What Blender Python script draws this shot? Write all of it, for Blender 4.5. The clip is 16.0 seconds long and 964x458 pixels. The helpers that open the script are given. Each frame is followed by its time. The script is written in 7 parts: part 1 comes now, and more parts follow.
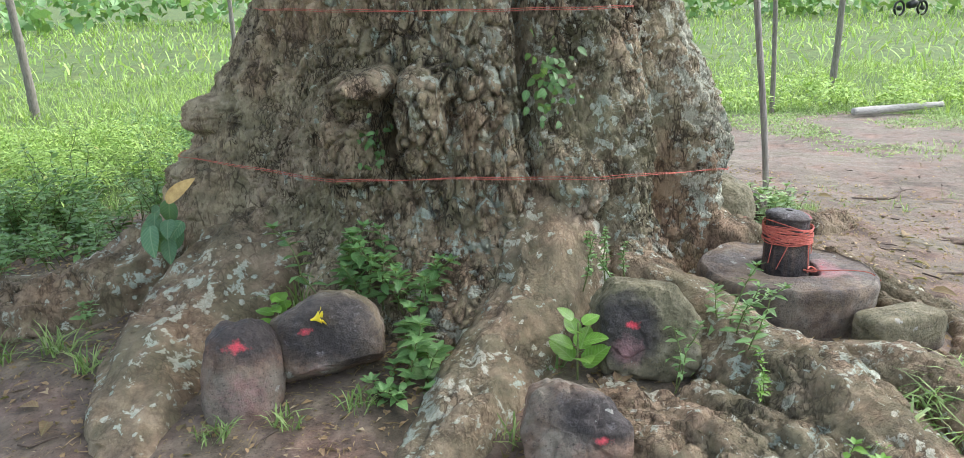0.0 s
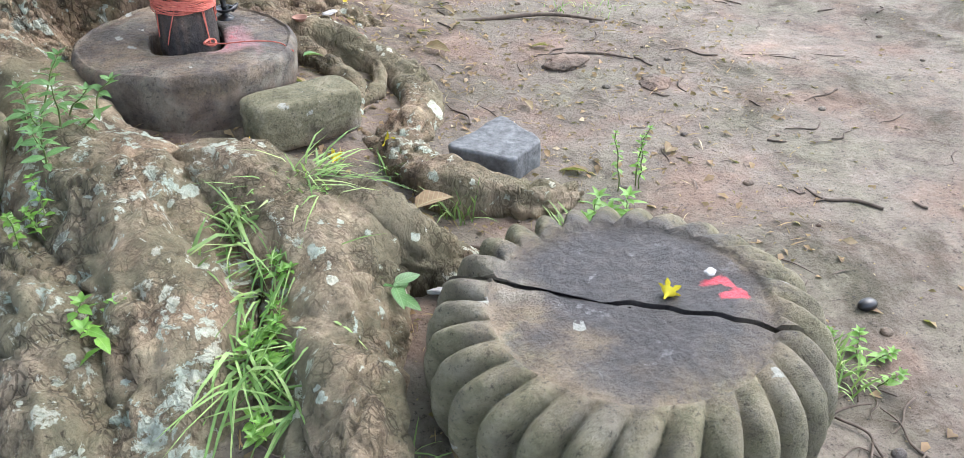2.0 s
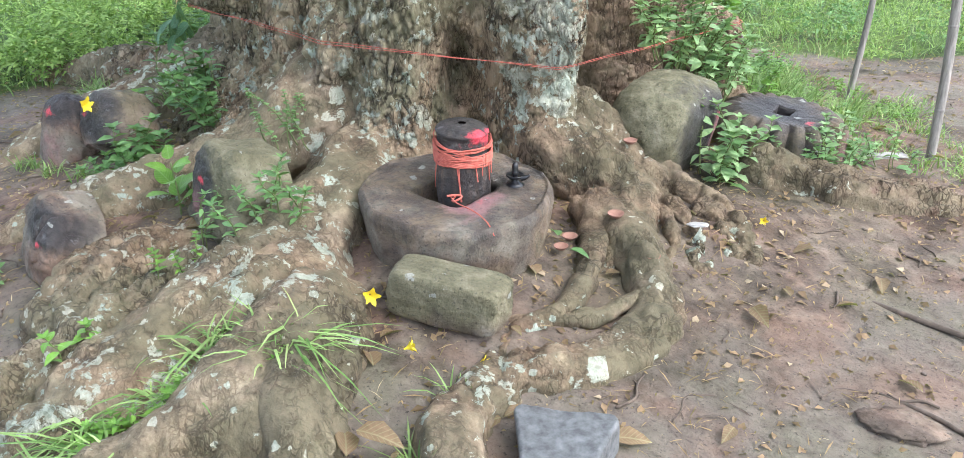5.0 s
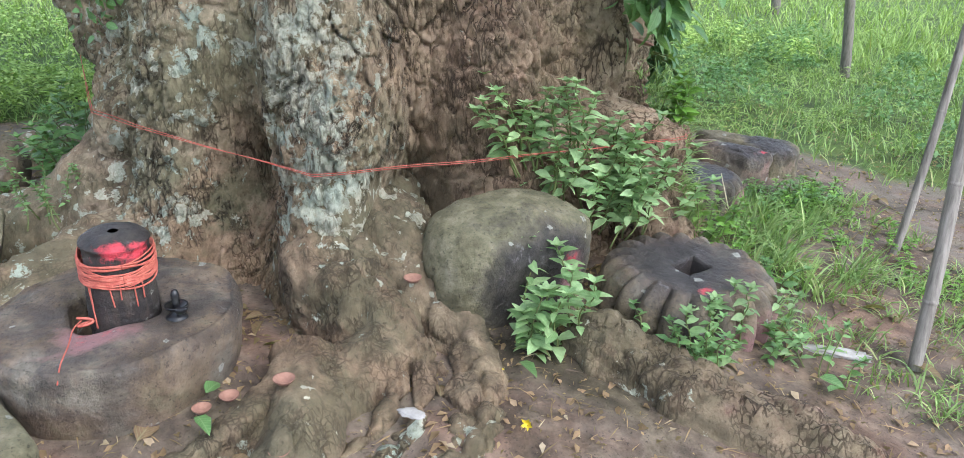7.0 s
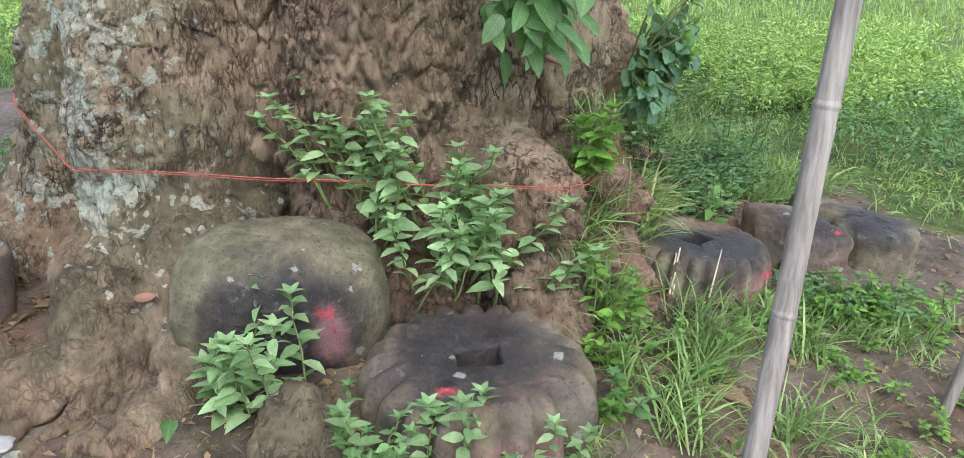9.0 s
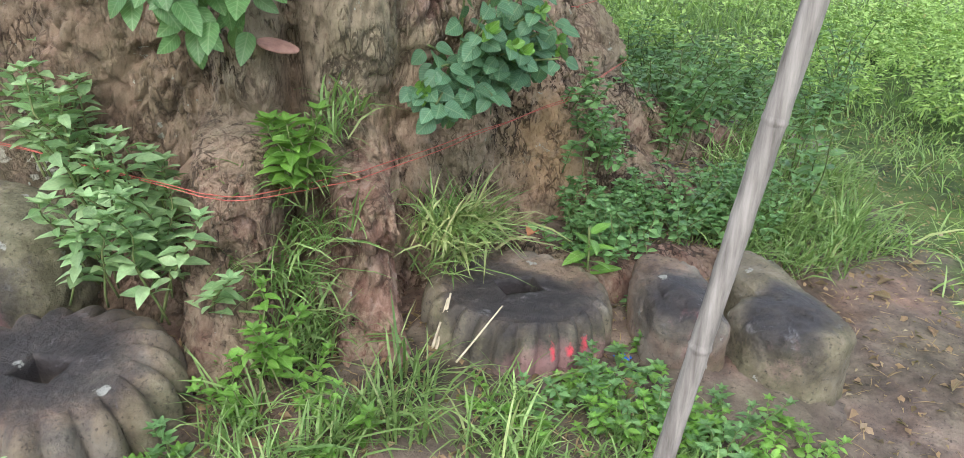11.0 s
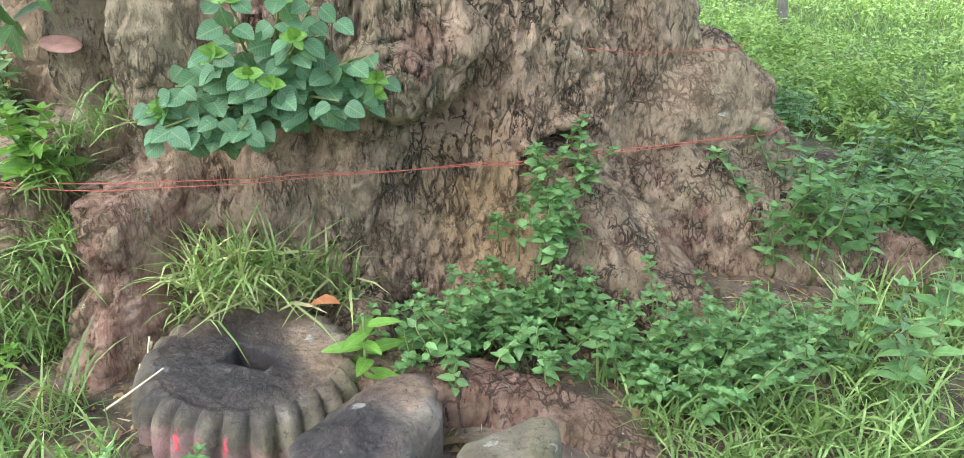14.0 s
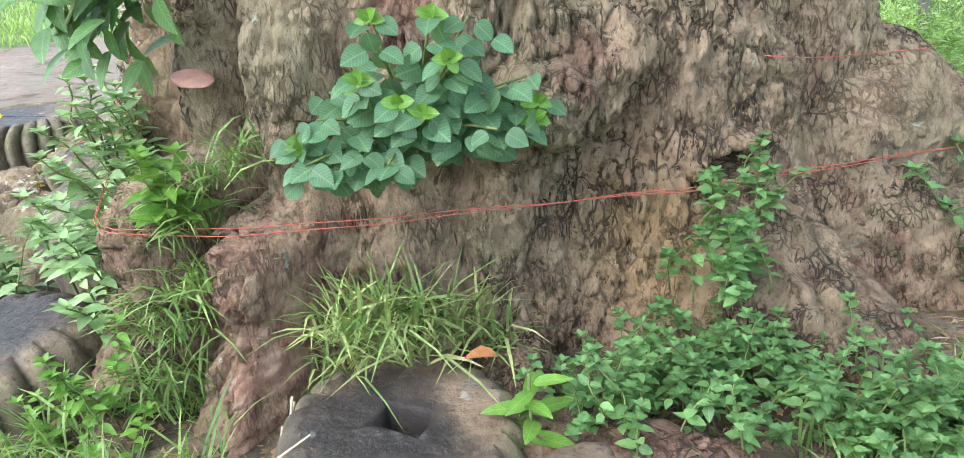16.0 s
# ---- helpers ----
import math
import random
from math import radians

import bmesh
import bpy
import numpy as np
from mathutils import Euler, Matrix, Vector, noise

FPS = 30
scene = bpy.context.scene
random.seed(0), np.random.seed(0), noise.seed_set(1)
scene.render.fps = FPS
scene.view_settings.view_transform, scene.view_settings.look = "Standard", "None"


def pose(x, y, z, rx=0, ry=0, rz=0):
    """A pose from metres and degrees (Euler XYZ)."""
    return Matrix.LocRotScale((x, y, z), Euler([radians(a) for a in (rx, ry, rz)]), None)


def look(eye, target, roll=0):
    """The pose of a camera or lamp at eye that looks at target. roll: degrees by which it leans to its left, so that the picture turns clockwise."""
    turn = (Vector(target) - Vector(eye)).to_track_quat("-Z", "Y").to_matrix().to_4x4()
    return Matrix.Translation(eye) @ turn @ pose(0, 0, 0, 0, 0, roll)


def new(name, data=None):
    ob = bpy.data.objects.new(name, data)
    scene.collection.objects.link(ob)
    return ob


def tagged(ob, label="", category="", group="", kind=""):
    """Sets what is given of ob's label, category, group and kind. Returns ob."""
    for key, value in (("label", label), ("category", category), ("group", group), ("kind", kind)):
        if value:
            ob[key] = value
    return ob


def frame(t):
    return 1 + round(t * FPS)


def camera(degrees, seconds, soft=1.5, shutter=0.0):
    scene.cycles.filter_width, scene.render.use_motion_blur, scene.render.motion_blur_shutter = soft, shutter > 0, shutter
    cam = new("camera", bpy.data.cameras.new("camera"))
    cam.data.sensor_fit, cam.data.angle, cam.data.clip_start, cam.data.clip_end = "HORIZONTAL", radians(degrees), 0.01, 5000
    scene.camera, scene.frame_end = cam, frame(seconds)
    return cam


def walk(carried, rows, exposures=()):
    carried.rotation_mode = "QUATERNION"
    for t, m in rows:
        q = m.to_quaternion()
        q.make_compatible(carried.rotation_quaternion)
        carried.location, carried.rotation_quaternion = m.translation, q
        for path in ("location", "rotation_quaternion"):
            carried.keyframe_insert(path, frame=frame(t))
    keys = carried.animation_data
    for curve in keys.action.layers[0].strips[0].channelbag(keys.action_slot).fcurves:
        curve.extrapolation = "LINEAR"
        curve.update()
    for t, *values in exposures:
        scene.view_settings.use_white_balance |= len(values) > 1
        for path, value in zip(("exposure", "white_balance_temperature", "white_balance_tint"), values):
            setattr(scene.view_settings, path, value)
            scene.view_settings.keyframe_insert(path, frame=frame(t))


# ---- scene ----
cam = camera(59.2, 16.0, soft=0.45)
PATH = [
    (0, (-0.054, 0.44, 1.52), (0.155, 2.362, 1.008), -1.3),
    (0.5, (0.352, 0.635, 1.485), (0.741, 2.48, 0.818), -0.4),
    (1, (0.756, 0.744, 1.475), (1.287, 2.501, 0.681), -0.4),
    (1.5, (1.186, 0.755, 1.478), (1.738, 2.432, 0.538), -1.2),
    (2, (1.587, 0.79, 1.449), (2.183, 2.354, 0.353), -0.2),
    (2.5, (1.949, 0.785, 1.437), (2.46, 2.281, 0.212), 1.2),
    (3, (2.329, 0.732, 1.451), (2.496, 2.244, 0.153), 0.2),
    (3.5, (2.686, 0.91, 1.424), (2.482, 2.431, 0.142), 0.5),
    (4, (3.032, 1.112, 1.448), (2.403, 2.611, 0.282), -0.2),
    (4.2, (3.186, 1.194, 1.49), (2.402, 2.681, 0.407), -0.9),
    (6.3, (3.929, 2.992, 1.563), (2.387, 4.072, 0.889), 0.9),
    (6.5, (3.959, 3.188, 1.567), (2.388, 4.22, 0.884), 0.7),
    (7, (4.12, 3.663, 1.512), (2.486, 4.566, 0.795), 0.7),
    (7.5, (4.207, 4.096, 1.465), (2.492, 4.811, 0.724), 0.6),
    (8, (4.194, 4.601, 1.442), (2.393, 5.037, 0.691), -0.2),
    (8.5, (4.193, 5.075, 1.4), (2.341, 5.242, 0.663), -0.4),
    (9, (4.059, 5.601, 1.395), (2.178, 5.638, 0.719), 0.6),
    (9.5, (3.946, 6.124, 1.38), (2.055, 6.022, 0.737), 1.1),
    (9.7, (3.909, 6.314, 1.379), (2.027, 6.133, 0.727), 0.9),
    (11.8, (2.577, 7.689, 1.438), (1.092, 6.614, 0.637), 1.8),
    (12, (2.425, 7.776, 1.4), (0.989, 6.634, 0.605), 2.0),
    (12.5, (2.054, 7.966, 1.361), (0.771, 6.655, 0.562), 2.2),
    (13, (1.638, 8.09, 1.34), (0.55, 6.604, 0.559), 1.8),
    (13.5, (1.461, 8.281, 1.356), (0.548, 6.687, 0.567), 1.4),
    (14, (1.429, 8.355, 1.392), (0.597, 6.696, 0.648), 1.0),
    (14.5, (1.525, 8.314, 1.377), (0.703, 6.628, 0.683), 0.6),
    (15, (1.664, 8.188, 1.369), (0.87, 6.488, 0.678), -0.9),
    (15.5, (1.593, 8.134, 1.352), (0.873, 6.405, 0.65), -2.2),
    (16, (1.464, 8.045, 1.351), (0.842, 6.28, 0.644), -3.0),
]
walk(cam, [(t, look(eye, target, roll)) for t, eye, target, roll in PATH],
     exposures=[(0.0, 1.88, 6250, 12), (2.0, 2.1, 5980, 11), (4.0, 2.17, 5980, 10), (7.0, 1.65, 5870, 11), (9.5, 1.55, 5980, 13), (11.8, 1.9, 6080, 10), (12.5, 2.22, 6080, 7), (14.5, 2.2, 5990, 10), (15.0, 2.12, 5990, 10), (15.5, 2.21, 5990, 9), (16.0, 2.25, 6000, 8)])

import itertools

# ---- world, sun ----
world = bpy.data.worlds.new("sky")
scene.world = world
world.use_nodes = True
wn = world.node_tree.nodes
sky = wn.new("ShaderNodeTexSky")
sky.sky_type, sky.sun_disc = "NISHITA", False
sky.sun_elevation, sky.sun_rotation = radians(51), radians(73)
sky.air_density, sky.dust_density, sky.ozone_density = 1.0, 3.0, 1.0
grey = wn.new("ShaderNodeHueSaturation")
grey.inputs["Saturation"].default_value = 0.55
world.node_tree.links.new(sky.outputs[0], grey.inputs["Color"])
world.node_tree.links.new(grey.outputs[0], wn["Background"].inputs["Color"])
wn["Background"].inputs["Strength"].default_value = 0.15
sun = new("sun", bpy.data.lights.new("sun", "SUN"))
sun.data.energy, sun.data.angle, sun.data.color = 0.42, radians(40), (1.0, 0.97, 0.92)
sun.matrix_world = look((10, 8, 13), (0.3, 5.0, 0))


# ---- numeric helpers ----
LATTICE = np.random.RandomState(7).rand(64, 64, 64)


def smooth(a, b, x):
    u = np.clip((x - a) / (b - a), 0, 1)
    return u * u * (3 - 2 * u)


def vnoise(p):
    """Value noise in 0..1 at the rows of p."""
    p = np.asarray(p, float).reshape(-1, 3)
    i = np.floor(p).astype(int)
    f = p - i
    f = f * f * (3 - 2 * f)
    i, j = i & 63, (i + 1) & 63
    fx, fy, fz = f.T
    def at(a, b, c):
        return LATTICE[a[:, 0], b[:, 1], c[:, 2]]
    x00 = at(i, i, i) * (1 - fx) + at(j, i, i) * fx
    x10 = at(i, j, i) * (1 - fx) + at(j, j, i) * fx
    x01 = at(i, i, j) * (1 - fx) + at(j, i, j) * fx
    x11 = at(i, j, j) * (1 - fx) + at(j, j, j) * fx
    return (x00 * (1 - fy) + x10 * fy) * (1 - fz) + (x01 * (1 - fy) + x11 * fy) * fz


def fbm(p, octaves=4, gain=0.5):
    """Layered noise, about -1 to 1."""
    p = np.asarray(p, float)
    out, amp, total = np.zeros(len(p)), 1.0, 0.0
    for k in range(octaves):
        out += amp * (2 * vnoise(p * 2.03**k + 11.7 * k) - 1)
        total += amp
        amp *= gain
    return out / total


def ridged(p, octaves=3):
    """Layered ridges, 0 to 1 with sharp crests at 1."""
    p = np.asarray(p, float)
    out, amp, total = np.zeros(len(p)), 1.0, 0.0
    for k in range(octaves):
        out += amp * (1 - np.abs(2 * vnoise(p * 2.1**k + 5.3 * k) - 1))
        total += amp
        amp *= 0.5
    return out / total


JITTER = np.random.RandomState(8).rand(64, 64, 64, 3)


def plates(p):
    """Distance to the edge between the cells of an uneven net, 0 on the edge."""
    p = np.asarray(p, float)
    cell = np.floor(p).astype(int)
    first, second = np.full(len(p), 9.0), np.full(len(p), 9.0)
    for o in itertools.product((-1, 0, 1), repeat=3):
        c = cell + o
        q = c & 63
        d = np.linalg.norm(c + JITTER[q[:, 0], q[:, 1], q[:, 2]] - p, axis=1)
        second = np.minimum(second, np.maximum(first, d))
        first = np.minimum(first, d)
    return second - first


def raw_mesh(name, verts, quads=None, tris=None, shade=True, flip=False):
    """A mesh from arrays."""
    me = bpy.data.meshes.new(name)
    verts = np.asarray(verts, np.float32)
    quads = np.zeros((0, 4), np.int32) if quads is None else np.asarray(quads, np.int32).reshape(-1, 4)
    tris = np.zeros((0, 3), np.int32) if tris is None else np.asarray(tris, np.int32).reshape(-1, 3)
    if flip:
        quads, tris = quads[:, ::-1], tris[:, ::-1]
    me.vertices.add(len(verts))
    me.vertices.foreach_set("co", verts.ravel())
    me.loops.add(quads.size + tris.size)
    me.loops.foreach_set("vertex_index", np.r_[quads.ravel(), tris.ravel()].astype(np.int32))
    me.polygons.add(len(quads) + len(tris))
    starts = np.r_[np.arange(len(quads)) * 4, quads.size + np.arange(len(tris)) * 3].astype(np.int32)
    me.polygons.foreach_set("loop_start", starts)
    me.polygons.foreach_set("use_smooth", np.full(len(starts), shade))
    me.update(calc_edges=True)
    me.validate()
    return me


def grid_quads(rows, cols, wrap=True):
    """Faces of a grid of rows x cols vertices, closed round the columns."""
    a = np.arange(rows * cols).reshape(rows, cols)
    b = np.roll(a, -1, 1) if wrap else a[:, 1:]
    a = a if wrap else a[:, :-1]
    return np.stack([a[:-1], b[:-1], b[1:], a[1:]], -1).reshape(-1, 4)


def give(me, name, values):
    """A per-vertex number that the materials read."""
    me.attributes.new(name, "FLOAT", "POINT").data.foreach_set("value", np.asarray(values, np.float32))


def put(name, me, material, parent=None, label=""):
    """One mesh object, under a thing where one is given."""
    ob = new(name, me)
    me.materials.clear()
    me.materials.append(material)
    ob.parent = parent
    if label:
        ob["label"] = label
    return ob


def part(name, bm, material, parent, label=""):
    me = bpy.data.meshes.new(name)
    bm.to_mesh(me)
    bm.free()
    return put(name, me, material, parent, label)


def thing(name, label, category, at=(0, 0, 0), group="", kind=""):
    """An Empty at the base of a thing with parts."""
    ob = new(name)
    ob.empty_display_size = 0.05
    ob.location = at
    return tagged(ob, label, category, group, kind)


def tube_rows(path, radii, sides, steps):
    """Rings of a tube along a smooth curve through the points of path: places, outward ways and lengths."""
    path, radii = np.asarray(path, float), np.asarray(radii, float)
    n = len(path)
    u = np.linspace(0, n - 1 - 1e-6, steps)
    k = u.astype(int)
    f = (u - k)[:, None]
    ext = np.vstack([2 * path[0] - path[1], path, 2 * path[-1] - path[-2]])
    p0, p1, p2, p3 = ext[k], ext[k + 1], ext[k + 2], ext[np.minimum(k + 3, n + 1)]
    mid = 0.5 * (2 * p1 + (p2 - p0) * f + (2 * p0 - 5 * p1 + 4 * p2 - p3) * f**2 + (3 * p1 - p0 - 3 * p2 + p3) * f**3)
    rad = np.interp(u, np.arange(n), radii)
    along = np.gradient(mid, axis=0)
    along /= np.linalg.norm(along, axis=1)[:, None] + 1e-9
    ref = np.array([0, 0, 1.0]) if abs(along[:, 2]).mean() < 0.75 else np.array([1.0, 0, 0])
    side = np.cross(along, ref)
    side /= np.linalg.norm(side, axis=1)[:, None] + 1e-9
    up = np.cross(side, along)
    a = np.linspace(0, 2 * np.pi, sides, endpoint=False)
    ways = side[:, None] * np.cos(a)[None, :, None] + up[:, None] * np.sin(a)[None, :, None]
    return mid, rad, ways, np.r_[0, np.cumsum(np.linalg.norm(np.diff(mid, axis=0), axis=1))]


def tube_mesh(name, path, radii, sides=10, steps=24, rough=0.0, scale=20.0, seed=0.0, caps=True):
    mid, rad, ways, _ = tube_rows(path, radii, sides, steps)
    v = mid[:, None] + ways * rad[:, None, None]
    if rough:
        v = v + ways * (rough * fbm(v.reshape(-1, 3) * scale + seed, 3)).reshape(steps, sides, 1)
    v = v.reshape(-1, 3)
    tris = None
    if caps:
        v = np.vstack([v, mid[:1], mid[-1:]])
        a, c, k = np.arange(sides), steps * sides, (steps - 1) * sides
        b = np.roll(a, -1)
        tris = np.vstack([np.stack([b, a, np.full(sides, c)], 1), np.stack([k + a, k + b, np.full(sides, c + 1)], 1)])
    return raw_mesh(name, v, grid_quads(steps, sides), tris, flip=True)


# ---- materials ----
def shader(name, rough=0.85, metal=0.0):
    m = bpy.data.materials.new(name)
    m.use_nodes = True
    b = m.node_tree.nodes["Principled BSDF"]
    b.inputs["Roughness"].default_value, b.inputs["Metallic"].default_value = rough, metal
    return m, m.node_tree, b


def wire(nt, a, b):
    nt.links.new(a, b)


def where(nt, scale=(1, 1, 1), local=False):
    g = nt.nodes.new("ShaderNodeTexCoord") if local else nt.nodes.new("ShaderNodeNewGeometry")
    mp = nt.nodes.new("ShaderNodeMapping")
    mp.inputs["Scale"].default_value = scale
    wire(nt, g.outputs["Object" if local else "Position"], mp.inputs["Vector"])
    return mp.outputs[0]


def grain(nt, at, scale, detail=6, rough=0.6, warp=0.0):
    n = nt.nodes.new("ShaderNodeTexNoise")
    n.inputs["Scale"].default_value, n.inputs["Detail"].default_value = scale, detail
    n.inputs["Roughness"].default_value, n.inputs["Distortion"].default_value = rough, warp
    wire(nt, at, n.inputs["Vector"])
    return n.outputs["Fac"]


def ramp(nt, fac, *stops):
    r = nt.nodes.new("ShaderNodeValToRGB")
    while len(r.color_ramp.elements) < len(stops):
        r.color_ramp.elements.new(0.5)
    for e, (pos, c) in zip(r.color_ramp.elements, stops):
        e.position = pos
        e.color = (*c, 1) if isinstance(c, tuple) else (c, c, c, 1)
    wire(nt, fac, r.inputs[0])
    return r.outputs[0]


def mix(nt, fac, a, b, how="MIX"):
    m = nt.nodes.new("ShaderNodeMix")
    m.data_type, m.blend_type = "RGBA", how
    for s, v in ((m.inputs["Factor"], fac), (m.inputs["A"], a), (m.inputs["B"], b)):
        if isinstance(v, (int, float)):
            s.default_value = v
        elif isinstance(v, tuple):
            s.default_value = (*v, 1)
        else:
            wire(nt, v, s)
    return m.outputs["Result"]


def calc(nt, how, a, b=0.0, clamp=False):
    m = nt.nodes.new("ShaderNodeMath")
    m.operation, m.use_clamp = how, clamp
    for s, v in zip(m.inputs, (a, b)):
        if isinstance(v, (int, float)):
            s.default_value = v
        else:
            wire(nt, v, s)
    return m.outputs[0]


def attr(nt, name):
    a = nt.nodes.new("ShaderNodeAttribute")
    a.attribute_name = name
    return a.outputs["Fac"]


def relief(nt, b, height, strength=0.5, far=0.01):
    n = nt.nodes.new("ShaderNodeBump")
    n.inputs["Strength"].default_value, n.inputs["Distance"].default_value = strength, far
    wire(nt, height, n.inputs["Height"])
    wire(nt, n.outputs[0], b.inputs["Normal"])


def dots(nt, at, scale, chance, size, ragged=0.25):
    """Round ragged spots: chance, between 0 and 1, says how many of them there are."""
    v = nt.nodes.new("ShaderNodeTexVoronoi")
    v.inputs["Scale"].default_value = scale
    wire(nt, at, v.inputs["Vector"])
    one = nt.nodes.new("ShaderNodeSeparateColor")
    wire(nt, v.outputs["Color"], one.inputs[0])
    keep = calc(nt, "LESS_THAN", one.outputs[0], chance)
    far = calc(nt, "ADD", v.outputs["Distance"], calc(nt, "MULTIPLY", calc(nt, "SUBTRACT", grain(nt, at, scale * 2.4, 5, 0.7), 0.5), ragged * 2))
    far = calc(nt, "ADD", far, calc(nt, "MULTIPLY", one.outputs[1], size * 0.8))
    return calc(nt, "MULTIPLY", ramp(nt, far, (size - 0.03, 1.0), (size + 0.03, 0.0)), keep)


def warped(nt, at, scale, amount):
    """The same places, pushed about by noise."""
    n = nt.nodes.new("ShaderNodeTexNoise")
    n.inputs["Scale"].default_value, n.inputs["Detail"].default_value = scale, 4
    wire(nt, at, n.inputs["Vector"])
    out = at
    for how, value in (("SUBTRACT", (0.5, 0.5, 0.5)), ("MULTIPLY", (amount, amount, amount))):
        v = nt.nodes.new("ShaderNodeVectorMath")
        v.operation = how
        wire(nt, n.outputs["Color"] if how == "SUBTRACT" else out, v.inputs[0])
        v.inputs[1].default_value = value
        out = v.outputs[0]
    v = nt.nodes.new("ShaderNodeVectorMath")
    wire(nt, at, v.inputs[0])
    wire(nt, out, v.inputs[1])
    return v.outputs[0]


def cracks(nt, at, scale, width, wander):
    """A net of cracks: 0 in them, 1 on the plates between."""
    v = nt.nodes.new("ShaderNodeTexVoronoi")
    v.feature = "DISTANCE_TO_EDGE"
    v.inputs["Scale"].default_value = scale
    wire(nt, warped(nt, at, scale * 0.8, wander / scale), v.inputs["Vector"])
    return ramp(nt, v.outputs["Distance"], (width * 0.25, 0.0), (width, 1.0))


def bark_material():
    m, nt, b = shader("bark", 0.92)
    at, streak, fine = where(nt), where(nt, (1, 1, 0.5)), where(nt, (1, 1, 0.36))
    base = ramp(nt, grain(nt, streak, 9, 12, 0.72, 0.4), (0.32, (0.118, 0.095, 0.0712)), (0.44, (0.216, 0.178, 0.135)), (0.57, (0.314, 0.265, 0.205)), (0.72, (0.423, 0.364, 0.286)))
    tone = ramp(nt, grain(nt, at, 2.0, 6, 0.6), (0.34, (0.84, 0.7, 0.56)), (0.45, (1.1, 0.98, 0.82)), (0.54, (0.98, 0.96, 0.8)), (0.66, (1.16, 1.1, 1.0)))
    base = mix(nt, 1.0, base, tone, "MULTIPLY")
    base = mix(nt, 1.0, base, ramp(nt, grain(nt, at, 19, 6, 0.7, 0.3), (0.32, 0.62), (0.48, 1.0), (0.64, 1.25)), "MULTIPLY")
    clay = ramp(nt, grain(nt, at, 8, 10, 0.74), (0.3, (0.124, 0.0738, 0.0458)), (0.45, (0.268, 0.175, 0.117)), (0.6, (0.411, 0.291, 0.201)), (0.78, (0.535, 0.416, 0.302)))
    f = calc(nt, "MULTIPLY", attr(nt, "clay"), ramp(nt, grain(nt, at, 4, 9, 0.68), (0.38, 0.0), (0.5, 1.0)))
    base = mix(nt, f, base, clay)
    torn = ramp(nt, grain(nt, streak, 16, 8, 0.7), (0.3, (0.0681, 0.0287, 0.0187)), (0.45, (0.184, 0.0933, 0.0638)), (0.58, (0.286, 0.179, 0.135)), (0.72, (0.354, 0.272, 0.232)))
    f = ramp(nt, calc(nt, "ADD", attr(nt, "torn"), calc(nt, "MULTIPLY", calc(nt, "SUBTRACT", grain(nt, at, 9, 8, 0.7), 0.5), 1.6)), (0.45, 0.0), (0.62, 0.9))
    base = mix(nt, f, base, torn)
    greenish = mix(nt, grain(nt, at, 24, 6, 0.7), (0.0792, 0.0756, 0.0406), (0.194, 0.187, 0.108))
    f = calc(nt, "MULTIPLY", attr(nt, "moss"), ramp(nt, grain(nt, at, 2.6, 9, 0.7), (0.44, 0.0), (0.56, 0.9)))
    base = mix(nt, f, base, greenish)
    ochre = mix(nt, grain(nt, at, 12, 8, 0.7), (0.224, 0.133, 0.0638), (0.448, 0.304, 0.165))
    base = mix(nt, calc(nt, "MULTIPLY", attr(nt, "ochre"), ramp(nt, grain(nt, at, 7, 8, 0.7), (0.36, 0.0), (0.5, 0.9))), base, ochre)
    # bark and roots multiplied darker in soft blotches, where the attribute asks for it
    dark_share = calc(nt, "MULTIPLY", attr(nt, "darkened"), ramp(nt, grain(nt, at, 3.2, 8, 0.66, 0.3), (0.36, 0.55), (0.56, 1.0)))
    base = mix(nt, dark_share, base, mix(nt, 1.0, base, (0.56, 0.52, 0.5), "MULTIPLY"))
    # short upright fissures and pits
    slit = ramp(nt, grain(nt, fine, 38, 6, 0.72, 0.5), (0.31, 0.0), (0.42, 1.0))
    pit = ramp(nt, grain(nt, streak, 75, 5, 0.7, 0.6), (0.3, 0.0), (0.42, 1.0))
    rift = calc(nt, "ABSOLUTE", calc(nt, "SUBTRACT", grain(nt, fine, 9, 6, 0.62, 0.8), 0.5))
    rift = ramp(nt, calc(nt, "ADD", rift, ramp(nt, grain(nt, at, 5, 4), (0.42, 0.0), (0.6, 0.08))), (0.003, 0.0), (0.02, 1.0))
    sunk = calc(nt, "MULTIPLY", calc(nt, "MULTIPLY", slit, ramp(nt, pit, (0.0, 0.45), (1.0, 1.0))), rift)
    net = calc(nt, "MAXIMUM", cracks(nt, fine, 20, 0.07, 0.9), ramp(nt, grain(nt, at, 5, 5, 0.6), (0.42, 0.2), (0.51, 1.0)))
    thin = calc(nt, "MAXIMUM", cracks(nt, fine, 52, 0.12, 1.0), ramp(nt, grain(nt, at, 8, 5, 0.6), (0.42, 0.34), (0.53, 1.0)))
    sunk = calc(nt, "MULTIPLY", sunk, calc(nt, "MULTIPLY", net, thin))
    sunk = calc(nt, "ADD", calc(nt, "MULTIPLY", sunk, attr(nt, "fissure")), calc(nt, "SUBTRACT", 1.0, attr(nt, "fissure")))
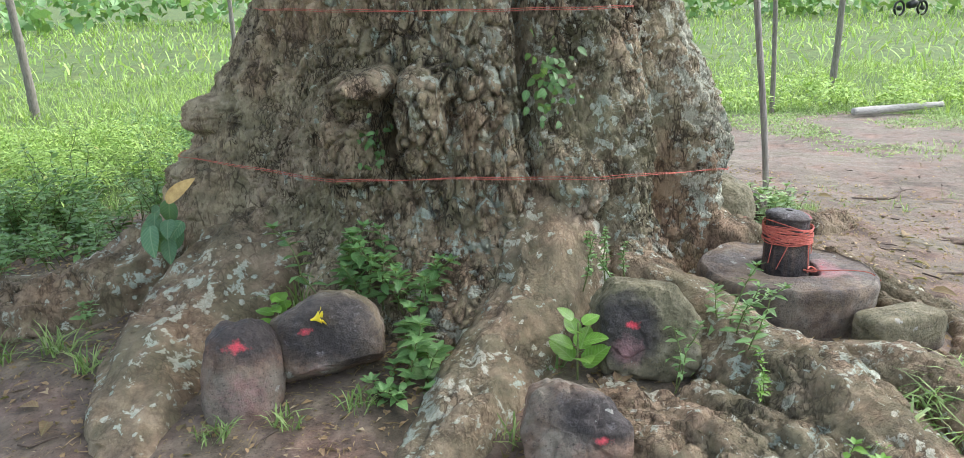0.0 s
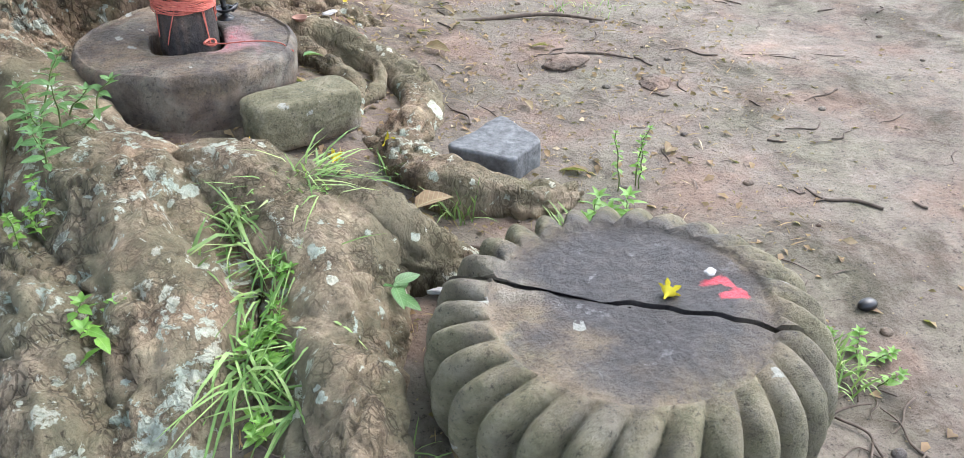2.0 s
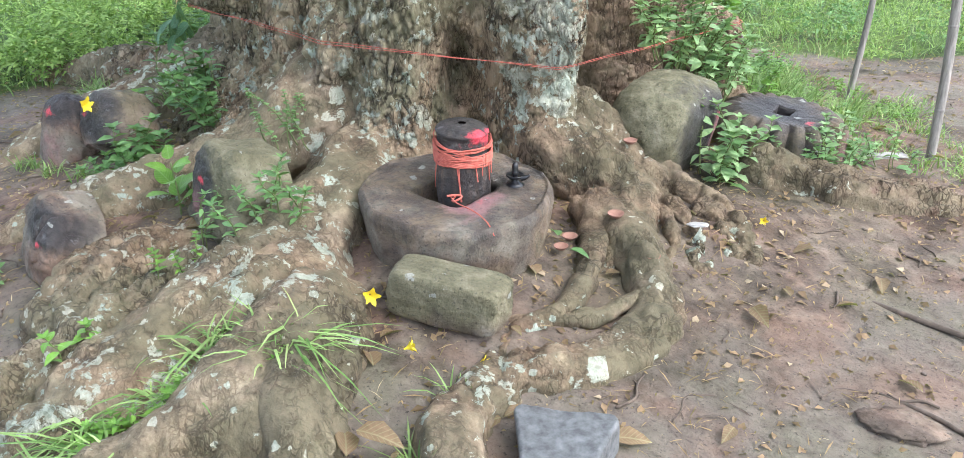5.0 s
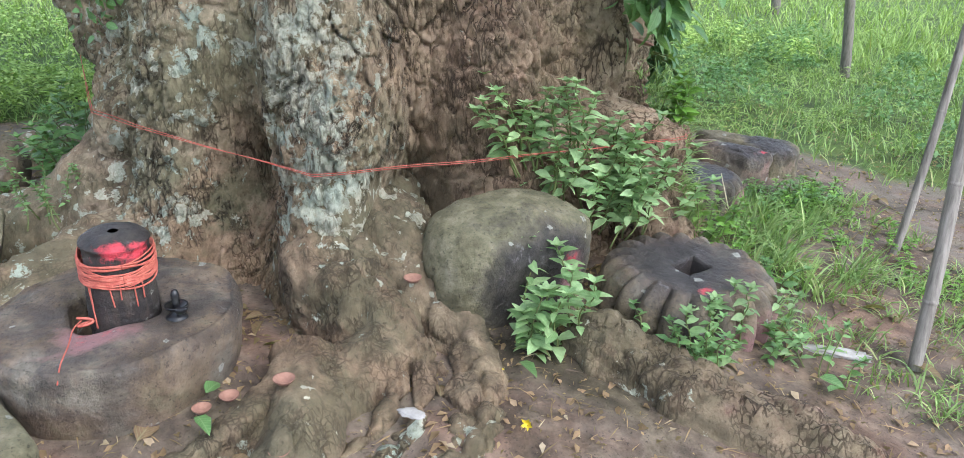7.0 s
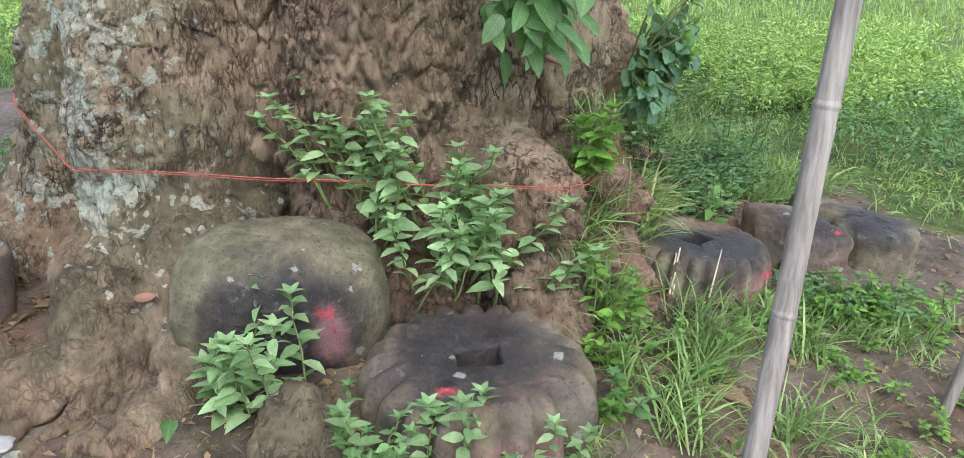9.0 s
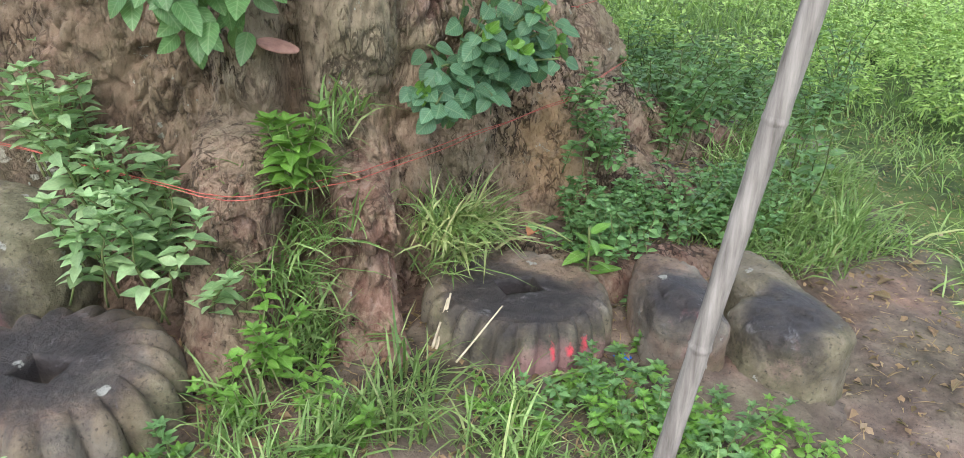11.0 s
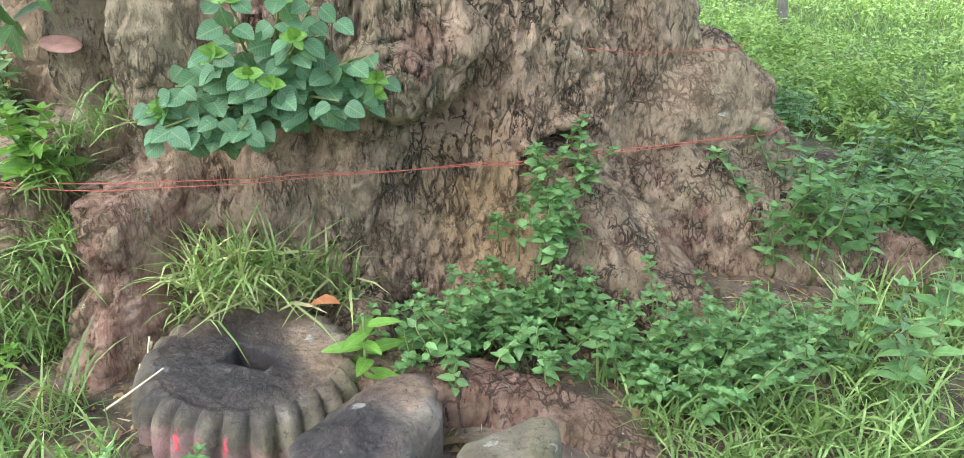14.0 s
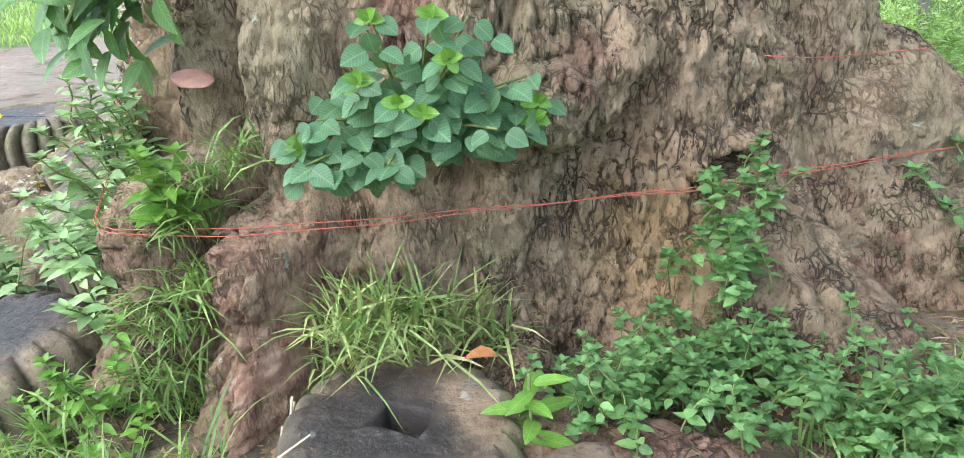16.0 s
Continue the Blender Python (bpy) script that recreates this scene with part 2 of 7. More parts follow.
    # fissures and cracks darkened in the colour, partly for the shade inside them
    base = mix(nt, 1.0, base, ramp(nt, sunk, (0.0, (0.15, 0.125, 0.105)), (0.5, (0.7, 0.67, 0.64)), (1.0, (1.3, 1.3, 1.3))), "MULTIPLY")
    # crusts of pale lichen with ragged rims, large and small
    more = attr(nt, "lichen")
    big = dots(nt, at, 11, calc(nt, "MULTIPLY", more, 0.42), 0.46, 0.55)
    small = dots(nt, at, 30, calc(nt, "MULTIPLY", more, 0.5), 0.48, 0.45)
    sheet = ramp(nt, calc(nt, "ADD", grain(nt, at, 12, 9, 0.7, 0.4), calc(nt, "MULTIPLY", more, 0.225)), (0.65, 0.0), (0.672, 1.0))
    crust = calc(nt, "MAXIMUM", sheet, calc(nt, "MAXIMUM", big, small))
    pale = ramp(nt, grain(nt, at, 50, 7, 0.72), (0.3, (0.309, 0.327, 0.27)), (0.46, (0.464, 0.479, 0.406)), (0.7, (0.619, 0.617, 0.547)))
    pale = mix(nt, 1.0, pale, ramp(nt, grain(nt, at, 3.5, 3), (0.4, (1.06, 1.0, 0.9)), (0.6, (0.88, 0.97, 0.92))), "MULTIPLY")
    base = mix(nt, calc(nt, "MULTIPLY", crust, calc(nt, "MULTIPLY", calc(nt, "ADD", 0.3, calc(nt, "MULTIPLY", sunk, 0.65)), ramp(nt, grain(nt, at, 30, 7, 0.75), (0.34, 0.5), (0.46, 1.0)))), base, pale)
    wire(nt, base, b.inputs["Base Color"])
    h = calc(nt, "ADD", calc(nt, "ADD", grain(nt, streak, 26, 10, 0.72, 0.4), calc(nt, "MULTIPLY", sunk, 0.5)), calc(nt, "MULTIPLY", crust, 0.08))
    h = calc(nt, "MULTIPLY", h, calc(nt, "ADD", 0.3, calc(nt, "MULTIPLY", attr(nt, "fissure"), 0.7)))
    relief(nt, b, h, 1.0, 0.036)
    return m


def soil_material():
    m, nt, b = shader("soil", 0.95)
    at = where(nt)
    big, fine = grain(nt, at, 0.9, 5), grain(nt, at, 14, 9, 0.7)
    sand = ramp(nt, fine, (0.28, (0.07, 0.058, 0.048)), (0.43, (0.155, 0.133, 0.112)), (0.58, (0.19, 0.166, 0.142)), (0.74, (0.27, 0.238, 0.205)))
    tone = ramp(nt, big, (0.35, (0.82, 0.78, 0.74)), (0.65, (1.1, 1.08, 1.05)))
    sand = mix(nt, 1.0, sand, tone, "MULTIPLY")
    earth = ramp(nt, grain(nt, at, 8, 8, 0.68), (0.3, (0.05, 0.038, 0.03)), (0.5, (0.14, 0.107, 0.083)), (0.75, (0.29, 0.23, 0.18)))
    base = mix(nt, ramp(nt, calc(nt, "ADD", attr(nt, "earth"), calc(nt, "MULTIPLY", calc(nt, "SUBTRACT", grain(nt, at, 3.5, 6), 0.5), 0.9)), (0.4, 0.0), (0.6, 1.0)), sand, earth)
    turf = ramp(nt, grain(nt, at, 6, 8, 0.7), (0.3, (0.035, 0.055, 0.015)), (0.55, (0.09, 0.15, 0.03)), (0.8, (0.17, 0.22, 0.06)))
    base = mix(nt, ramp(nt, calc(nt, "ADD", attr(nt, "turf"), calc(nt, "MULTIPLY", calc(nt, "SUBTRACT", grain(nt, at, 2.2, 7, 0.65), 0.5), 1.1)), (0.42, 0.0), (0.62, 1.0)), base, turf)
    worn = ramp(nt, grain(nt, at, 1.7, 9, 0.68, 0.6), (0.36, (0.45, 0.44, 0.36)), (0.46, (0.95, 0.94, 0.9)), (0.58, (1.05, 1.04, 1.02)), (0.68, (1.3, 1.26, 1.2)))
    base = mix(nt, 1.0, base, worn, "MULTIPLY")
    speck = ramp(nt, grain(nt, at, 70, 5, 0.7), (0.34, 0.35), (0.42, 1.0), (0.62, 1.0), (0.7, 1.25))
    base = mix(nt, 1.0, base, speck, "MULTIPLY")
    hue = ramp(nt, grain(nt, at, 2.3, 6, 0.6), (0.36, (0.93, 1.0, 0.9)), (0.5, (1.0, 1.0, 1.0)), (0.64, (1.12, 0.94, 0.88)))
    base = mix(nt, 1.0, base, hue, "MULTIPLY")
    wire(nt, base, b.inputs["Base Color"])
    relief(nt, b, calc(nt, "ADD", fine, calc(nt, "MULTIPLY", grain(nt, at, 55, 4), 0.35)), 1.0, 0.016)
    return m


def stone_material():
    """Old weathered stone with moss, soot-black oil stains and vermilion smears."""
    m, nt, b = shader("weathered_stone", 0.85)
    at = where(nt)
    base = ramp(nt, grain(nt, at, 7, 12, 0.66, 0.3), (0.33, (0.0726, 0.0581, 0.0462)), (0.46, (0.149, 0.123, 0.099)), (0.56, (0.198, 0.172, 0.139)), (0.7, (0.284, 0.254, 0.211)))
    ruddy = ramp(nt, grain(nt, at, 5, 6), (0.42, (1.0, 1.0, 0.96)), (0.6, (1.2, 0.9, 0.78)))
    base = mix(nt, 1.0, base, ruddy, "MULTIPLY")
    green = ramp(nt, grain(nt, at, 14, 9, 0.7), (0.3, (0.0726, 0.0728, 0.0386)), (0.5, (0.16, 0.149, 0.0858)), (0.66, (0.254, 0.233, 0.155)), (0.8, (0.334, 0.305, 0.24)))
    f = ramp(nt, calc(nt, "ADD", attr(nt, "moss"), calc(nt, "MULTIPLY", calc(nt, "SUBTRACT", grain(nt, at, 5, 8, 0.65), 0.5), 1.3)), (0.3, 0.0), (0.65, 0.9))
    base = mix(nt, f, base, green)
    # oil and soot, rubbed through in places
    oil = ramp(nt, grain(nt, at, 20, 9, 0.72), (0.3, (0.01, 0.00854, 0.00941)), (0.52, (0.0275, 0.0227, 0.0226)), (0.66, (0.0601, 0.0511, 0.0461)), (0.8, (0.14, 0.122, 0.103)))
    f = ramp(nt, calc(nt, "ADD", attr(nt, "soot"), calc(nt, "MULTIPLY", calc(nt, "SUBTRACT", grain(nt, at, 6, 11, 0.74, 0.4), 0.5), 2.0)), (0.22, 0.0), (0.5, 0.62), (0.85, 0.95))
    base = mix(nt, f, base, oil)
    rub = ramp(nt, grain(nt, at, 11, 9, 0.74, 0.5), (0.59, 0.0), (0.66, 0.65))
    base = mix(nt, calc(nt, "MULTIPLY", rub, f), base, (0.225, 0.214, 0.217))
    pink = mix(nt, grain(nt, at, 30), (0.272, 0.136, 0.139), (0.4, 0.216, 0.217))
    f2 = ramp(nt, calc(nt, "ADD", attr(nt, "rouge"), calc(nt, "MULTIPLY", calc(nt, "SUBTRACT", grain(nt, at, 14, 9, 0.75), 0.5), 1.5)), (0.35, 0.0), (0.85, 0.72))
    base = mix(nt, f2, base, pink)
    red = mix(nt, grain(nt, at, 40), (0.6, 0.025, 0.05), (0.78, 0.1, 0.13))
    f3 = ramp(nt, calc(nt, "ADD", attr(nt, "red"), calc(nt, "MULTIPLY", calc(nt, "SUBTRACT", grain(nt, at, 38, 6, 0.7), 0.5), 1.6)), (0.4, 0.0), (0.8, 0.9))
    base = mix(nt, f3, base, red)
    crust = dots(nt, at, 24, calc(nt, "MULTIPLY", attr(nt, "lichen"), 0.1), 0.4, 0.6)
    base = mix(nt, calc(nt, "MULTIPLY", crust, 0.75), base, (0.35, 0.357, 0.315))
    speck = ramp(nt, grain(nt, at, 75, 5, 0.72), (0.33, 0.4), (0.44, 1.0), (0.62, 1.0), (0.7, 1.25))
    base = mix(nt, 1.0, base, speck, "MULTIPLY")
    wire(nt, base, b.inputs["Base Color"])
    wire(nt, ramp(nt, f, (0.0, 0.9), (1.0, 0.5)), b.inputs["Roughness"])
    relief(nt, b, calc(nt, "ADD", grain(nt, at, 30, 9, 0.7), calc(nt, "MULTIPLY", grain(nt, at, 7, 4), 0.7)), 0.9, 0.018)
    return m


def plain_material(name, dark, light, rough=0.7, scale=30, bump=0.2, stretch=(1, 1, 1)):
    m, nt, b = shader(name, rough)
    at = where(nt, stretch)
    g = grain(nt, at, scale, 7, 0.65)
    wire(nt, ramp(nt, g, (0.3, dark), (0.7, light)), b.inputs["Base Color"])
    if bump:
        relief(nt, b, g, bump, 0.004)
    return m


def leaf_material(name, dark, light, gloss=0.5, yellow=(0.3, 0.3, 0.05), aged=0.06):
    """Leaves that vary one from the next and let light through."""
    m, nt, b = shader(name, gloss)
    geo = nt.nodes.new("ShaderNodeNewGeometry")
    one = geo.outputs["Random Per Island"]
    base = ramp(nt, one, (0.0, dark), (1.0 - aged * 2, light), (1.0 - aged * 0.5, light), (1.0, yellow))
    base = mix(nt, 1.0, base, ramp(nt, grain(nt, where(nt), 60, 4), (0.3, 0.75), (0.7, 1.2)), "MULTIPLY")
    # midrib and side veins
    mid, side = attr(nt, "midrib"), calc(nt, "ADD", calc(nt, "MULTIPLY", attr(nt, "along"), 8.0), calc(nt, "MULTIPLY", attr(nt, "midrib"), 2.5))
    vein = calc(nt, "MULTIPLY", ramp(nt, calc(nt, "FRACT", side), (0.0, 1.0), (0.14, 0.0), (0.86, 0.0), (1.0, 1.0)), ramp(nt, mid, (0.02, 0.0), (0.2, 0.45)))
    vein = calc(nt, "MAXIMUM", vein, ramp(nt, mid, (0.9, 0.0), (0.98, 0.5)))
    base = mix(nt, vein, base, mix(nt, 0.5, base, (0.5, 0.6, 0.3)))
    info = nt.nodes.new("ShaderNodeObjectInfo")
    base = mix(nt, 1.0, base, ramp(nt, info.outputs["Random"], (0.0, 0.8), (1.0, 1.2)), "MULTIPLY")
    wire(nt, base, b.inputs["Base Color"])
    clear = nt.nodes.new("ShaderNodeBsdfTranslucent")
    wire(nt, mix(nt, 0.5, base, (0.35, 0.5, 0.05)), clear.inputs["Color"])
    both = nt.nodes.new("ShaderNodeMixShader")
    both.inputs[0].default_value = 0.3
    out = nt.nodes["Material Output"]
    wire(nt, b.outputs[0], both.inputs[1])
    wire(nt, clear.outputs[0], both.inputs[2])
    wire(nt, both.outputs[0], out.inputs["Surface"])
    return m


BARK, SOIL, STONE = bark_material(), soil_material(), stone_material()
THREAD = plain_material("red_thread", (0.38, 0.07, 0.05), (0.6, 0.18, 0.13), 0.8, 60, 0)
BAMBOO = plain_material("old_bamboo", (0.12, 0.105, 0.09), (0.37, 0.335, 0.3), 0.7, 9, 0.3, (8, 8, 0.6))
DARK = plain_material("dark_node", (0.03, 0.025, 0.02), (0.09, 0.07, 0.05), 0.8, 40)
GRASS = leaf_material("grass_blades", (0.1, 0.2, 0.05), (0.32, 0.46, 0.16), 0.6, (0.48, 0.44, 0.22), 0.14)
FIELD = leaf_material("field_grass", (0.14, 0.262, 0.0483), (0.443, 0.609, 0.177), 0.6, (0.453, 0.442, 0.15), 0.05)
WEED = leaf_material("weed_leaves", (0.05, 0.14, 0.04), (0.22, 0.41, 0.15), 0.5, (0.25, 0.3, 0.05), 0.03)
TEAL = leaf_material("shrub_leaves", (0.045, 0.125, 0.065), (0.15, 0.3, 0.16), 0.65, (0.14, 0.30, 0.08), 0.1)
BRIGHT = leaf_material("young_leaves", (0.1, 0.24, 0.03), (0.2, 0.4, 0.06), 0.45, (0.3, 0.4, 0.06), 0.05)


# ---- ground ----
CX, CY = 0.35, 5.1


def ground_height(x, y):
    """Height of the soil: a low mound round the tree, a gentle rise far off."""
    x, y = np.asarray(x, float), np.asarray(y, float)
    d = np.hypot(x - CX, y - CY)
    p = np.stack([x, y, 0 * x], -1)
    shape = x.shape
    x, y, d, p = x.ravel(), y.ravel(), d.ravel(), p.reshape(-1, 3)
    z = 0.2 * np.exp(-(np.maximum(d - 1.3, 0) / 1.1) ** 2) + 0.03 * np.maximum(d - 13, 0) ** 1.0
    z = z + 0.07 * np.exp(-(np.hypot(x - 1.7, y - 3.6) / 0.5) ** 2)
    z = z + (0.035 * fbm(p * 1.3, 3) + 0.012 * fbm(p * 6 + 3, 3)) * smooth(60, 4, d)
    return z.reshape(shape)


def turf_amount(x, y):
    """How much grass covers the soil: none on the trodden sand to the south-east."""
    d, a = np.hypot(x - CX, y - CY), np.degrees(np.arctan2(y - CY, x - CX))
    edge = np.interp(a, [-180, -160, -140, -110, -50, -20, 10, 28, 42, 57, 66, 75, 94, 124, 140, 150, 165, 180],
                     [2.7, 2.9, 4.2, 9.5, 9.5, 10.0, 9.0, 8.4, 8.2, 7.6, 3.6, 2.9, 2.5, 2.25, 2.9, 2.8, 2.8, 2.7])
    edge = edge + 0.5 * fbm(np.stack([x, y, 0 * x], -1).reshape(-1, 3) * 0.9, 3).reshape(np.shape(x)) * smooth(2, 6, edge)
    return smooth(-0.5, 0.9, d - edge)


def build_ground():
    sides = 400
    rad = np.r_[np.linspace(1.1, 4.8, 140), 4.8 + np.cumsum(0.028 * 1.05 ** np.arange(188))]
    a = np.linspace(0, 2 * np.pi, sides, endpoint=False)
    x = CX + rad[:, None] * np.cos(a)
    y = CY + rad[:, None] * np.sin(a)
    z = ground_height(x.ravel(), y.ravel())
    me = raw_mesh("ground", np.stack([x.ravel(), y.ravel(), z], 1), grid_quads(len(rad), sides), flip=True)
    d = np.hypot(x.ravel() - CX, y.ravel() - CY)
    a = np.degrees(np.arctan2(y.ravel() - CY, x.ravel() - CX))
    give(me, "earth", 0.95 * smooth(3.1, 1.9, d) + 0.3 * smooth(5.0, 3.0, d) * smooth(-40, 10, a))
    give(me, "turf", turf_amount(x.ravel(), y.ravel()))
    return tagged(put("ground", me, SOIL), "trodden sandy soil with litter, turning to grass farther off", "ground", kind="structure")


build_ground()


# ---- the tree ----
# buttresses: angle, spread, and how far each stands out at 1.5 m, 0.8 m and 0.2 m
LOBES = [
    (-120, 20, 0.0, 0.05, 0.25), (-90, 9, 0.0, 0.06, 0.26), (-57, 13, 0.06, 0.19, 0.3), (-27, 11, 0.11, 0.29, 0.18),
    (6, 10, 0.03, 0.14, 0.16), (31, 9, 0.07, 0.14, 0.2), (46, 7, 0.06, 0.12, 0.14), (56, 10, 0.0, 0.08, 0.04), (80, 15, 0.0, 0.0, -0.2), (108, 13, 0.0, 0.06, 0.46),
    (142, 17, -0.04, 0.2, 0.5), (193, 20, 0.02, 0.28, 0.52), (-42, 6, 0.0, -0.09, -0.16), (-9, 6, -0.04, -0.1, -0.14), (80, 9, -0.06, -0.08, 0.0),
    (-79, 1.8, -0.26, -0.1, 0.0), (-66, 2.5, -0.05, -0.05, -0.04), (14, 3, -0.05, -0.05, -0.05), (63, 4, -0.04, -0.08, -0.1), (120, 4, -0.03, -0.08, -0.14), (37.5, 2.2, -0.03, -0.16, -0.2), (52, 3.0, 0.0, -0.06, -0.12),
]


# root pillars against the trunk: angle, half width, height, how far out
PILLARS = [(43.5, 4.4, 0.68, 0.2), (30.5, 5.5, 0.76, 0.23), (-30, 5.0, 0.2, 0.05)]


def trunk_radius(theta, z):
    """Radius of the trunk without its bark, for angles in degrees and heights."""
    r = 1.05 + 0.07 * smooth(1.6, 0.7, z) + 0.26 * smooth(0.75, -0.1, z) ** 1.4
    r = r * (1 - 0.3 * smooth(2.6, 5.0, z)) * (1 - smooth(5.6, 6.06, z))
    for at, spread, high, mid, low in LOBES:
        away = (theta - at + 180) % 360 - 180
        amp = np.where(z > 0.8, mid + (high - mid) * smooth(0.8, 1.7, z), mid + (low - mid) * smooth(0.8, 0.05, z) ** 1.3)
        amp = np.where(z > 1.7, high * (1 - smooth(1.7, 4.5, z)), amp)
        r = r + amp * np.exp(-((away / spread) ** 2))
    for at, wide, top, out in PILLARS:
        away = (theta - at + 180) % 360 - 180
        r = r + out * np.exp(-((away / wide) ** 6)) * smooth(top + 0.05, top - 0.07, z + 0.004 * away)
    return r


# burls: angle, height, size across, size up, depth
BURLS = [(-118.3, 1.02, 0.115, 0.2, 0.2), (-112.4, 1.215, 0.055, 0.055, 0.27), (-105.0, 1.06, 0.105, 0.2, 0.15), (-102, 1.2, 0.09, 0.1, 0.07), (-110.8, 1.0, 0.035, 0.13, -0.2), (-97, 1.08, 0.04, 0.12, -0.05), (-77, 0.75, 0.2, 0.18, 0.06), (-69, 0.74, 0.1, 0.13, 0.07),
         (81, 0.98, 0.14, 0.17, 0.13), (74, 0.86, 0.12, 0.12, 0.09), (88, 0.86, 0.05, 0.1, -0.06), (84, 0.78, 0.14, 0.05, -0.06), (104, 0.68, 0.07, 0.035, -0.22), (104, 0.73, 0.09, 0.03, 0.05), (40, 1.0, 0.2, 0.2, 0.06), (54, 1.15, 0.24, 0.22, 0.06), (194, 1.03, 0.14, 0.08, 0.1), (195, 0.55, 0.28, 0.25, 0.16), (142, 0.6, 0.3, 0.25, 0.29), (14, 1.12, 0.18, 0.16, 0.04),
         (-22, 0.95, 0.12, 0.2, 0.04), (33, 0.62, 0.12, 0.13, 0.07), (45, 0.62, 0.1, 0.12, 0.08), (-43, 0.58, 0.13, 0.26, -0.2), (-9, 0.42, 0.1, 0.26, -0.2), (-16.5, 0.4, 0.085, 0.2, -0.26), (62, 0.7, 0.14, 0.07, -0.08), (26, 1.0, 0.05, 0.25, -0.08)]


def bark_depth(theta, z, r):
    """Relief of the bark: folds that run up the trunk, fissures, plates and burls."""
    t = np.radians(theta)
    ux, uy = np.cos(t), np.sin(t)
    p = np.stack([ux * r, uy * r, z], -1)
    tall = p * [1, 1, 0.35]
    d = 0.06 * fbm(tall * 3.1, 3) + 0.03 * fbm(p * 6.5 + 9, 3)
    warp = np.stack([fbm(p * 6, 2), fbm(p * 6 + 40, 2), fbm(p * 6 + 80, 2)], -1)
    d = d - (0.04 - 0.01 * np.exp(-((((theta - 75 + 180) % 360 - 180) / 60) ** 4))) * (ridged((tall + 0.06 * warp) * 7 + 4, 3) - 0.6)
    foot = np.exp(-((((theta - 40 + 180) % 360 - 180) / 18) ** 2)) * smooth(0.95, 0.6, z)
    d = d - foot * (0.13 * (ridged((p * [1, 1, 0.16] + 0.05 * warp) * 9 + 30, 2) - 0.6) + 0.07 * (ridged((p * [1, 1, 0.2] + 0.02 * warp) * 24 + 5, 2) - 0.6))
    # burls: smooth domes with a sharp foot
    knob = np.zeros(len(p))
    for at, high, wide, tallness, deep in BURLS:
        away = np.radians((theta - at + 180) % 360 - 180) * r
        q = np.sqrt((away / wide) ** 2 + ((z - high) / tallness) ** 2) * (1 + 0.22 * fbm(p * 7 + at, 2))
        dome = np.sqrt(np.maximum(1 - np.minimum(q / 1.25, 1) ** 2, 0)) if deep > 0 else np.exp(-(q**2.4))
        d = d + deep * dome * (1 + 0.25 * fbm(p * 11 + at, 3))
        knob = np.maximum(knob, dome * (deep > 0))
    # cracked plates and short upright fissures
    net = plates((p * [1, 1, 0.55] + 0.035 * warp) * 13)
    patchy = smooth(-0.25, 0.3, fbm(p * 2.3 + 17, 3)) * 0.8 + 0.4 * knob
    calm = 1 - 0.4 * np.exp(-((((theta - 75 + 180) % 360 - 180) / 60) ** 4))
    d = d - 0.042 * calm * patchy * np.exp(-((net / 0.1) ** 2))
    net = plates((p * [1, 1, 0.42] + 0.02 * warp) * 30)
    d = d - 0.017 * np.exp(-((net / 0.16) ** 2)) * (0.4 + smooth(-0.2, 0.4, fbm(p * 4 + 55, 2)))
    d = d + 0.02 * fbm(p * [1, 1, 0.5] * 26, 3) + 0.01 * fbm(p * [1, 1, 0.5] * 60, 2)
    return d


def trunk_surface(theta, z):
    r = trunk_radius(theta, z)
    r = r + bark_depth(theta, z, r)
    t = np.radians(theta)
    return np.stack([CX + r * np.cos(t), CY + r * np.sin(t), z], -1)


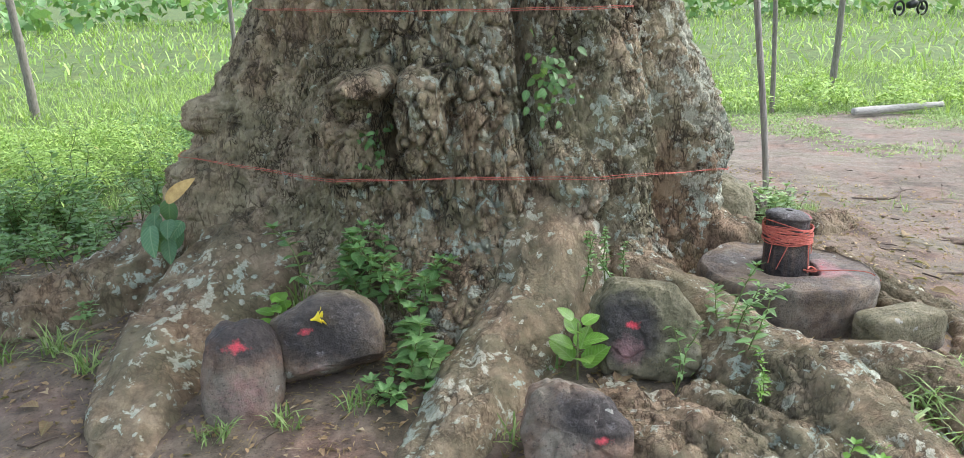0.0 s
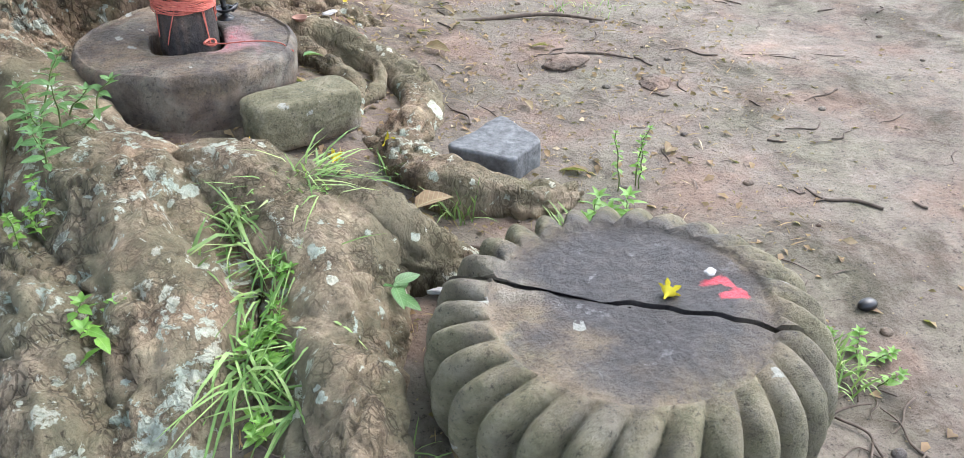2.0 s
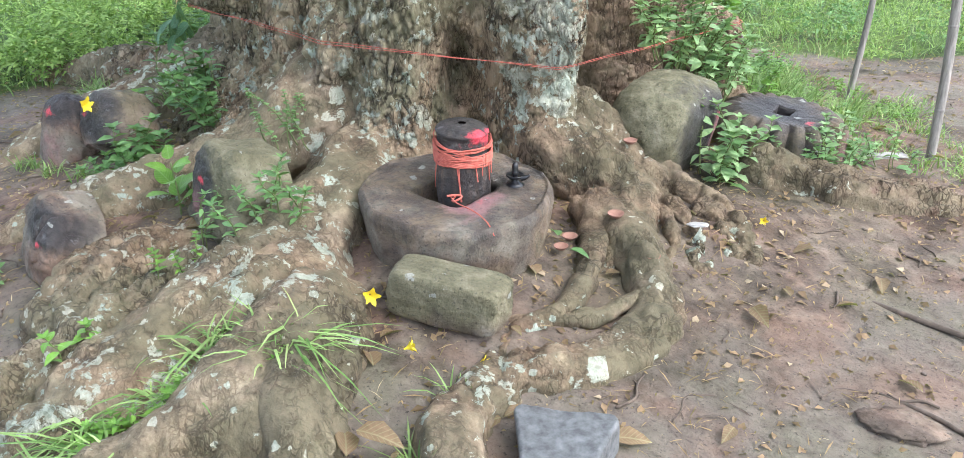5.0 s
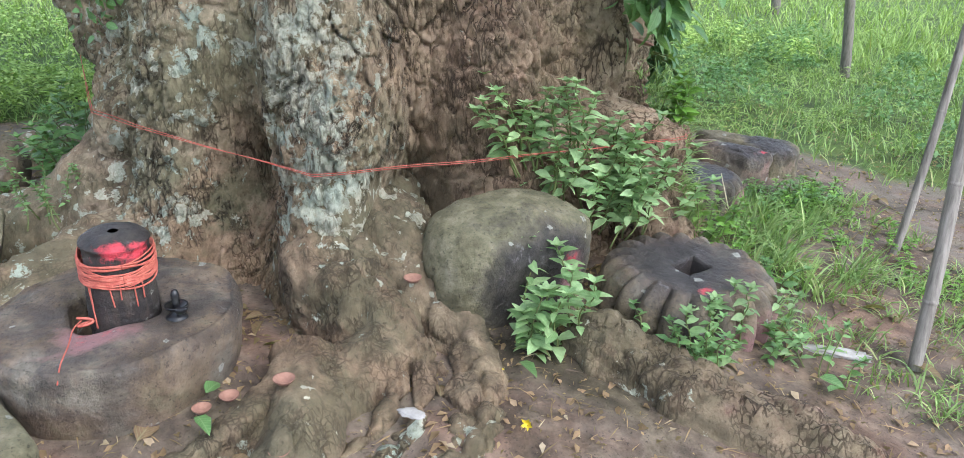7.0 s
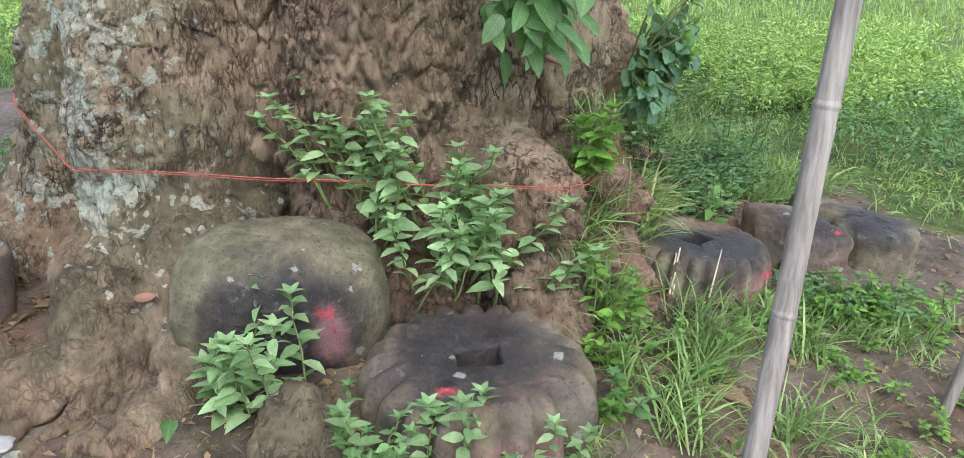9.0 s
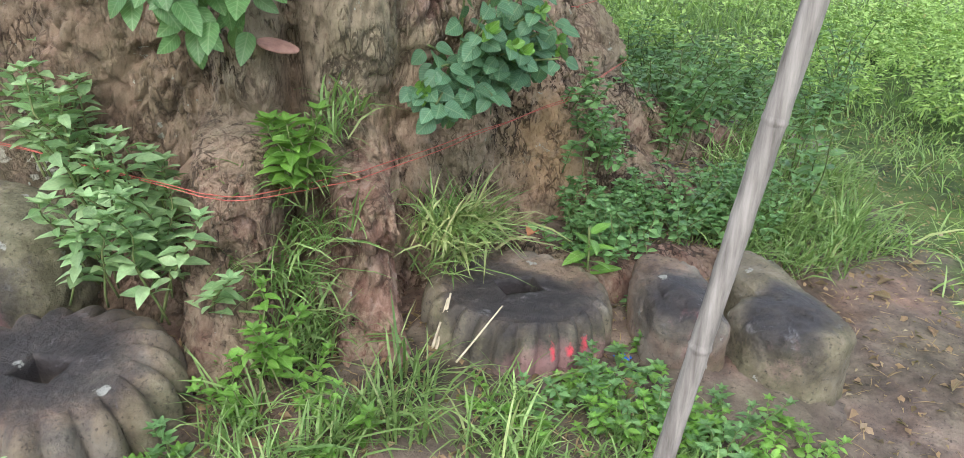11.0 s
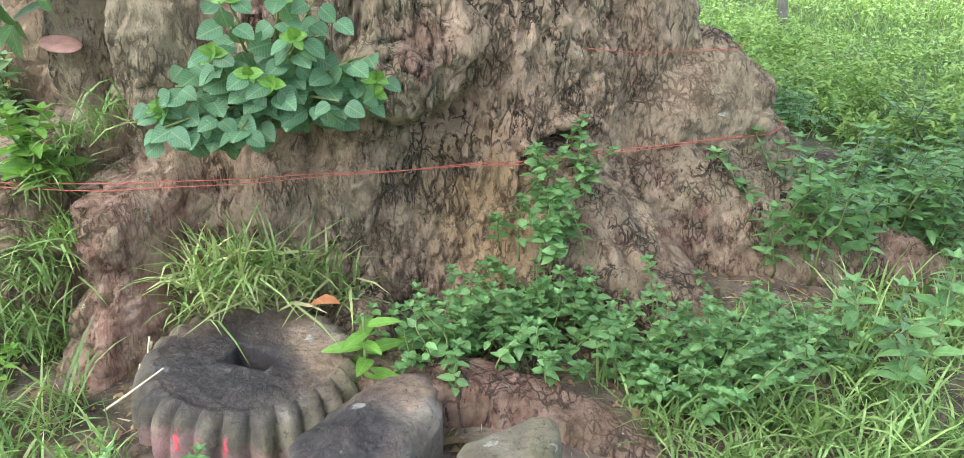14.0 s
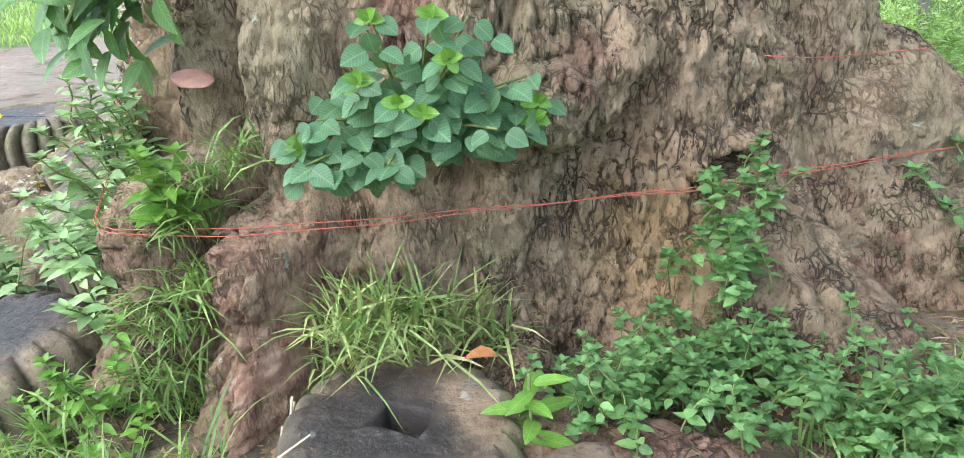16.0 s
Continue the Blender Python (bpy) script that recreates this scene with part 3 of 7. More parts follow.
def build_trunk(tree):
    around = np.r_[np.linspace(-145, 165, 860), np.linspace(165, 215, 61)[1:-1]]
    cols = len(around)
    zs = np.r_[np.linspace(-0.1, 1.75, 255), 1.75 + np.cumsum(np.linspace(0.01, 0.21, 40))]
    th, zz = np.meshgrid(around, zs)
    th, zz = th.ravel(), zz.ravel()
    v = trunk_surface(th, zz)
    me = raw_mesh("trunk", v - np.array(tree.location), grid_quads(len(zs), cols))
    away = lambda at, w: np.exp(-((((th - at + 180) % 360 - 180) / w) ** 2))
    front = np.clip(away(-75, 60) * 1.2, 0, 1)
    give(me, "lichen", np.clip(0.44 * front * smooth(-12, -26, th) - 0.45 * away(-43, 6) * smooth(1.0, 0.8, zz) + 0.7 * away(-27, 8) * smooth(0.2, 0.5, zz) + 0.04 * away(-55, 14) + 0.2 * away(20, 4) * np.exp(-((zz - 0.86) / 0.12) ** 2) - 0.25 * away(-118, 9) * smooth(0.8, 0.95, zz), 0, 0.85))
    give(me, "clay", np.clip(0.95 * away(45, 24) * smooth(1.0, 0.5, zz) + 1.0 * away(90, 9) * smooth(0.85, 0.6, zz) + 0.85 * away(105, 60) + 0.8 * away(4, 17) + 0.65 * away(-41, 9) * smooth(0.9, 0.5, zz) + 0.35 * away(-112, 10) * smooth(0.8, 0.95, zz), 0, 1))
    give(me, "torn", 0.34 * away(42, 13) * smooth(0.85, 0.6, zz) + 0.6 * away(80, 5) * np.exp(-((zz - 1.0) / 0.1) ** 2) + 0.45 * away(58, 5) * smooth(0.9, 1.1, zz) + 0.75 * away(112, 8) * smooth(0.6, 0.3, zz) + 0.3 * away(40, 50) + 0.3 * away(-42, 6) - 0.15 * front)
    give(me, "moss", 0.35 * front + 0.4 + 0.5 * away(-30, 22) * smooth(0.75, 0.35, zz))
    give(me, "darkened", np.clip(0.75 * away(6, 20) + 0.3 * away(-5, 40) * smooth(0.7, 0.4, zz), 0, 0.8))
    give(me, "ochre", np.clip(away(90, 7) * np.exp(-(((zz - 0.5) / 0.22) ** 2)) * 1.3 + 0.5 * away(-38, 5) * smooth(0.8, 0.5, zz), 0, 1))
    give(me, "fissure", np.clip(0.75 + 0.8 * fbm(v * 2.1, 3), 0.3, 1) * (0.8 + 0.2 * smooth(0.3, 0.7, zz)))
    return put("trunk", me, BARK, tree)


# roots: points of x, y, z, radius from the trunk outwards
ROOTS = [
    [(0.62, 4.05, 0.45, 0.28), (0.50, 3.72, 0.28, 0.21), (0.28, 3.32, 0.12, 0.19), (0.08, 2.95, 0.0, 0.17), (-0.02, 2.6, -0.14, 0.12)],
    [(-0.55, 4.5, 0.35, 0.34), (-0.9, 4.0, 0.14, 0.28), (-1.0, 3.55, 0.04, 0.21), (-0.98, 3.2, -0.05, 0.16), (-0.95, 2.85, -0.15, 0.1)],
    [(-0.8, 4.9, 0.35, 0.4), (-1.45, 4.55, 0.12, 0.28), (-2.0, 4.42, 0.08, 0.24), (-2.7, 4.3, -0.05, 0.2), (-3.3, 4.1, -0.2, 0.14)],
    [(0.95, 4.0, 0.25, 0.22), (1.2, 3.45, 0.12, 0.22), (1.38, 3.0, 0.1, 0.24), (1.46, 2.6, 0.04, 0.21), (1.38, 2.25, -0.1, 0.17), (1.3, 1.95, -0.22, 0.12)],
    [(1.42, 3.36, 0.0, 0.15), (1.66, 3.1, 0.12, 0.18), (1.86, 2.78, 0.1, 0.2), (1.84, 2.45, 0.0, 0.18), (1.74, 2.1, -0.1, 0.14), (1.68, 1.8, -0.2, 0.1)],
    [(0.72, 3.25, 0.1, 0.1), (0.72, 2.9, 0.09, 0.12), (0.86, 2.66, 0.06, 0.12), (1.05, 2.66, 0.04, 0.12), (1.2, 2.75, 0.0, 0.1)],
    [(1.74, 2.6, 0.04, 0.1), (1.8, 2.3, 0.07, 0.12), (1.79, 2.06, 0.06, 0.12), (1.77, 1.88, 0.0, 0.1), (1.76, 1.72, -0.09, 0.07)],
    [(0.62, 3.12, 0.08, 0.1), (0.78, 2.92, 0.13, 0.14), (0.92, 2.76, 0.1, 0.15), (1.06, 2.56, 0.05, 0.13), (1.16, 2.32, -0.06, 0.1)],
    [(0.98, 3.12, 0.12, 0.1), (1.1, 2.9, 0.1, 0.13), (1.17, 2.62, 0.08, 0.14), (1.18, 2.32, 0.02, 0.13), (1.12, 2.0, -0.1, 0.1)],
    [(1.9, 4.3, 0.2, 0.12), (2.2, 4.16, 0.14, 0.11), (2.42, 3.92, 0.07, 0.1), (2.43, 3.62, 0.05, 0.09), (2.27, 3.34, 0.05, 0.09), (2.32, 3.06, 0.05, 0.1), (2.54, 2.92, 0.03, 0.08), (2.74, 2.95, -0.03, 0.06)],
    [(1.7, 2.95, 0.12, 0.12), (1.98, 2.78, 0.14, 0.14), (2.14, 2.66, 0.06, 0.1), (2.3, 2.6, -0.02, 0.07)],
    [(1.9, 4.3, 0.2, 0.05), (2.1, 4.02, 0.17, 0.045), (2.2, 3.75, 0.13, 0.04), (2.14, 3.5, 0.1, 0.035), (2.22, 3.28, 0.05, 0.03)],
    [(2.0, 4.3, 0.18, 0.045), (2.3, 4.1, 0.15, 0.04), (2.3, 3.78, 0.12, 0.035), (2.1, 3.56, 0.1, 0.03), (2.05, 3.36, 0.06, 0.025)],
    [(1.55, 4.5, 0.3, 0.2), (1.88, 4.53, 0.19, 0.14), (2.01, 4.38, 0.12, 0.125), (2.08, 4.2, 0.09, 0.11), (2.1, 3.99, 0.06, 0.105), (2.08, 3.8, 0.03, 0.095), (2.1, 3.6, -0.06, 0.07)],
    [(1.5, 4.68, 0.3, 0.22), (1.8, 4.79, 0.18, 0.13), (2.06, 4.77, 0.11, 0.105), (2.27, 4.69, 0.08, 0.105), (2.43, 4.56, 0.04, 0.095), (2.58, 4.42, -0.06, 0.08)],
    [(1.8, 4.6, 0.26, 0.07), (2.06, 4.6, 0.17, 0.06), (2.24, 4.5, 0.12, 0.055), (2.36, 4.34, 0.07, 0.045), (2.42, 4.14, -0.02, 0.03)],
    [(1.9, 4.58, 0.22, 0.04), (2.1, 4.5, 0.17, 0.035), (2.22, 4.38, 0.12, 0.03), (2.27, 4.22, 0.07, 0.028), (2.25, 4.04, 0.03, 0.02)],
    [(1.95, 4.64, 0.18, 0.05), (2.2, 4.62, 0.11, 0.05), (2.38, 4.46, 0.06, 0.045), (2.5, 4.26, -0.02, 0.03)],
    [(2.1, 5.12, 0.16, 0.08), (2.2, 5.18, 0.17, 0.12), (2.36, 5.25, 0.12, 0.13), (2.6, 5.34, 0.07, 0.13), (2.84, 5.5, 0.03, 0.12), (3.1, 5.72, -0.08, 0.09)],
    [(1.2, 5.86, 0.5, 0.14), (1.32, 5.98, 0.3, 0.13), (1.45, 6.12, 0.12, 0.11), (1.58, 6.3, 0.0, 0.09), (1.7, 6.5, -0.1, 0.07)],
    [(1.4, 5.65, 0.5, 0.16), (1.58, 5.78, 0.3, 0.15), (1.76, 5.92, 0.12, 0.13), (1.95, 6.1, 0.0, 0.1), (2.2, 6.3, -0.1, 0.07)],
    [(0.85, 6.5, 0.18, 0.11), (0.62, 6.67, 0.15, 0.12), (0.42, 6.86, 0.11, 0.105), (0.3, 7.05, 0.04, 0.09), (0.2, 7.26, -0.08, 0.06)],
    [(0.05, 6.2, 0.35, 0.22), (-0.05, 6.5, 0.18, 0.2), (-0.2, 6.78, 0.06, 0.15), (-0.4, 7.1, -0.05, 0.1), (-0.6, 7.4, -0.15, 0.07)],
    [(-0.4, 6.0, 0.4, 0.3), (-0.8, 6.3, 0.2, 0.24), (-1.2, 6.6, 0.05, 0.18), (-1.7, 6.9, -0.12, 0.1)],
]


def build_root(tree, k, points):
    points = np.array(points)
    inner = points[0].copy()
    if np.hypot(inner[0] - CX, inner[1] - CY) < 1.7:
        inner[:2] += (np.array([CX, CY]) - inner[:2]) * 0.3
        inner[2] += 0.05
        points = np.vstack([inner, points])
    length = np.linalg.norm(np.diff(points[:, :3], axis=0), axis=1).sum()
    thick = points[:, 3].max()
    steps, sides = int(length / 0.017), int(np.clip(thick * 2 * np.pi / 0.0175, 20, 100))
    mid, rad, ways, run = tube_rows(points[:, :3], points[:, 3], sides, steps)
    v = mid[:, None] + ways * rad[:, None, None]
    p = v.reshape(-1, 3)
    a = np.tile(np.arange(sides) / sides * 2 * np.pi, steps)
    s = np.repeat(run, sides)
    rr = np.repeat(rad, sides)
    coil = np.stack([np.cos(a) * 1.3, np.sin(a) * 1.3, s * 1.6 + k * 7], -1)
    d = rr * (0.26 * fbm(coil * 0.9, 3)) + rr * 0.16 * (ridged(coil * [2.2, 2.2, 0.8] + 3, 2) - 0.6)
    d = d + 0.035 * fbm(p * 6 + k, 3) - 0.018 * (ridged(p * 12, 3) - 0.6) + 0.008 * fbm(p * 30, 3)
    d = d - 0.03 * np.exp(-((plates(p * 8 + 0.3 * fbm(p * 9, 2)[:, None]) / 0.1) ** 2)) * smooth(-0.3, 0.3, fbm(p * 3, 2))
    v = p + ways.reshape(-1, 3) * d[:, None]
    me = raw_mesh("root", v - np.array(tree.location), grid_quads(steps, sides), flip=True)
    n = len(v)
    east = smooth(5.0, 5.5, v[:, 1])
    near = np.maximum(smooth(3.6, 3.2, v[:, 1]), smooth(4.2, 3.8, v[:, 1]) * smooth(0.9, 0.7, v[:, 0])) * smooth(-0.6, -0.2, v[:, 0]) * smooth(1.9, 1.3, v[:, 0])
    bare = 0.3 * smooth(6.5, 6.7, v[:, 1])
    give(me, "lichen", np.clip(0.27 + 0.12 * near - 0.16 * smooth(3.6, 4.3, v[:, 1]) * smooth(0.8, 1.4, v[:, 0]) - 0.32 * east + 0.5 * fbm(v * 2.5 + 3, 2), 0, 0.62))
    give(me, "clay", 0.04 + 0.6 * east + 0.35 * fbm(v * 2, 2))
    give(me, "moss", np.full(n, 0.75) - 0.35 * east)
    give(me, "darkened", np.clip(0.75 - 0.16 * near + 0.4 * fbm(v * 1.5 + 8, 2) - 0.45 * east, 0, 1))
    give(me, "torn", 0.12 + 0.32 * east + bare)
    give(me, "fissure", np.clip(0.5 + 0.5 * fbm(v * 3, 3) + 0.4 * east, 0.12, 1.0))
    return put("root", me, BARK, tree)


tree = thing("tree", "huge old tree trunk with buttress roots and lichen-crusted brown bark", "tree", (CX, CY, 0))
build_trunk(tree)
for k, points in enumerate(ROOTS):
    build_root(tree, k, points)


def leaf_mesh(name, spots, wide=0.5, fold=0.12, droop=0.25, fine=False, small=False):
    """Leaves as one mesh. Rows of spots: place, way it grows, its upper side, length."""
    spots = np.asarray(spots, float).reshape(-1, 10)
    n = len(spots)
    cross = np.array([(0.05, 0.25), (0.17, 0.43), (0.36, 0.5), (0.57, 0.46), (0.77, 0.32), (0.92, 0.14)]) if fine else np.array([(0.18, 0.36), (0.48, 0.5), (0.8, 0.26)])
    if small:
        cross = np.array([(0.45, 0.5)])
    rows = len(cross)
    s = np.r_[0, np.repeat(cross[:, 0], 3), 1.0]
    x = np.r_[0, (cross[:, 1:] * [-1, 0, 1]).ravel(), 0] * wide
    up = fold * np.abs(x) * 2
    c, w, u, size = spots[:, :3], spots[:, 3:6], spots[:, 6:9], spots[:, 9]
    w = w / (np.linalg.norm(w, axis=1)[:, None] + 1e-9)
    side = np.cross(w, u)
    side /= np.linalg.norm(side, axis=1)[:, None] + 1e-9
    u = np.cross(side, w)
    bend = up[None] - droop * (s**2)[None] * (0.5 + np.random.RandomState(n).rand(n, 1))
    v = c[:, None] + size[:, None, None] * (w[:, None] * s[None, :, None] + side[:, None] * x[None, :, None] + u[:, None] * bend[:, :, None])
    e, m = 3 * rows + 1, 3 * rows - 2
    tris = np.array([(0, 2, 1), (0, 3, 2), (m, m + 1, e), (m + 1, m + 2, e)])
    quads = np.array([(3 * k + a, 3 * k + a + 1, 3 * k + a + 4, 3 * k + a + 3) for k in range(rows - 1) for a in (1, 2)], int).reshape(-1, 4)
    off = (np.arange(n) * (e + 1))[:, None, None]
    me = raw_mesh(name, v.reshape(-1, 3), (quads + off).reshape(-1, 4) if rows > 1 else None, (tris + off).reshape(-1, 3))
    if not small:
        give(me, "midrib", np.tile(1 - np.abs(x) / (0.5 * wide), n))
        give(me, "along", np.tile(s, n))
    return me


def blade_mesh(name, base, way, length, width, bend, seed=1):
    """Grass blades as one mesh: each rises and bows over."""
    n = len(base)
    rng = np.random.RandomState(seed)
    way = way / (np.linalg.norm(way, axis=1)[:, None] + 1e-9)
    flat = np.stack([way[:, 0], way[:, 1], 0 * way[:, 0]], -1) + 1e-4 * rng.randn(n, 3)
    flat /= np.linalg.norm(flat, axis=1)[:, None]
    side = np.stack([-flat[:, 1], flat[:, 0], 0.3 * rng.randn(n)], -1)
    rows = []
    for s, w in ((0, 0.8), (0.4, 1.0), (0.75, 0.7)):
        mid = base + (way * s + (flat * 0.6 - [0, 0, 1.0]) * (bend * s * s)[:, None]) * length[:, None]
        rows += [mid - side * (w * width / 2)[:, None], mid + side * (w * width / 2)[:, None]]
    rows.append(base + (way + (flat * 0.6 - [0, 0, 1.0]) * bend[:, None]) * length[:, None])
    v = np.stack(rows, 1).reshape(-1, 3)
    off = (np.arange(n) * 7)[:, None, None]
    quads = (np.array([(0, 1, 3, 2), (2, 3, 5, 4)]) + off).reshape(-1, 4)
    return raw_mesh(name, v, quads, (np.array([(4, 5, 6)]) + off).reshape(-1, 3))


def build_shade_crown(tree):
    """Limbs and a wide leaf roof, high above the ground: unseen, added for shade."""
    rng = np.random.RandomState(31)
    rows = []
    for k in range(9):
        a = k * 0.698 + 0.3 * rng.rand()
        reach, rise = 3.6 + 1.6 * rng.rand(), 5.6 + 1.6 * rng.rand()
        line = [(0.4 * math.cos(a), 0.4 * math.sin(a), 4.0), (0.3 * reach * math.cos(a), 0.3 * reach * math.sin(a), 0.8 * rise), (0.7 * reach * math.cos(a + 0.2), 0.7 * reach * math.sin(a + 0.2), rise), (reach * math.cos(a), reach * math.sin(a), rise + 0.4)]
        me = tube_mesh("limb", line, [0.36, 0.26, 0.15, 0.05], 16, 40, 0.04, 3, k)
        for name in ("lichen", "clay", "moss", "torn", "fissure"):
            give(me, name, np.full(len(me.vertices), 0.2))
        limb = put("limb", me, BARK, tree)
    for k in range(95):
        a, d = rng.rand() * 6.28, 5.2 * math.sqrt(rng.rand())
        c = np.array([d * math.cos(a), d * math.sin(a), 6.6 - 0.055 * d * d + 0.9 * rng.rand()])
        n = 34
        p = rng.randn(n, 3) * [0.42, 0.42, 0.25] + c
        rows.append(np.hstack([p, rng.randn(n, 3) * [1, 1, 0.4], rng.randn(n, 3) * 0.6 + [0, 0, 1], (0.26 + 0.16 * rng.rand(n))[:, None]]))
    put("crown", leaf_mesh("crown", np.vstack(rows), 0.6, 0.1, 0.3), WEED, tree, "dense green leaves of the unseen crown, added for shade")


build_shade_crown(tree)


# ---- stones ----
def unit_sphere(rows, cols):
    u = np.linspace(0.001, np.pi - 0.001, rows)
    w = np.linspace(0, 2 * np.pi, cols, endpoint=False)
    return np.stack([(np.sin(u)[:, None] * np.cos(w)).ravel(), (np.sin(u)[:, None] * np.sin(w)).ravel(), np.repeat(np.cos(u), cols)], -1)


def boulder_points(size, power=2.6, rough=0.06, seed=0.0, rows=90, cols=140, cuts=()):
    """A worn block: rounded box of the given half sizes, with flattened sides and dents."""
    s = unit_sphere(rows, cols)
    k = (np.abs(s) ** power).sum(1) ** (-1 / power)
    v = s * k[:, None]
    for n, far in cuts:
        n = np.array(n, float) / np.linalg.norm(n)
        over = np.maximum(v @ n - far, 0)
        v = v - over[:, None] * n * 0.9
    v = v + s * (rough * fbm(s * 1.7 + seed, 3) + 0.45 * rough * fbm(s * 5 + seed, 3) + 0.22 * rough * fbm(s * 14 + seed, 3))[:, None]
    return v * np.array(size), grid_quads(rows, cols)


def mark(v, at, wide):
    """Closeness of the points to a place, 1 there and 0 from twice the width on."""
    return np.exp(-(((v - np.array(at)) / np.array(wide)) ** 2).sum(1))


def stone_layers(me, moss=0.2, soot=0.0, rouge=0.0, red=0.0, lichen=0.6):
    n = len(me.vertices)
    for name, value in (("moss", moss), ("soot", soot), ("rouge", rouge), ("red", red), ("lichen", lichen)):
        give(me, name, np.broadcast_to(value, n))


def build_boulder(name, label, m, size, power=2.6, rough=0.06, seed=0.0, cuts=(), moss=0.25, soot=(), rouge=(), red=(), lichen=0.6, group="stones round the tree"):
    """Soot, rouge and red are lists of place and width in the stone's own measure, before it is laid down."""
    v, q = boulder_points(size, power, rough, seed, cuts=cuts)
    world_v = np.array([(m @ Vector(p))[:] for p in v])
    me = raw_mesh(name, v, q, flip=True)
    add = lambda spots: sum((a * mark(v, c, w) for c, w, a in spots), np.zeros(len(v)))
    up = (world_v[:, 2] - world_v[:, 2].min()) / np.ptp(world_v[:, 2])
    stone_layers(me, moss * (0.4 + up), 1.4 * add(soot), add(rouge), add(red), lichen)
    ob = put(name, me, STONE)
    ob.matrix_world = m
    return tagged(ob, label, "stone", group)


def build_ribbed(name, label, m, radius, height, ribs, hole=0.0, face=0.68, depth=0.1, swirl=0.0, narrow=1.0, seed=0.0, soot=(), rouge=(), red=(), moss=0.4, bulge=0.5, crest=0.04):
    """A round stone with a ribbed rim and a flat top, in which a square hole may be sunk."""
    cols = ribs * 14
    a = np.linspace(0, 2 * np.pi, cols, endpoint=False)
    square = 1 / np.maximum(np.abs(np.cos(a)) / narrow, np.abs(np.sin(a)))
    rows = []
    h = height
    def ring(r, z, rib, q=0.0):
        rows.append((np.broadcast_to(r, cols), np.full(cols, z), rib))
    if hole:
        for f in (0.02, 0.5, 0.93):
            ring(hole * f * square, h * 0.3, 0)
        for f in np.linspace(0.3, 0.93, 10):
            ring(hole * (0.95 + 0.06 * f) * square, h * f, 0)
        for f in np.linspace(0, 1, 16):
            ring(hole * 1.06 * square * (1 - f) + radius * face * f, h * (0.97 + 0.02 * f), 0)
    else:
        for f in np.linspace(0.01, 1, 26):
            ring(radius * face * f, h * (0.95 + 0.01 * f), 0)
    for f in np.linspace(0.02, 1, 40):
        ang = np.pi * f
        rim = np.sin(ang) ** bulge
        if f <= 0.5:
            r = radius * (face + (0.955 - face) * np.sin(ang) ** 1.0)
            z = h * (0.5 + 0.5 * np.cos(ang) ** 0.8)
        else:
            r = radius * (0.955 - 0.12 * (1 - np.sin(ang)))
            z = h * (0.5 - 0.5 * (-np.cos(ang)) ** 0.8)
        ring(r, z, min(1.0, rim))
    for f in (0.6, 0.2, 0.01):
        ring(radius * 0.8 * f, 0.0, 0)
    r = np.array([x[0] for x in rows])
    z = np.array([x[1] for x in rows])
    rib = np.array([x[2] for x in rows])[:, None]
    turn = a[None] + swirl * (r / radius)
    wave = np.abs(np.cos(turn * ribs / 2)) ** 0.7
    r = r * (1 + rib * depth * (wave - 0.6))
    z = z + rib * (z > h * 0.3) * height * crest * (wave - 0.7) * (r < radius * 0.97)
    v = np.stack([r * np.cos(a), r * np.sin(a), z], -1).reshape(-1, 3)
    s = v / radius
    v = v + s * (0.02 * radius * fbm(s * 2.2 + seed, 3))[:, None] + np.stack([0 * s[:, 0], 0 * s[:, 0], 0.02 * height * fbm(s * 5 + seed, 3)], -1) + s * (0.006 * radius * fbm(s * 22 + seed, 2))[:, None]
    me = raw_mesh(name, v, grid_quads(len(rows), cols), flip=True)
    add = lambda spots: sum((k * mark(v, c, w) for c, w, k in spots), np.zeros(len(v)))
    stone_layers(me, moss + 0.25 * np.repeat(rib.ravel(), cols), 1.3 * add(soot), add(rouge), add(red), 0.35)
    ob = put(name, me, STONE)
    ob.matrix_world = m
    return tagged(ob, label, "carved stone", "ribbed stones")


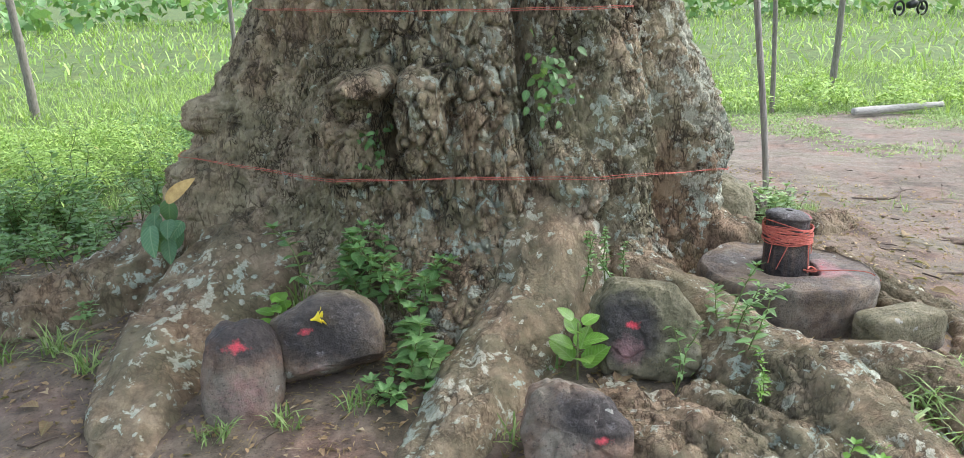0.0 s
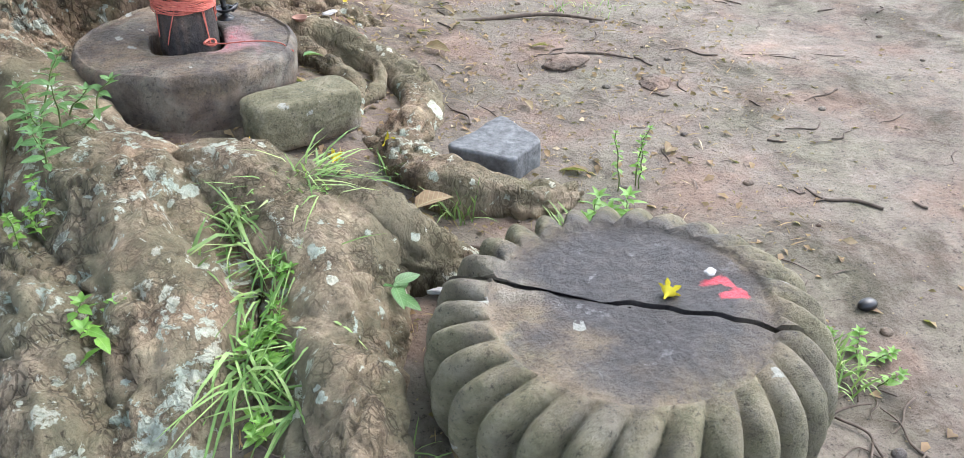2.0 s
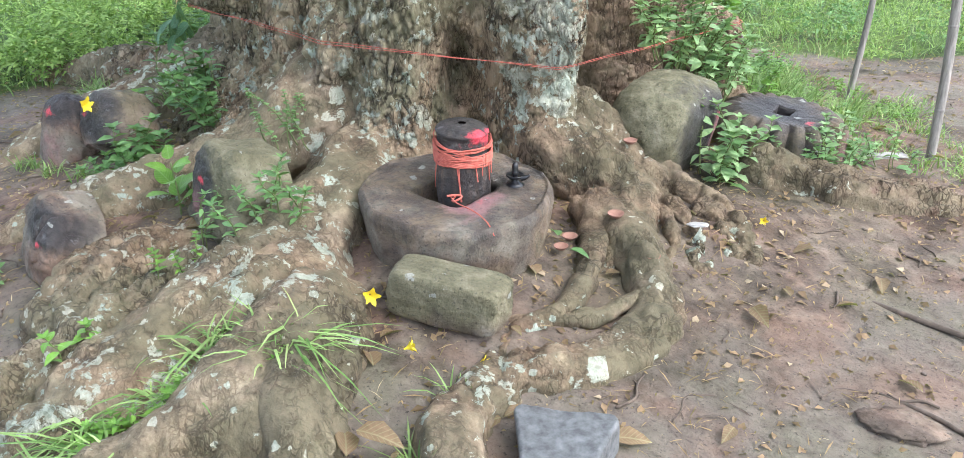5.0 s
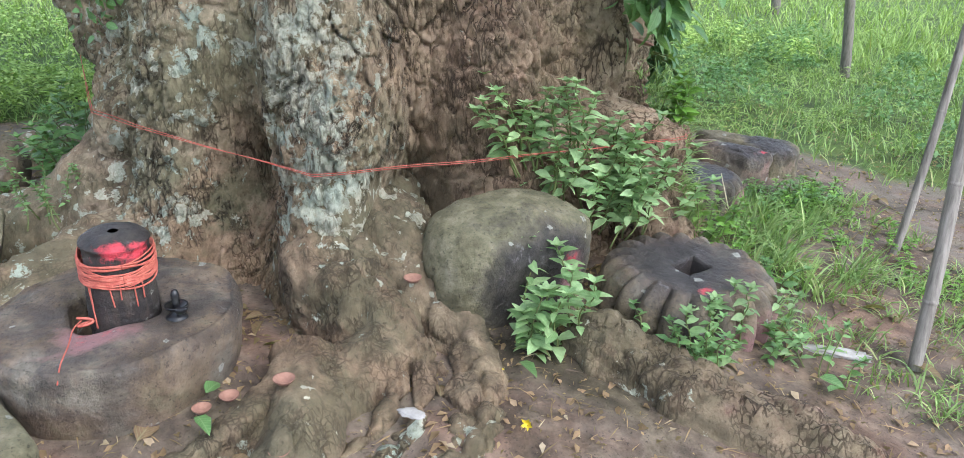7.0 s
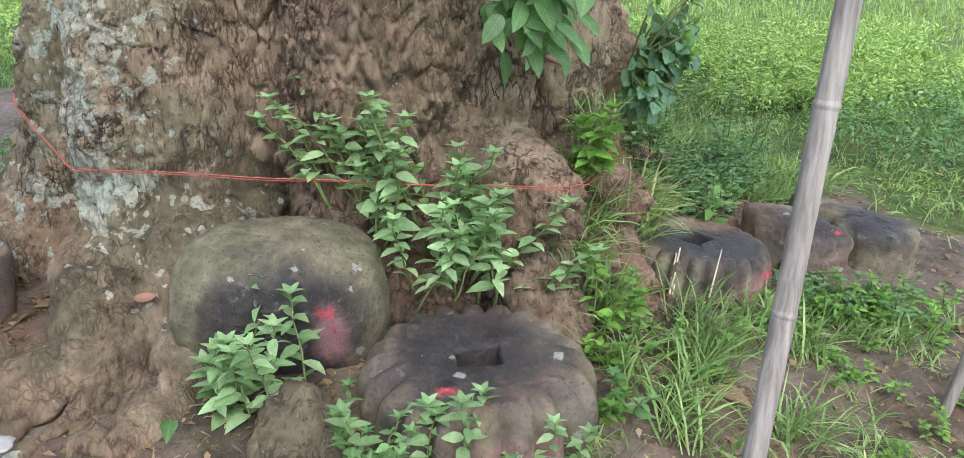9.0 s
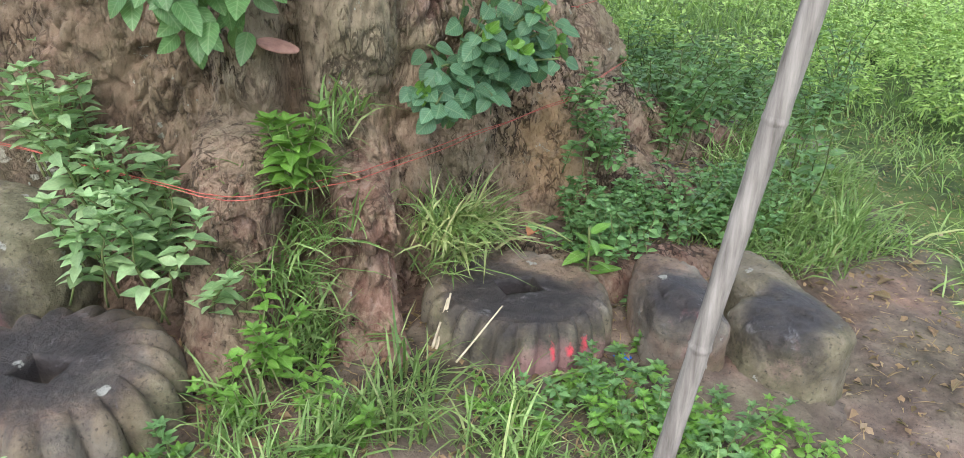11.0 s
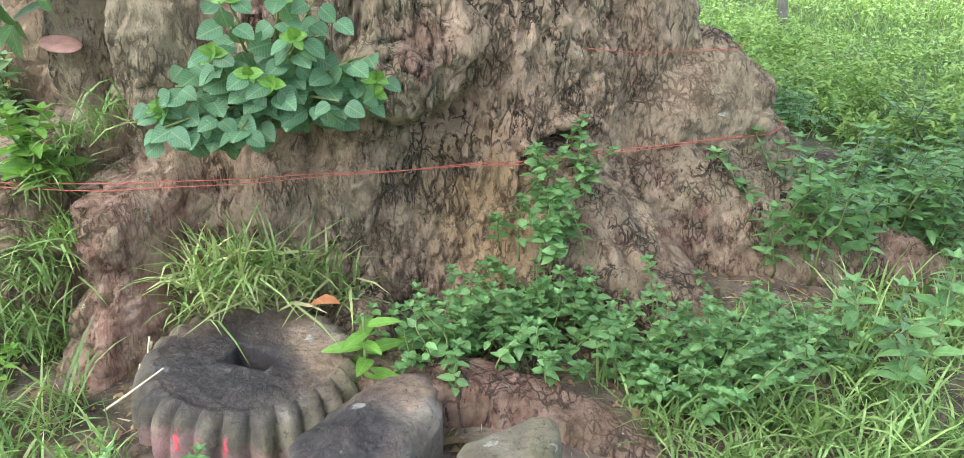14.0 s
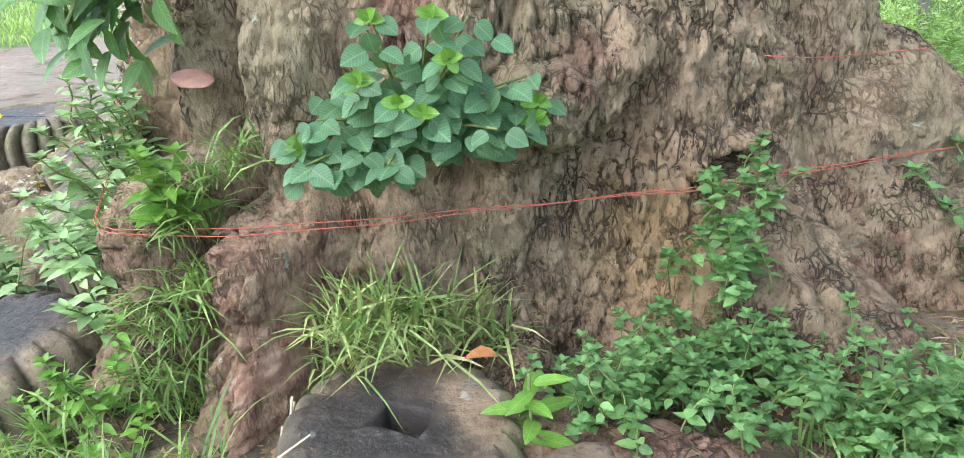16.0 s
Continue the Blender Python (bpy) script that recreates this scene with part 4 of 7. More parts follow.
def split_stone(ob, at, way, gap):
    """Breaks a stone along a wavering upright line into two pieces that lie a little apart."""
    halves = []
    way = Vector(way).normalized()
    across = Vector((-way.y, way.x, 0))
    base = thing("broken_ribbed_stone", ob["label"], "carved stone", ob.location, "ribbed stones")
    for sign in (1, -1):
        bm = bmesh.new()
        bm.from_mesh(ob.data)
        bend = {}
        for v in bm.verts:
            s = (v.co - Vector(at)).dot(way)
            bend[v.index] = 0
            v.co += across * -(0.014 * math.sin(s * 11) + 0.006 * math.sin(s * 31 + 1) + 0.004 * math.sin(s * 67 + 2) + 0.09 * max(s - 0.18, 0))
        cut = bmesh.ops.bisect_plane(bm, geom=bm.verts[:] + bm.edges[:] + bm.faces[:], plane_co=Vector(at), plane_no=across * sign, clear_inner=True)
        edges = [e for e in cut["geom_cut"] if isinstance(e, bmesh.types.BMEdge)]
        bmesh.ops.holes_fill(bm, edges=edges, sides=0)
        for v in bm.verts:
            s = (v.co - Vector(at)).dot(way)
            v.co += across * (0.014 * math.sin(s * 11) + 0.006 * math.sin(s * 31 + 1) + 0.004 * math.sin(s * 67 + 2) + 0.09 * max(s - 0.18, 0)) + across * sign * gap
        for f in bm.faces:
            f.smooth = len(f.verts) < 5
        piece = part("half", bm, STONE, base)
        halves.append(piece)
    bpy.data.objects.remove(ob)
    return base


# broken round stone on the sand
lotus = build_ribbed("lotus", "mossy ribbed round stone broken across, with a soot-black top", pose(2.43, 2.07, 0.0), 0.46, 0.28, 29, 0, 0.68, 0.15, 0.6, seed=3.0,
                     soot=[((0.02, 0.03, 0.27), (0.25, 0.25, 0.2), 1.35), ((-0.12, -0.06, 0.27), (0.08, 0.06, 0.2), -0.75), ((0.1, 0.08, 0.27), (0.07, 0.05, 0.2), -0.4), ((0.12, 0.17, 0.27), (0.12, 0.1, 0.2), 0.4), ((-0.2, 0.08, 0.27), (0.08, 0.08, 0.2), -0.5)], red=[((0.21, 0.0, 0.27), (0.03, 0.016, 0.1), 1.1), ((0.245, -0.015, 0.27), (0.012, 0.03, 0.1), 1.0), ((0.22, -0.06, 0.27), (0.03, 0.016, 0.1), 1.1), ((0.25, -0.075, 0.27), (0.012, 0.03, 0.1), 0.9)], moss=0.4, bulge=0.6, crest=0.16)
split_stone(lotus, (0.0, 0.0, 0.1), (0.486, -0.38, 0), 0.0095)

# upright stones in front of the trunk
build_boulder("standing_stone", "tall rounded brown stone with a vermilion smear, leaning on a root", pose(-0.62, 3.37, 0.22, -14, 4, 8), (0.145, 0.11, 0.22), 2.8, 0.1, 3, moss=0.15, rouge=[((0, -0.1, -0.06), (0.16, 0.12, 0.14), 0.6)], red=[((-0.02, -0.1, 0.13), (0.05, 0.06, 0.03), 0.8)], soot=[((0.02, -0.03, 0.18), (0.14, 0.16, 0.1), 1.1)])
build_boulder("seated_stone", "broad mossy boulder with soot stains and a yellow petal", pose(-0.32, 3.5, 0.3, -10, -4, 0), (0.215, 0.15, 0.185), 2.7, 0.1, 9, moss=0.35, cuts=[((0.2, -0.3, -1), 0.62), ((-0.5, 0, 1), 0.9)], soot=[((0.0, -0.1, 0.06), (0.17, 0.16, 0.13), 1.0)], rouge=[((-0.04, -0.13, -0.1), (0.1, 0.1, 0.07), 0.45)], red=[((-0.06, -0.13, 0.07), (0.03, 0.08, 0.02), 0.8)])
# pillar stone and its round base
# negative soot mark: a pale spot painted for the white shine on the face
build_boulder("big_round_stone", "large smooth mossy boulder with a black oiled face, against the trunk", pose(1.75, 5.06, 0.325, 0, 12, 6), (0.2, 0.31, 0.245), 3.1, 0.07, 31, moss=0.85, soot=[((0.17, 0.02, 0.05), (0.2, 0.2, 0.17), 1.3), ((0.19, -0.04, 0.08), (0.1, 0.05, 0.03), -0.7)], rouge=[((0.18, 0.15, 0.03), (0.12, 0.06, 0.12), 1.0)], red=[((0.16, 0.13, 0.11), (0.08, 0.06, 0.025), 0.6), ((0.18, 0.15, 0.04), (0.08, 0.025, 0.06), 0.5)])
build_ribbed("ribbed_stone", "slightly tilted ribbed round stone with a square hole and soot stains", pose(2.05, 5.63, 0.06, 0, 6, 8), 0.315, 0.28, 20, 0.058, 0.66, 0.17, 0.1, 0.72, seed=12.0, soot=[((-0.03, -0.02, 0.28), (0.22, 0.24, 0.1), 1.0), ((0.2, -0.2, 0.15), (0.12, 0.12, 0.1), 0.4)], red=[((0.15, -0.1, 0.27), (0.03, 0.05, 0.05), 0.7)], rouge=[((0.3, 0.05, 0.12), (0.1, 0.24, 0.12), 1.0)], moss=0.22, crest=0.1)
build_ribbed("ribbed_stone", "ribbed round stone with a square hole, dark top and vermilion dabs", pose(1.115, 6.44, 0.07, -3, 3, 47), 0.29, 0.24, 26, 0.06, 0.76, 0.11, 0.1, 0.7, 17.0, soot=[((0.05, -0.02, 0.22), (0.2, 0.22, 0.15), 1.1), ((-0.12, 0.16, 0.22), (0.12, 0.12, 0.2), -0.7)], red=[((0.28, -0.025, 0.18), (0.07, 0.013, 0.034), 0.85), ((0.28, 0.03, 0.18), (0.07, 0.013, 0.034), 0.85), ((0.27, 0.085, 0.18), (0.07, 0.014, 0.035), 0.7)], rouge=[((0.28, -0.04, 0.1), (0.1, 0.17, 0.09), 1.3), ((0.22, 0.16, 0.08), (0.1, 0.1, 0.09), 0.7)], moss=0.3)


def build_block(name, label, m, outline, height, edge=0.04, dome=0.02, rough=0.018, seed=0.0, moss=0.3, soot=(), rouge=(), red=(), lichen=0.6, lean=0.0):
    """A worn slab with the given outline, rounded along its upper edge; lean draws its foot outwards."""
    cols = 220
    a = np.linspace(0, 2 * np.pi, cols, endpoint=False)
    way = np.stack([np.cos(a), np.sin(a)], -1)
    pts = np.array(outline, float)
    far = np.zeros(cols)
    for p, q in zip(pts, np.roll(pts, -1, 0)):
        e = q - p
        cross = way[:, 0] * e[1] - way[:, 1] * e[0]
        cross = np.where(np.abs(cross) < 1e-9, 1e-9, cross)
        run = (p[0] * e[1] - p[1] * e[0]) / cross
        on = (p[0] * way[:, 1] - p[1] * way[:, 0]) / cross
        far = np.where((run > 0) & (on >= -1e-6) & (on <= 1 + 1e-6), np.maximum(far, run), far)
    far = sum(np.roll(far, k) for k in range(-4, 5)) / 9
    rows = [((far - edge) * f, np.full(cols, height + dome * (1 - f * f))) for f in np.linspace(0.01, 0.98, 30)]
    rows += [(far - edge + edge * math.sin(u), np.full(cols, height - edge + edge * math.cos(u))) for u in np.linspace(0.1, math.pi / 2, 10)]
    rows += [(far * (1 + lean * f), np.full(cols, (height - edge) * (1 - f))) for f in np.linspace(0.06, 1, 22)]
    rows += [(far * f, np.zeros(cols)) for f in (0.7, 0.3, 0.01)]
    r, z = np.array([x[0] for x in rows]), np.array([x[1] for x in rows])
    v = np.stack([r * np.cos(a), r * np.sin(a), z], -1).reshape(-1, 3)
    push = rough * (1.3 * fbm(v * 5 + seed, 3) + 0.5 * fbm(v * 16 + seed, 3) + 0.25 * fbm(v * 50 + seed, 2)) - 0.6 * rough * np.exp(-((plates(v * 9 + seed) / 0.08) ** 2)) * smooth(0.0, 0.5, fbm(v * 6 + seed, 2))
    out = np.stack([np.tile(np.cos(a), len(rows)), np.tile(np.sin(a), len(rows)), np.full(len(v), 0.7)], -1)
    v = v + out * push[:, None] * np.array([1, 1, 1]) * smooth(0, 0.05, np.hypot(v[:, 0], v[:, 1]))[:, None]
    me = raw_mesh(name, v, grid_quads(len(rows), cols), flip=True)
    add = lambda spots: sum((k * mark(v, c, w) for c, w, k in spots), np.zeros(len(v)))
    stone_layers(me, moss + add([]), 1.4 * add(soot), add(rouge), add(red), lichen)
    ob = put(name, me, STONE)
    ob.matrix_world = m
    return tagged(ob, label, "stone", "stones round the tree")


build_block("leaning_slab", "grey pointed stone slab with a vermilion dab, lying on the soil", pose(0.99, 6.9, 0.04, -2, 2, 0),
            [(0.15, 0.04), (0.14, 0.14), (0.06, 0.16), (-0.08, 0.1), (-0.2, 0.0), (-0.25, -0.14), (-0.21, -0.19), (-0.06, -0.17), (0.13, -0.06)], 0.29, 0.05, 0.02, seed=41, moss=0.3,
            soot=[((0.03, 0.02, 0.29), (0.13, 0.1, 0.1), 1.15)], red=[((0.1, 0.08, 0.29), (0.024, 0.024, 0.03), 0.75)], rouge=[((0.16, 0.09, 0.24), (0.09, 0.12, 0.14), 0.45)])
build_block("leaning_slab", "greenish grey heart-shaped stone slab with a dark stain, lying on the soil", pose(0.89, 7.2, 0.02, -2, 2, 0),
            [(0.21, 0.0), (0.2, 0.07), (0.13, 0.15), (0.03, 0.17), (-0.1, 0.08), (-0.27, -0.07), (-0.36, -0.19), (-0.27, -0.225), (-0.1, -0.2), (-0.05, -0.13), (0.06, -0.17), (0.2, -0.09)], 0.29, 0.045, 0.015, seed=47, moss=0.55,
            soot=[((0.06, -0.02, 0.29), (0.16, 0.11, 0.12), 1.2)], red=[((0.21, -0.03, 0.28), (0.026, 0.026, 0.03), 0.6)], rouge=[((0.22, 0.02, 0.2), (0.08, 0.14, 0.14), 0.45)])
build_boulder("stone_block", "mossy squared stone block lying before the round base", pose(1.95, 3.43, 0.215, 0, 3, 18), (0.195, 0.085, 0.085), 7, 0.07, 53, moss=0.75)
build_block("shouldered_stone", "upright mossy block with a soot-dark face and vermilion mark", pose(0.9, 3.5, 0.31, 76, 4, -6),
            [(0.19, -0.16), (0.2, 0.02), (0.07, 0.155), (-0.12, 0.155), (-0.2, 0.07), (-0.18, -0.18), (0.05, -0.22)], 0.24, 0.04, 0.01, seed=22, moss=0.75,
            soot=[((-0.1, -0.02, 0.24), (0.1, 0.1, 0.12), 1.3)], red=[((-0.08, 0.0, 0.25), (0.035, 0.02, 0.05), 0.85)], rouge=[((-0.09, -0.1, 0.24), (0.08, 0.08, 0.08), 0.7)])
build_block("tilted_stone", "smooth grey-brown boulder with a vermilion dab", pose(0.5, 2.93, 0.16, 70, 6, -8),
            [(0.16, -0.15), (0.165, 0.04), (0.09, 0.125), (-0.07, 0.16), (-0.15, 0.12), (-0.18, 0.0), (-0.13, -0.13), (0.03, -0.2)], 0.2, 0.06, 0.015, seed=15, moss=0.2,
            soot=[((0.07, 0.07, 0.2), (0.13, 0.07, 0.12), 1.3)], red=[((0.07, 0.0, 0.21), (0.035, 0.016, 0.05), 0.8)], rouge=[((-0.03, -0.06, 0.2), (0.12, 0.1, 0.1), 0.4)])
slab = build_block("flat_stone", "flat grey squared stone on the sand", pose(2.577, 3.201, 0.0, 1, -1, 0), [(-0.016, -0.152), (0.136, -0.052), (0.074, 0.17), (-0.195, 0.033)], 0.115, 0.012, 0.0, 0.009, 59, moss=0.0)
slab.data.materials[0] = plain_material("slate", (0.05, 0.052, 0.052), (0.19, 0.195, 0.197), 0.7, 26, 1.0)

# bamboo poles
def build_pole(base, top, radius, label):
    base, top = np.array(base, float), np.array(top, float)
    ob = thing("bamboo_pole", label, "pole", base, "bamboo poles")
    f = np.linspace(0, 1, 40)
    line = base + (top - base) * f[:, None] + 0.01 * np.stack([np.sin(f * 7), np.cos(f * 5) - 1, 0 * f], -1)
    put("stem", tube_mesh("stem", line - base, np.full(40, radius), 16, 160, 0.0015, 40), BAMBOO, ob)
    for g in np.arange(0.16, 0.99, 0.175):
        c = base + (top - base) * g + 0.01 * np.array([math.sin(g * 7), math.cos(g * 5) - 1, 0])
        w = (top - base) / np.linalg.norm(top - base)
        put("node_ring", tube_mesh("node_ring", [c - base - w * 0.012, c - base, c - base + w * 0.012], [radius * 0.95, radius * 1.1, radius * 0.95], 16, 9), DARK if g > 0.8 else BAMBOO, ob)
    return ob


build_pole((2.64, 6.133, -0.05), (2.51, 6.385, 2.2), 0.023, "weathered grey bamboo pole standing in the soil")
build_pole((1.915, 6.985, -0.05), (1.967, 7.38, 2.2), 0.0185, "weathered leaning bamboo pole with dark nodes")


# ---- pillar stone in its round base ----
def build_round_base():
    cols = 220
    a = np.linspace(0, 2 * np.pi, cols, endpoint=False)
    sq = 1 / (np.abs(np.cos(a)) ** 4 + np.abs(np.sin(a)) ** 4) ** 0.25
    edge = 0.365 * (1 + 0.03 * np.cos(2 * a + 1) + 0.025 * np.cos(3 * a + 2) + 0.012 * np.cos(7 * a))
    h = 0.26
    rows = [(0.122 * sq * f, h * 0.45) for f in (0.02, 0.4, 0.8, 0.97)]
    rows += [(0.122 * sq * (1 + 0.02 * f), h * (0.45 + 0.5 * f)) for f in np.linspace(0.1, 1, 10)]
    rows += [((0.129 * sq) * (1 - f) + edge * 0.93 * f, h * (0.97 + 0.03 * math.sin(f * 3))) for f in np.linspace(0.04, 1, 26)]
    rows += [(edge * (0.93 + 0.07 * math.sin(u)), h * (1 - 0.16 * (1 - math.cos(u)))) for u in np.linspace(0.15, math.pi / 2, 9)]
    rows += [(edge * (1 - 0.10 * f**1.5), h * (0.84 - 0.84 * f)) for f in np.linspace(0.05, 1, 16)]
    rows += [(edge * 0.6, 0.0), (edge * 0.02, 0.0)]
    r = np.array([np.broadcast_to(x[0], cols) for x in rows])
    z = np.array([np.full(cols, x[1]) for x in rows])
    v = np.stack([r * np.cos(a), r * np.sin(a), z], -1).reshape(-1, 3)
    v = v * (1 + (0.035 * fbm(v * 6, 3) + 0.012 * fbm(v * 26, 3)))[:, None] + [0, 0, 0.0]
    v[:, 2] += 0.008 * fbm(v * 9 + 4, 3)
    me = raw_mesh("round_base_stone", v, grid_quads(len(rows), cols), flip=True)
    v[:, 2] -= 0.06
    top = smooth(0.1, 0.18, v[:, 2])
    spill = mark(v, (0.12, -0.1, 0.19), (0.09, 0.09, 0.06)) + 0.8 * mark(v, (0.17, -0.02, 0.19), (0.06, 0.1, 0.06)) + 0.5 * mark(v, (0.22, -0.19, 0.15), (0.03, 0.1, 0.12))
    stone_layers(me, 0.34, 0.3 * top + 0.12, 0.9 * spill, 0.3 * spill, 0.8)
    ob = put("round_base_stone", me, STONE)
    ob.matrix_world = pose(1.63, 3.81, 0.135, 1.5, 1.5, 0)
    return tagged(ob, "thick dark round stone base with a sunk hole and red powder", "carved stone")


def build_pillar():
    ob = thing("pillar_stone", "dark stone pillar wound with red thread, standing in a round base", "carved stone", (1.65, 3.83, 0.27))
    cols = 96
    a = np.linspace(0, 2 * np.pi, cols, endpoint=False)
    rows = [(0.09 * f, 0.0) for f in (0.02, 1.0)] + [(0.095 + 0.004 * math.sin(f * 5), 0.33 * f) for f in np.linspace(0.02, 1, 34)]
    rows += [(0.098 * math.cos(u) ** 0.6, 0.33 + 0.032 * math.sin(u)) for u in np.linspace(0.2, 1.53, 14)]
    v = np.array([(r * math.cos(t), r * math.sin(t), z) for r, z in rows for t in a])
    v[:, 2] += 0.16 * v[:, 0] * smooth(0.2, 0.34, v[:, 2]) * -0.5
    v = v + v * [1, 1, 0.1] * (0.04 * fbm(v * 14, 3) + 0.02 * fbm(v * 60, 2))[:, None]
    me = raw_mesh("pillar", v, grid_quads(len(rows), cols))
    streaks = smooth(0.45, 0.7, vnoise(v * [70, 70, 5])) * smooth(0.3, 0.22, v[:, 2])
    daub = 1.5 * mark(v, (0.1, 0.02, 0.32), (0.08, 0.09, 0.035)) * (0.8 + 0.6 * fbm(v * 40, 2))
    stone_layers(me, 0.0, 0.85 - 0.35 * streaks, 0.5 * daub, 0.95 * daub, 0.9 * streaks)
    put("pillar", me, STONE, ob)
    rng = np.random.RandomState(5)
    for k in range(26):
        t = np.linspace(0, 2 * np.pi, 40)
        high = 0.235 + 0.07 * rng.rand()
        wob = high + 0.012 * np.sin(t + rng.rand() * 6) + 0.006 * np.sin(2 * t + rng.rand() * 6) - 0.07 * 0.5 * np.cos(t) * 0.3
        rad = 0.1015 + 0.004 * rng.rand()
        put("thread", tube_mesh("thread", np.stack([rad * np.cos(t), rad * np.sin(t), wob], -1), np.full(40, 0.0019 + 0.0012 * rng.rand()), 5, 60), THREAD, ob)
    t = np.linspace(0, 1, 12)
    for at, low, drift in ((-1.05, 0.1, 0.15), (-0.98, 0.1, 0.05), (-1.9, 0.12, -0.5), (-2.6, 0.14, -0.2), (-0.4, 0.17, 0.1), (-0.1, 0.19, 0.0), (0.25, 0.16, 0.05), (0.5, 0.18, 0.02)):
        ang = at + drift * t
        put("thread", tube_mesh("thread", np.stack([0.103 * np.cos(ang), 0.103 * np.sin(ang), 0.25 - (0.25 - low) * t], -1), np.full(12, 0.0022), 5, 24), THREAD, ob)
    knot = [(0.06 + 0.02 * math.cos(u * 2), -0.11 + 0.02 * math.sin(u * 3), 0.125 + 0.008 * math.sin(u)) for u in np.linspace(0, 6.3, 22)]
    put("knot", tube_mesh("knot", knot, np.full(22, 0.004), 6, 80), THREAD, ob, "faded red knot of thread")
    tail = [(0.05, -0.12, 0.128), (0.1, -0.145, 0.128), (0.2, -0.165, 0.13), (0.28, -0.19, 0.122), (0.325, -0.205, 0.09)]
    put("thread", tube_mesh("thread", tail, np.full(len(tail), 0.0022), 5, 40), THREAD, ob)
    return ob


def lathe(name, profile, sides=28):
    a = np.linspace(0, 2 * np.pi, sides, endpoint=False)
    v = np.array([(r * math.cos(t), r * math.sin(t), z) for r, z in profile for t in a])
    return raw_mesh(name, v, grid_quads(len(profile), sides))


build_round_base()
build_pillar()
BLACK = plain_material("black_metal", (0.006, 0.006, 0.007), (0.02, 0.02, 0.022), 0.35, 50, 0.15)
lamp = thing("oil_lamp", "small black oil lamp standing on the round stone base", "lamp", (1.79, 3.955, 0.388))
put("foot", lathe("foot", [(0.001, 0), (0.03, 0), (0.032, 0.006), (0.02, 0.014), (0.011, 0.022), (0.009, 0.045), (0.013, 0.05), (0.009, 0.055), (0.012, 0.075), (0.008, 0.09), (0.001, 0.092)]), BLACK, lamp)
put("bowl", lathe("bowl", [(0.001, 0.028), (0.02, 0.03), (0.032, 0.04), (0.034, 0.046), (0.028, 0.044), (0.012, 0.036), (0.001, 0.036)]), BLACK, lamp)
put("spout", tube_mesh("spout", [(0.025, 0.0, 0.036), (0.04, 0.012, 0.04), (0.052, 0.02, 0.05)], [0.012, 0.01, 0.004], 8, 10), BLACK, lamp)


# ---- strings tied round the trunk ----
def string_line(angles, heights, lift=0.012, steps=400):
    """A taut line round the trunk: it bridges the hollows."""
    th = np.linspace(angles[0], angles[-1], steps)
    z = np.interp(th, angles, heights) + 0.002 * np.sin(th * 0.31)
    p = trunk_surface(th, z)
    r = np.hypot(p[:, 0] - CX, p[:, 1] - CY) + lift
    t = np.radians(th)
    for step in (24, 12, 6, 3, 24, 12, 6, 3, 2, 1, 12, 6, 3, 2, 1) * 3:
        inv = 1 / r
        inv[step:-step] = np.minimum(inv[step:-step], (inv[: -2 * step] + inv[2 * step :]) / (2 * math.cos(t[step] - t[0])))
        r = 1 / inv
    return np.stack([CX + r * np.cos(t), CY + r * np.sin(t), z], -1)


def build_string(angles, heights, strands, label):
    ob = thing("string", label, "string", (CX, CY, 0.7), "strings round the trunk")
    for k in range(strands):
        line = string_line(angles, np.array(heights) + 0.012 * k * np.cos(np.radians(np.array(angles) * 3 + 40 * k)), 0.01 + 0.004 * k) - [CX, CY, 0.7]
        put("strand", tube_mesh("strand", line, np.full(len(line), 0.0014), 5, 900), THREAD, ob)
    return ob


build_string([-172, -150, -120, -90, -64, -48, -28, 0, 20, 41, 60, 85, 104, 125, 148, 188], [0.84, 0.83, 0.82, 0.82, 0.80, 0.76, 0.70, 0.68, 0.68, 0.67, 0.66, 0.65, 0.64, 0.62, 0.6, 0.84], 2, "thin orange-red string tied round the trunk in several turns")
build_string([-165, -120, -90, -60, -50], [1.53, 1.50, 1.50, 1.50, 1.5], 2, "orange-red string tied high round the trunk")
build_string([108, 125, 150], [0.95, 0.9, 0.88], 1, "loose red string hanging on the bark")


# ---- plants ----
STEM = plain_material("green_stem", (0.08, 0.13, 0.03), (0.2, 0.22, 0.08), 0.7, 40, 0)
MINT = leaf_material("mint_leaves", (0.14, 0.27, 0.1), (0.4, 0.56, 0.28), 0.55, (0.36, 0.5, 0.2), 0.06)
PALE = leaf_material("pale_grass", (0.2, 0.27, 0.09), (0.46, 0.52, 0.22), 0.6, (0.6, 0.52, 0.3), 0.2)
STRAW = plain_material("dry_straw", (0.4, 0.34, 0.22), (0.62, 0.55, 0.4), 0.8, 40, 0)


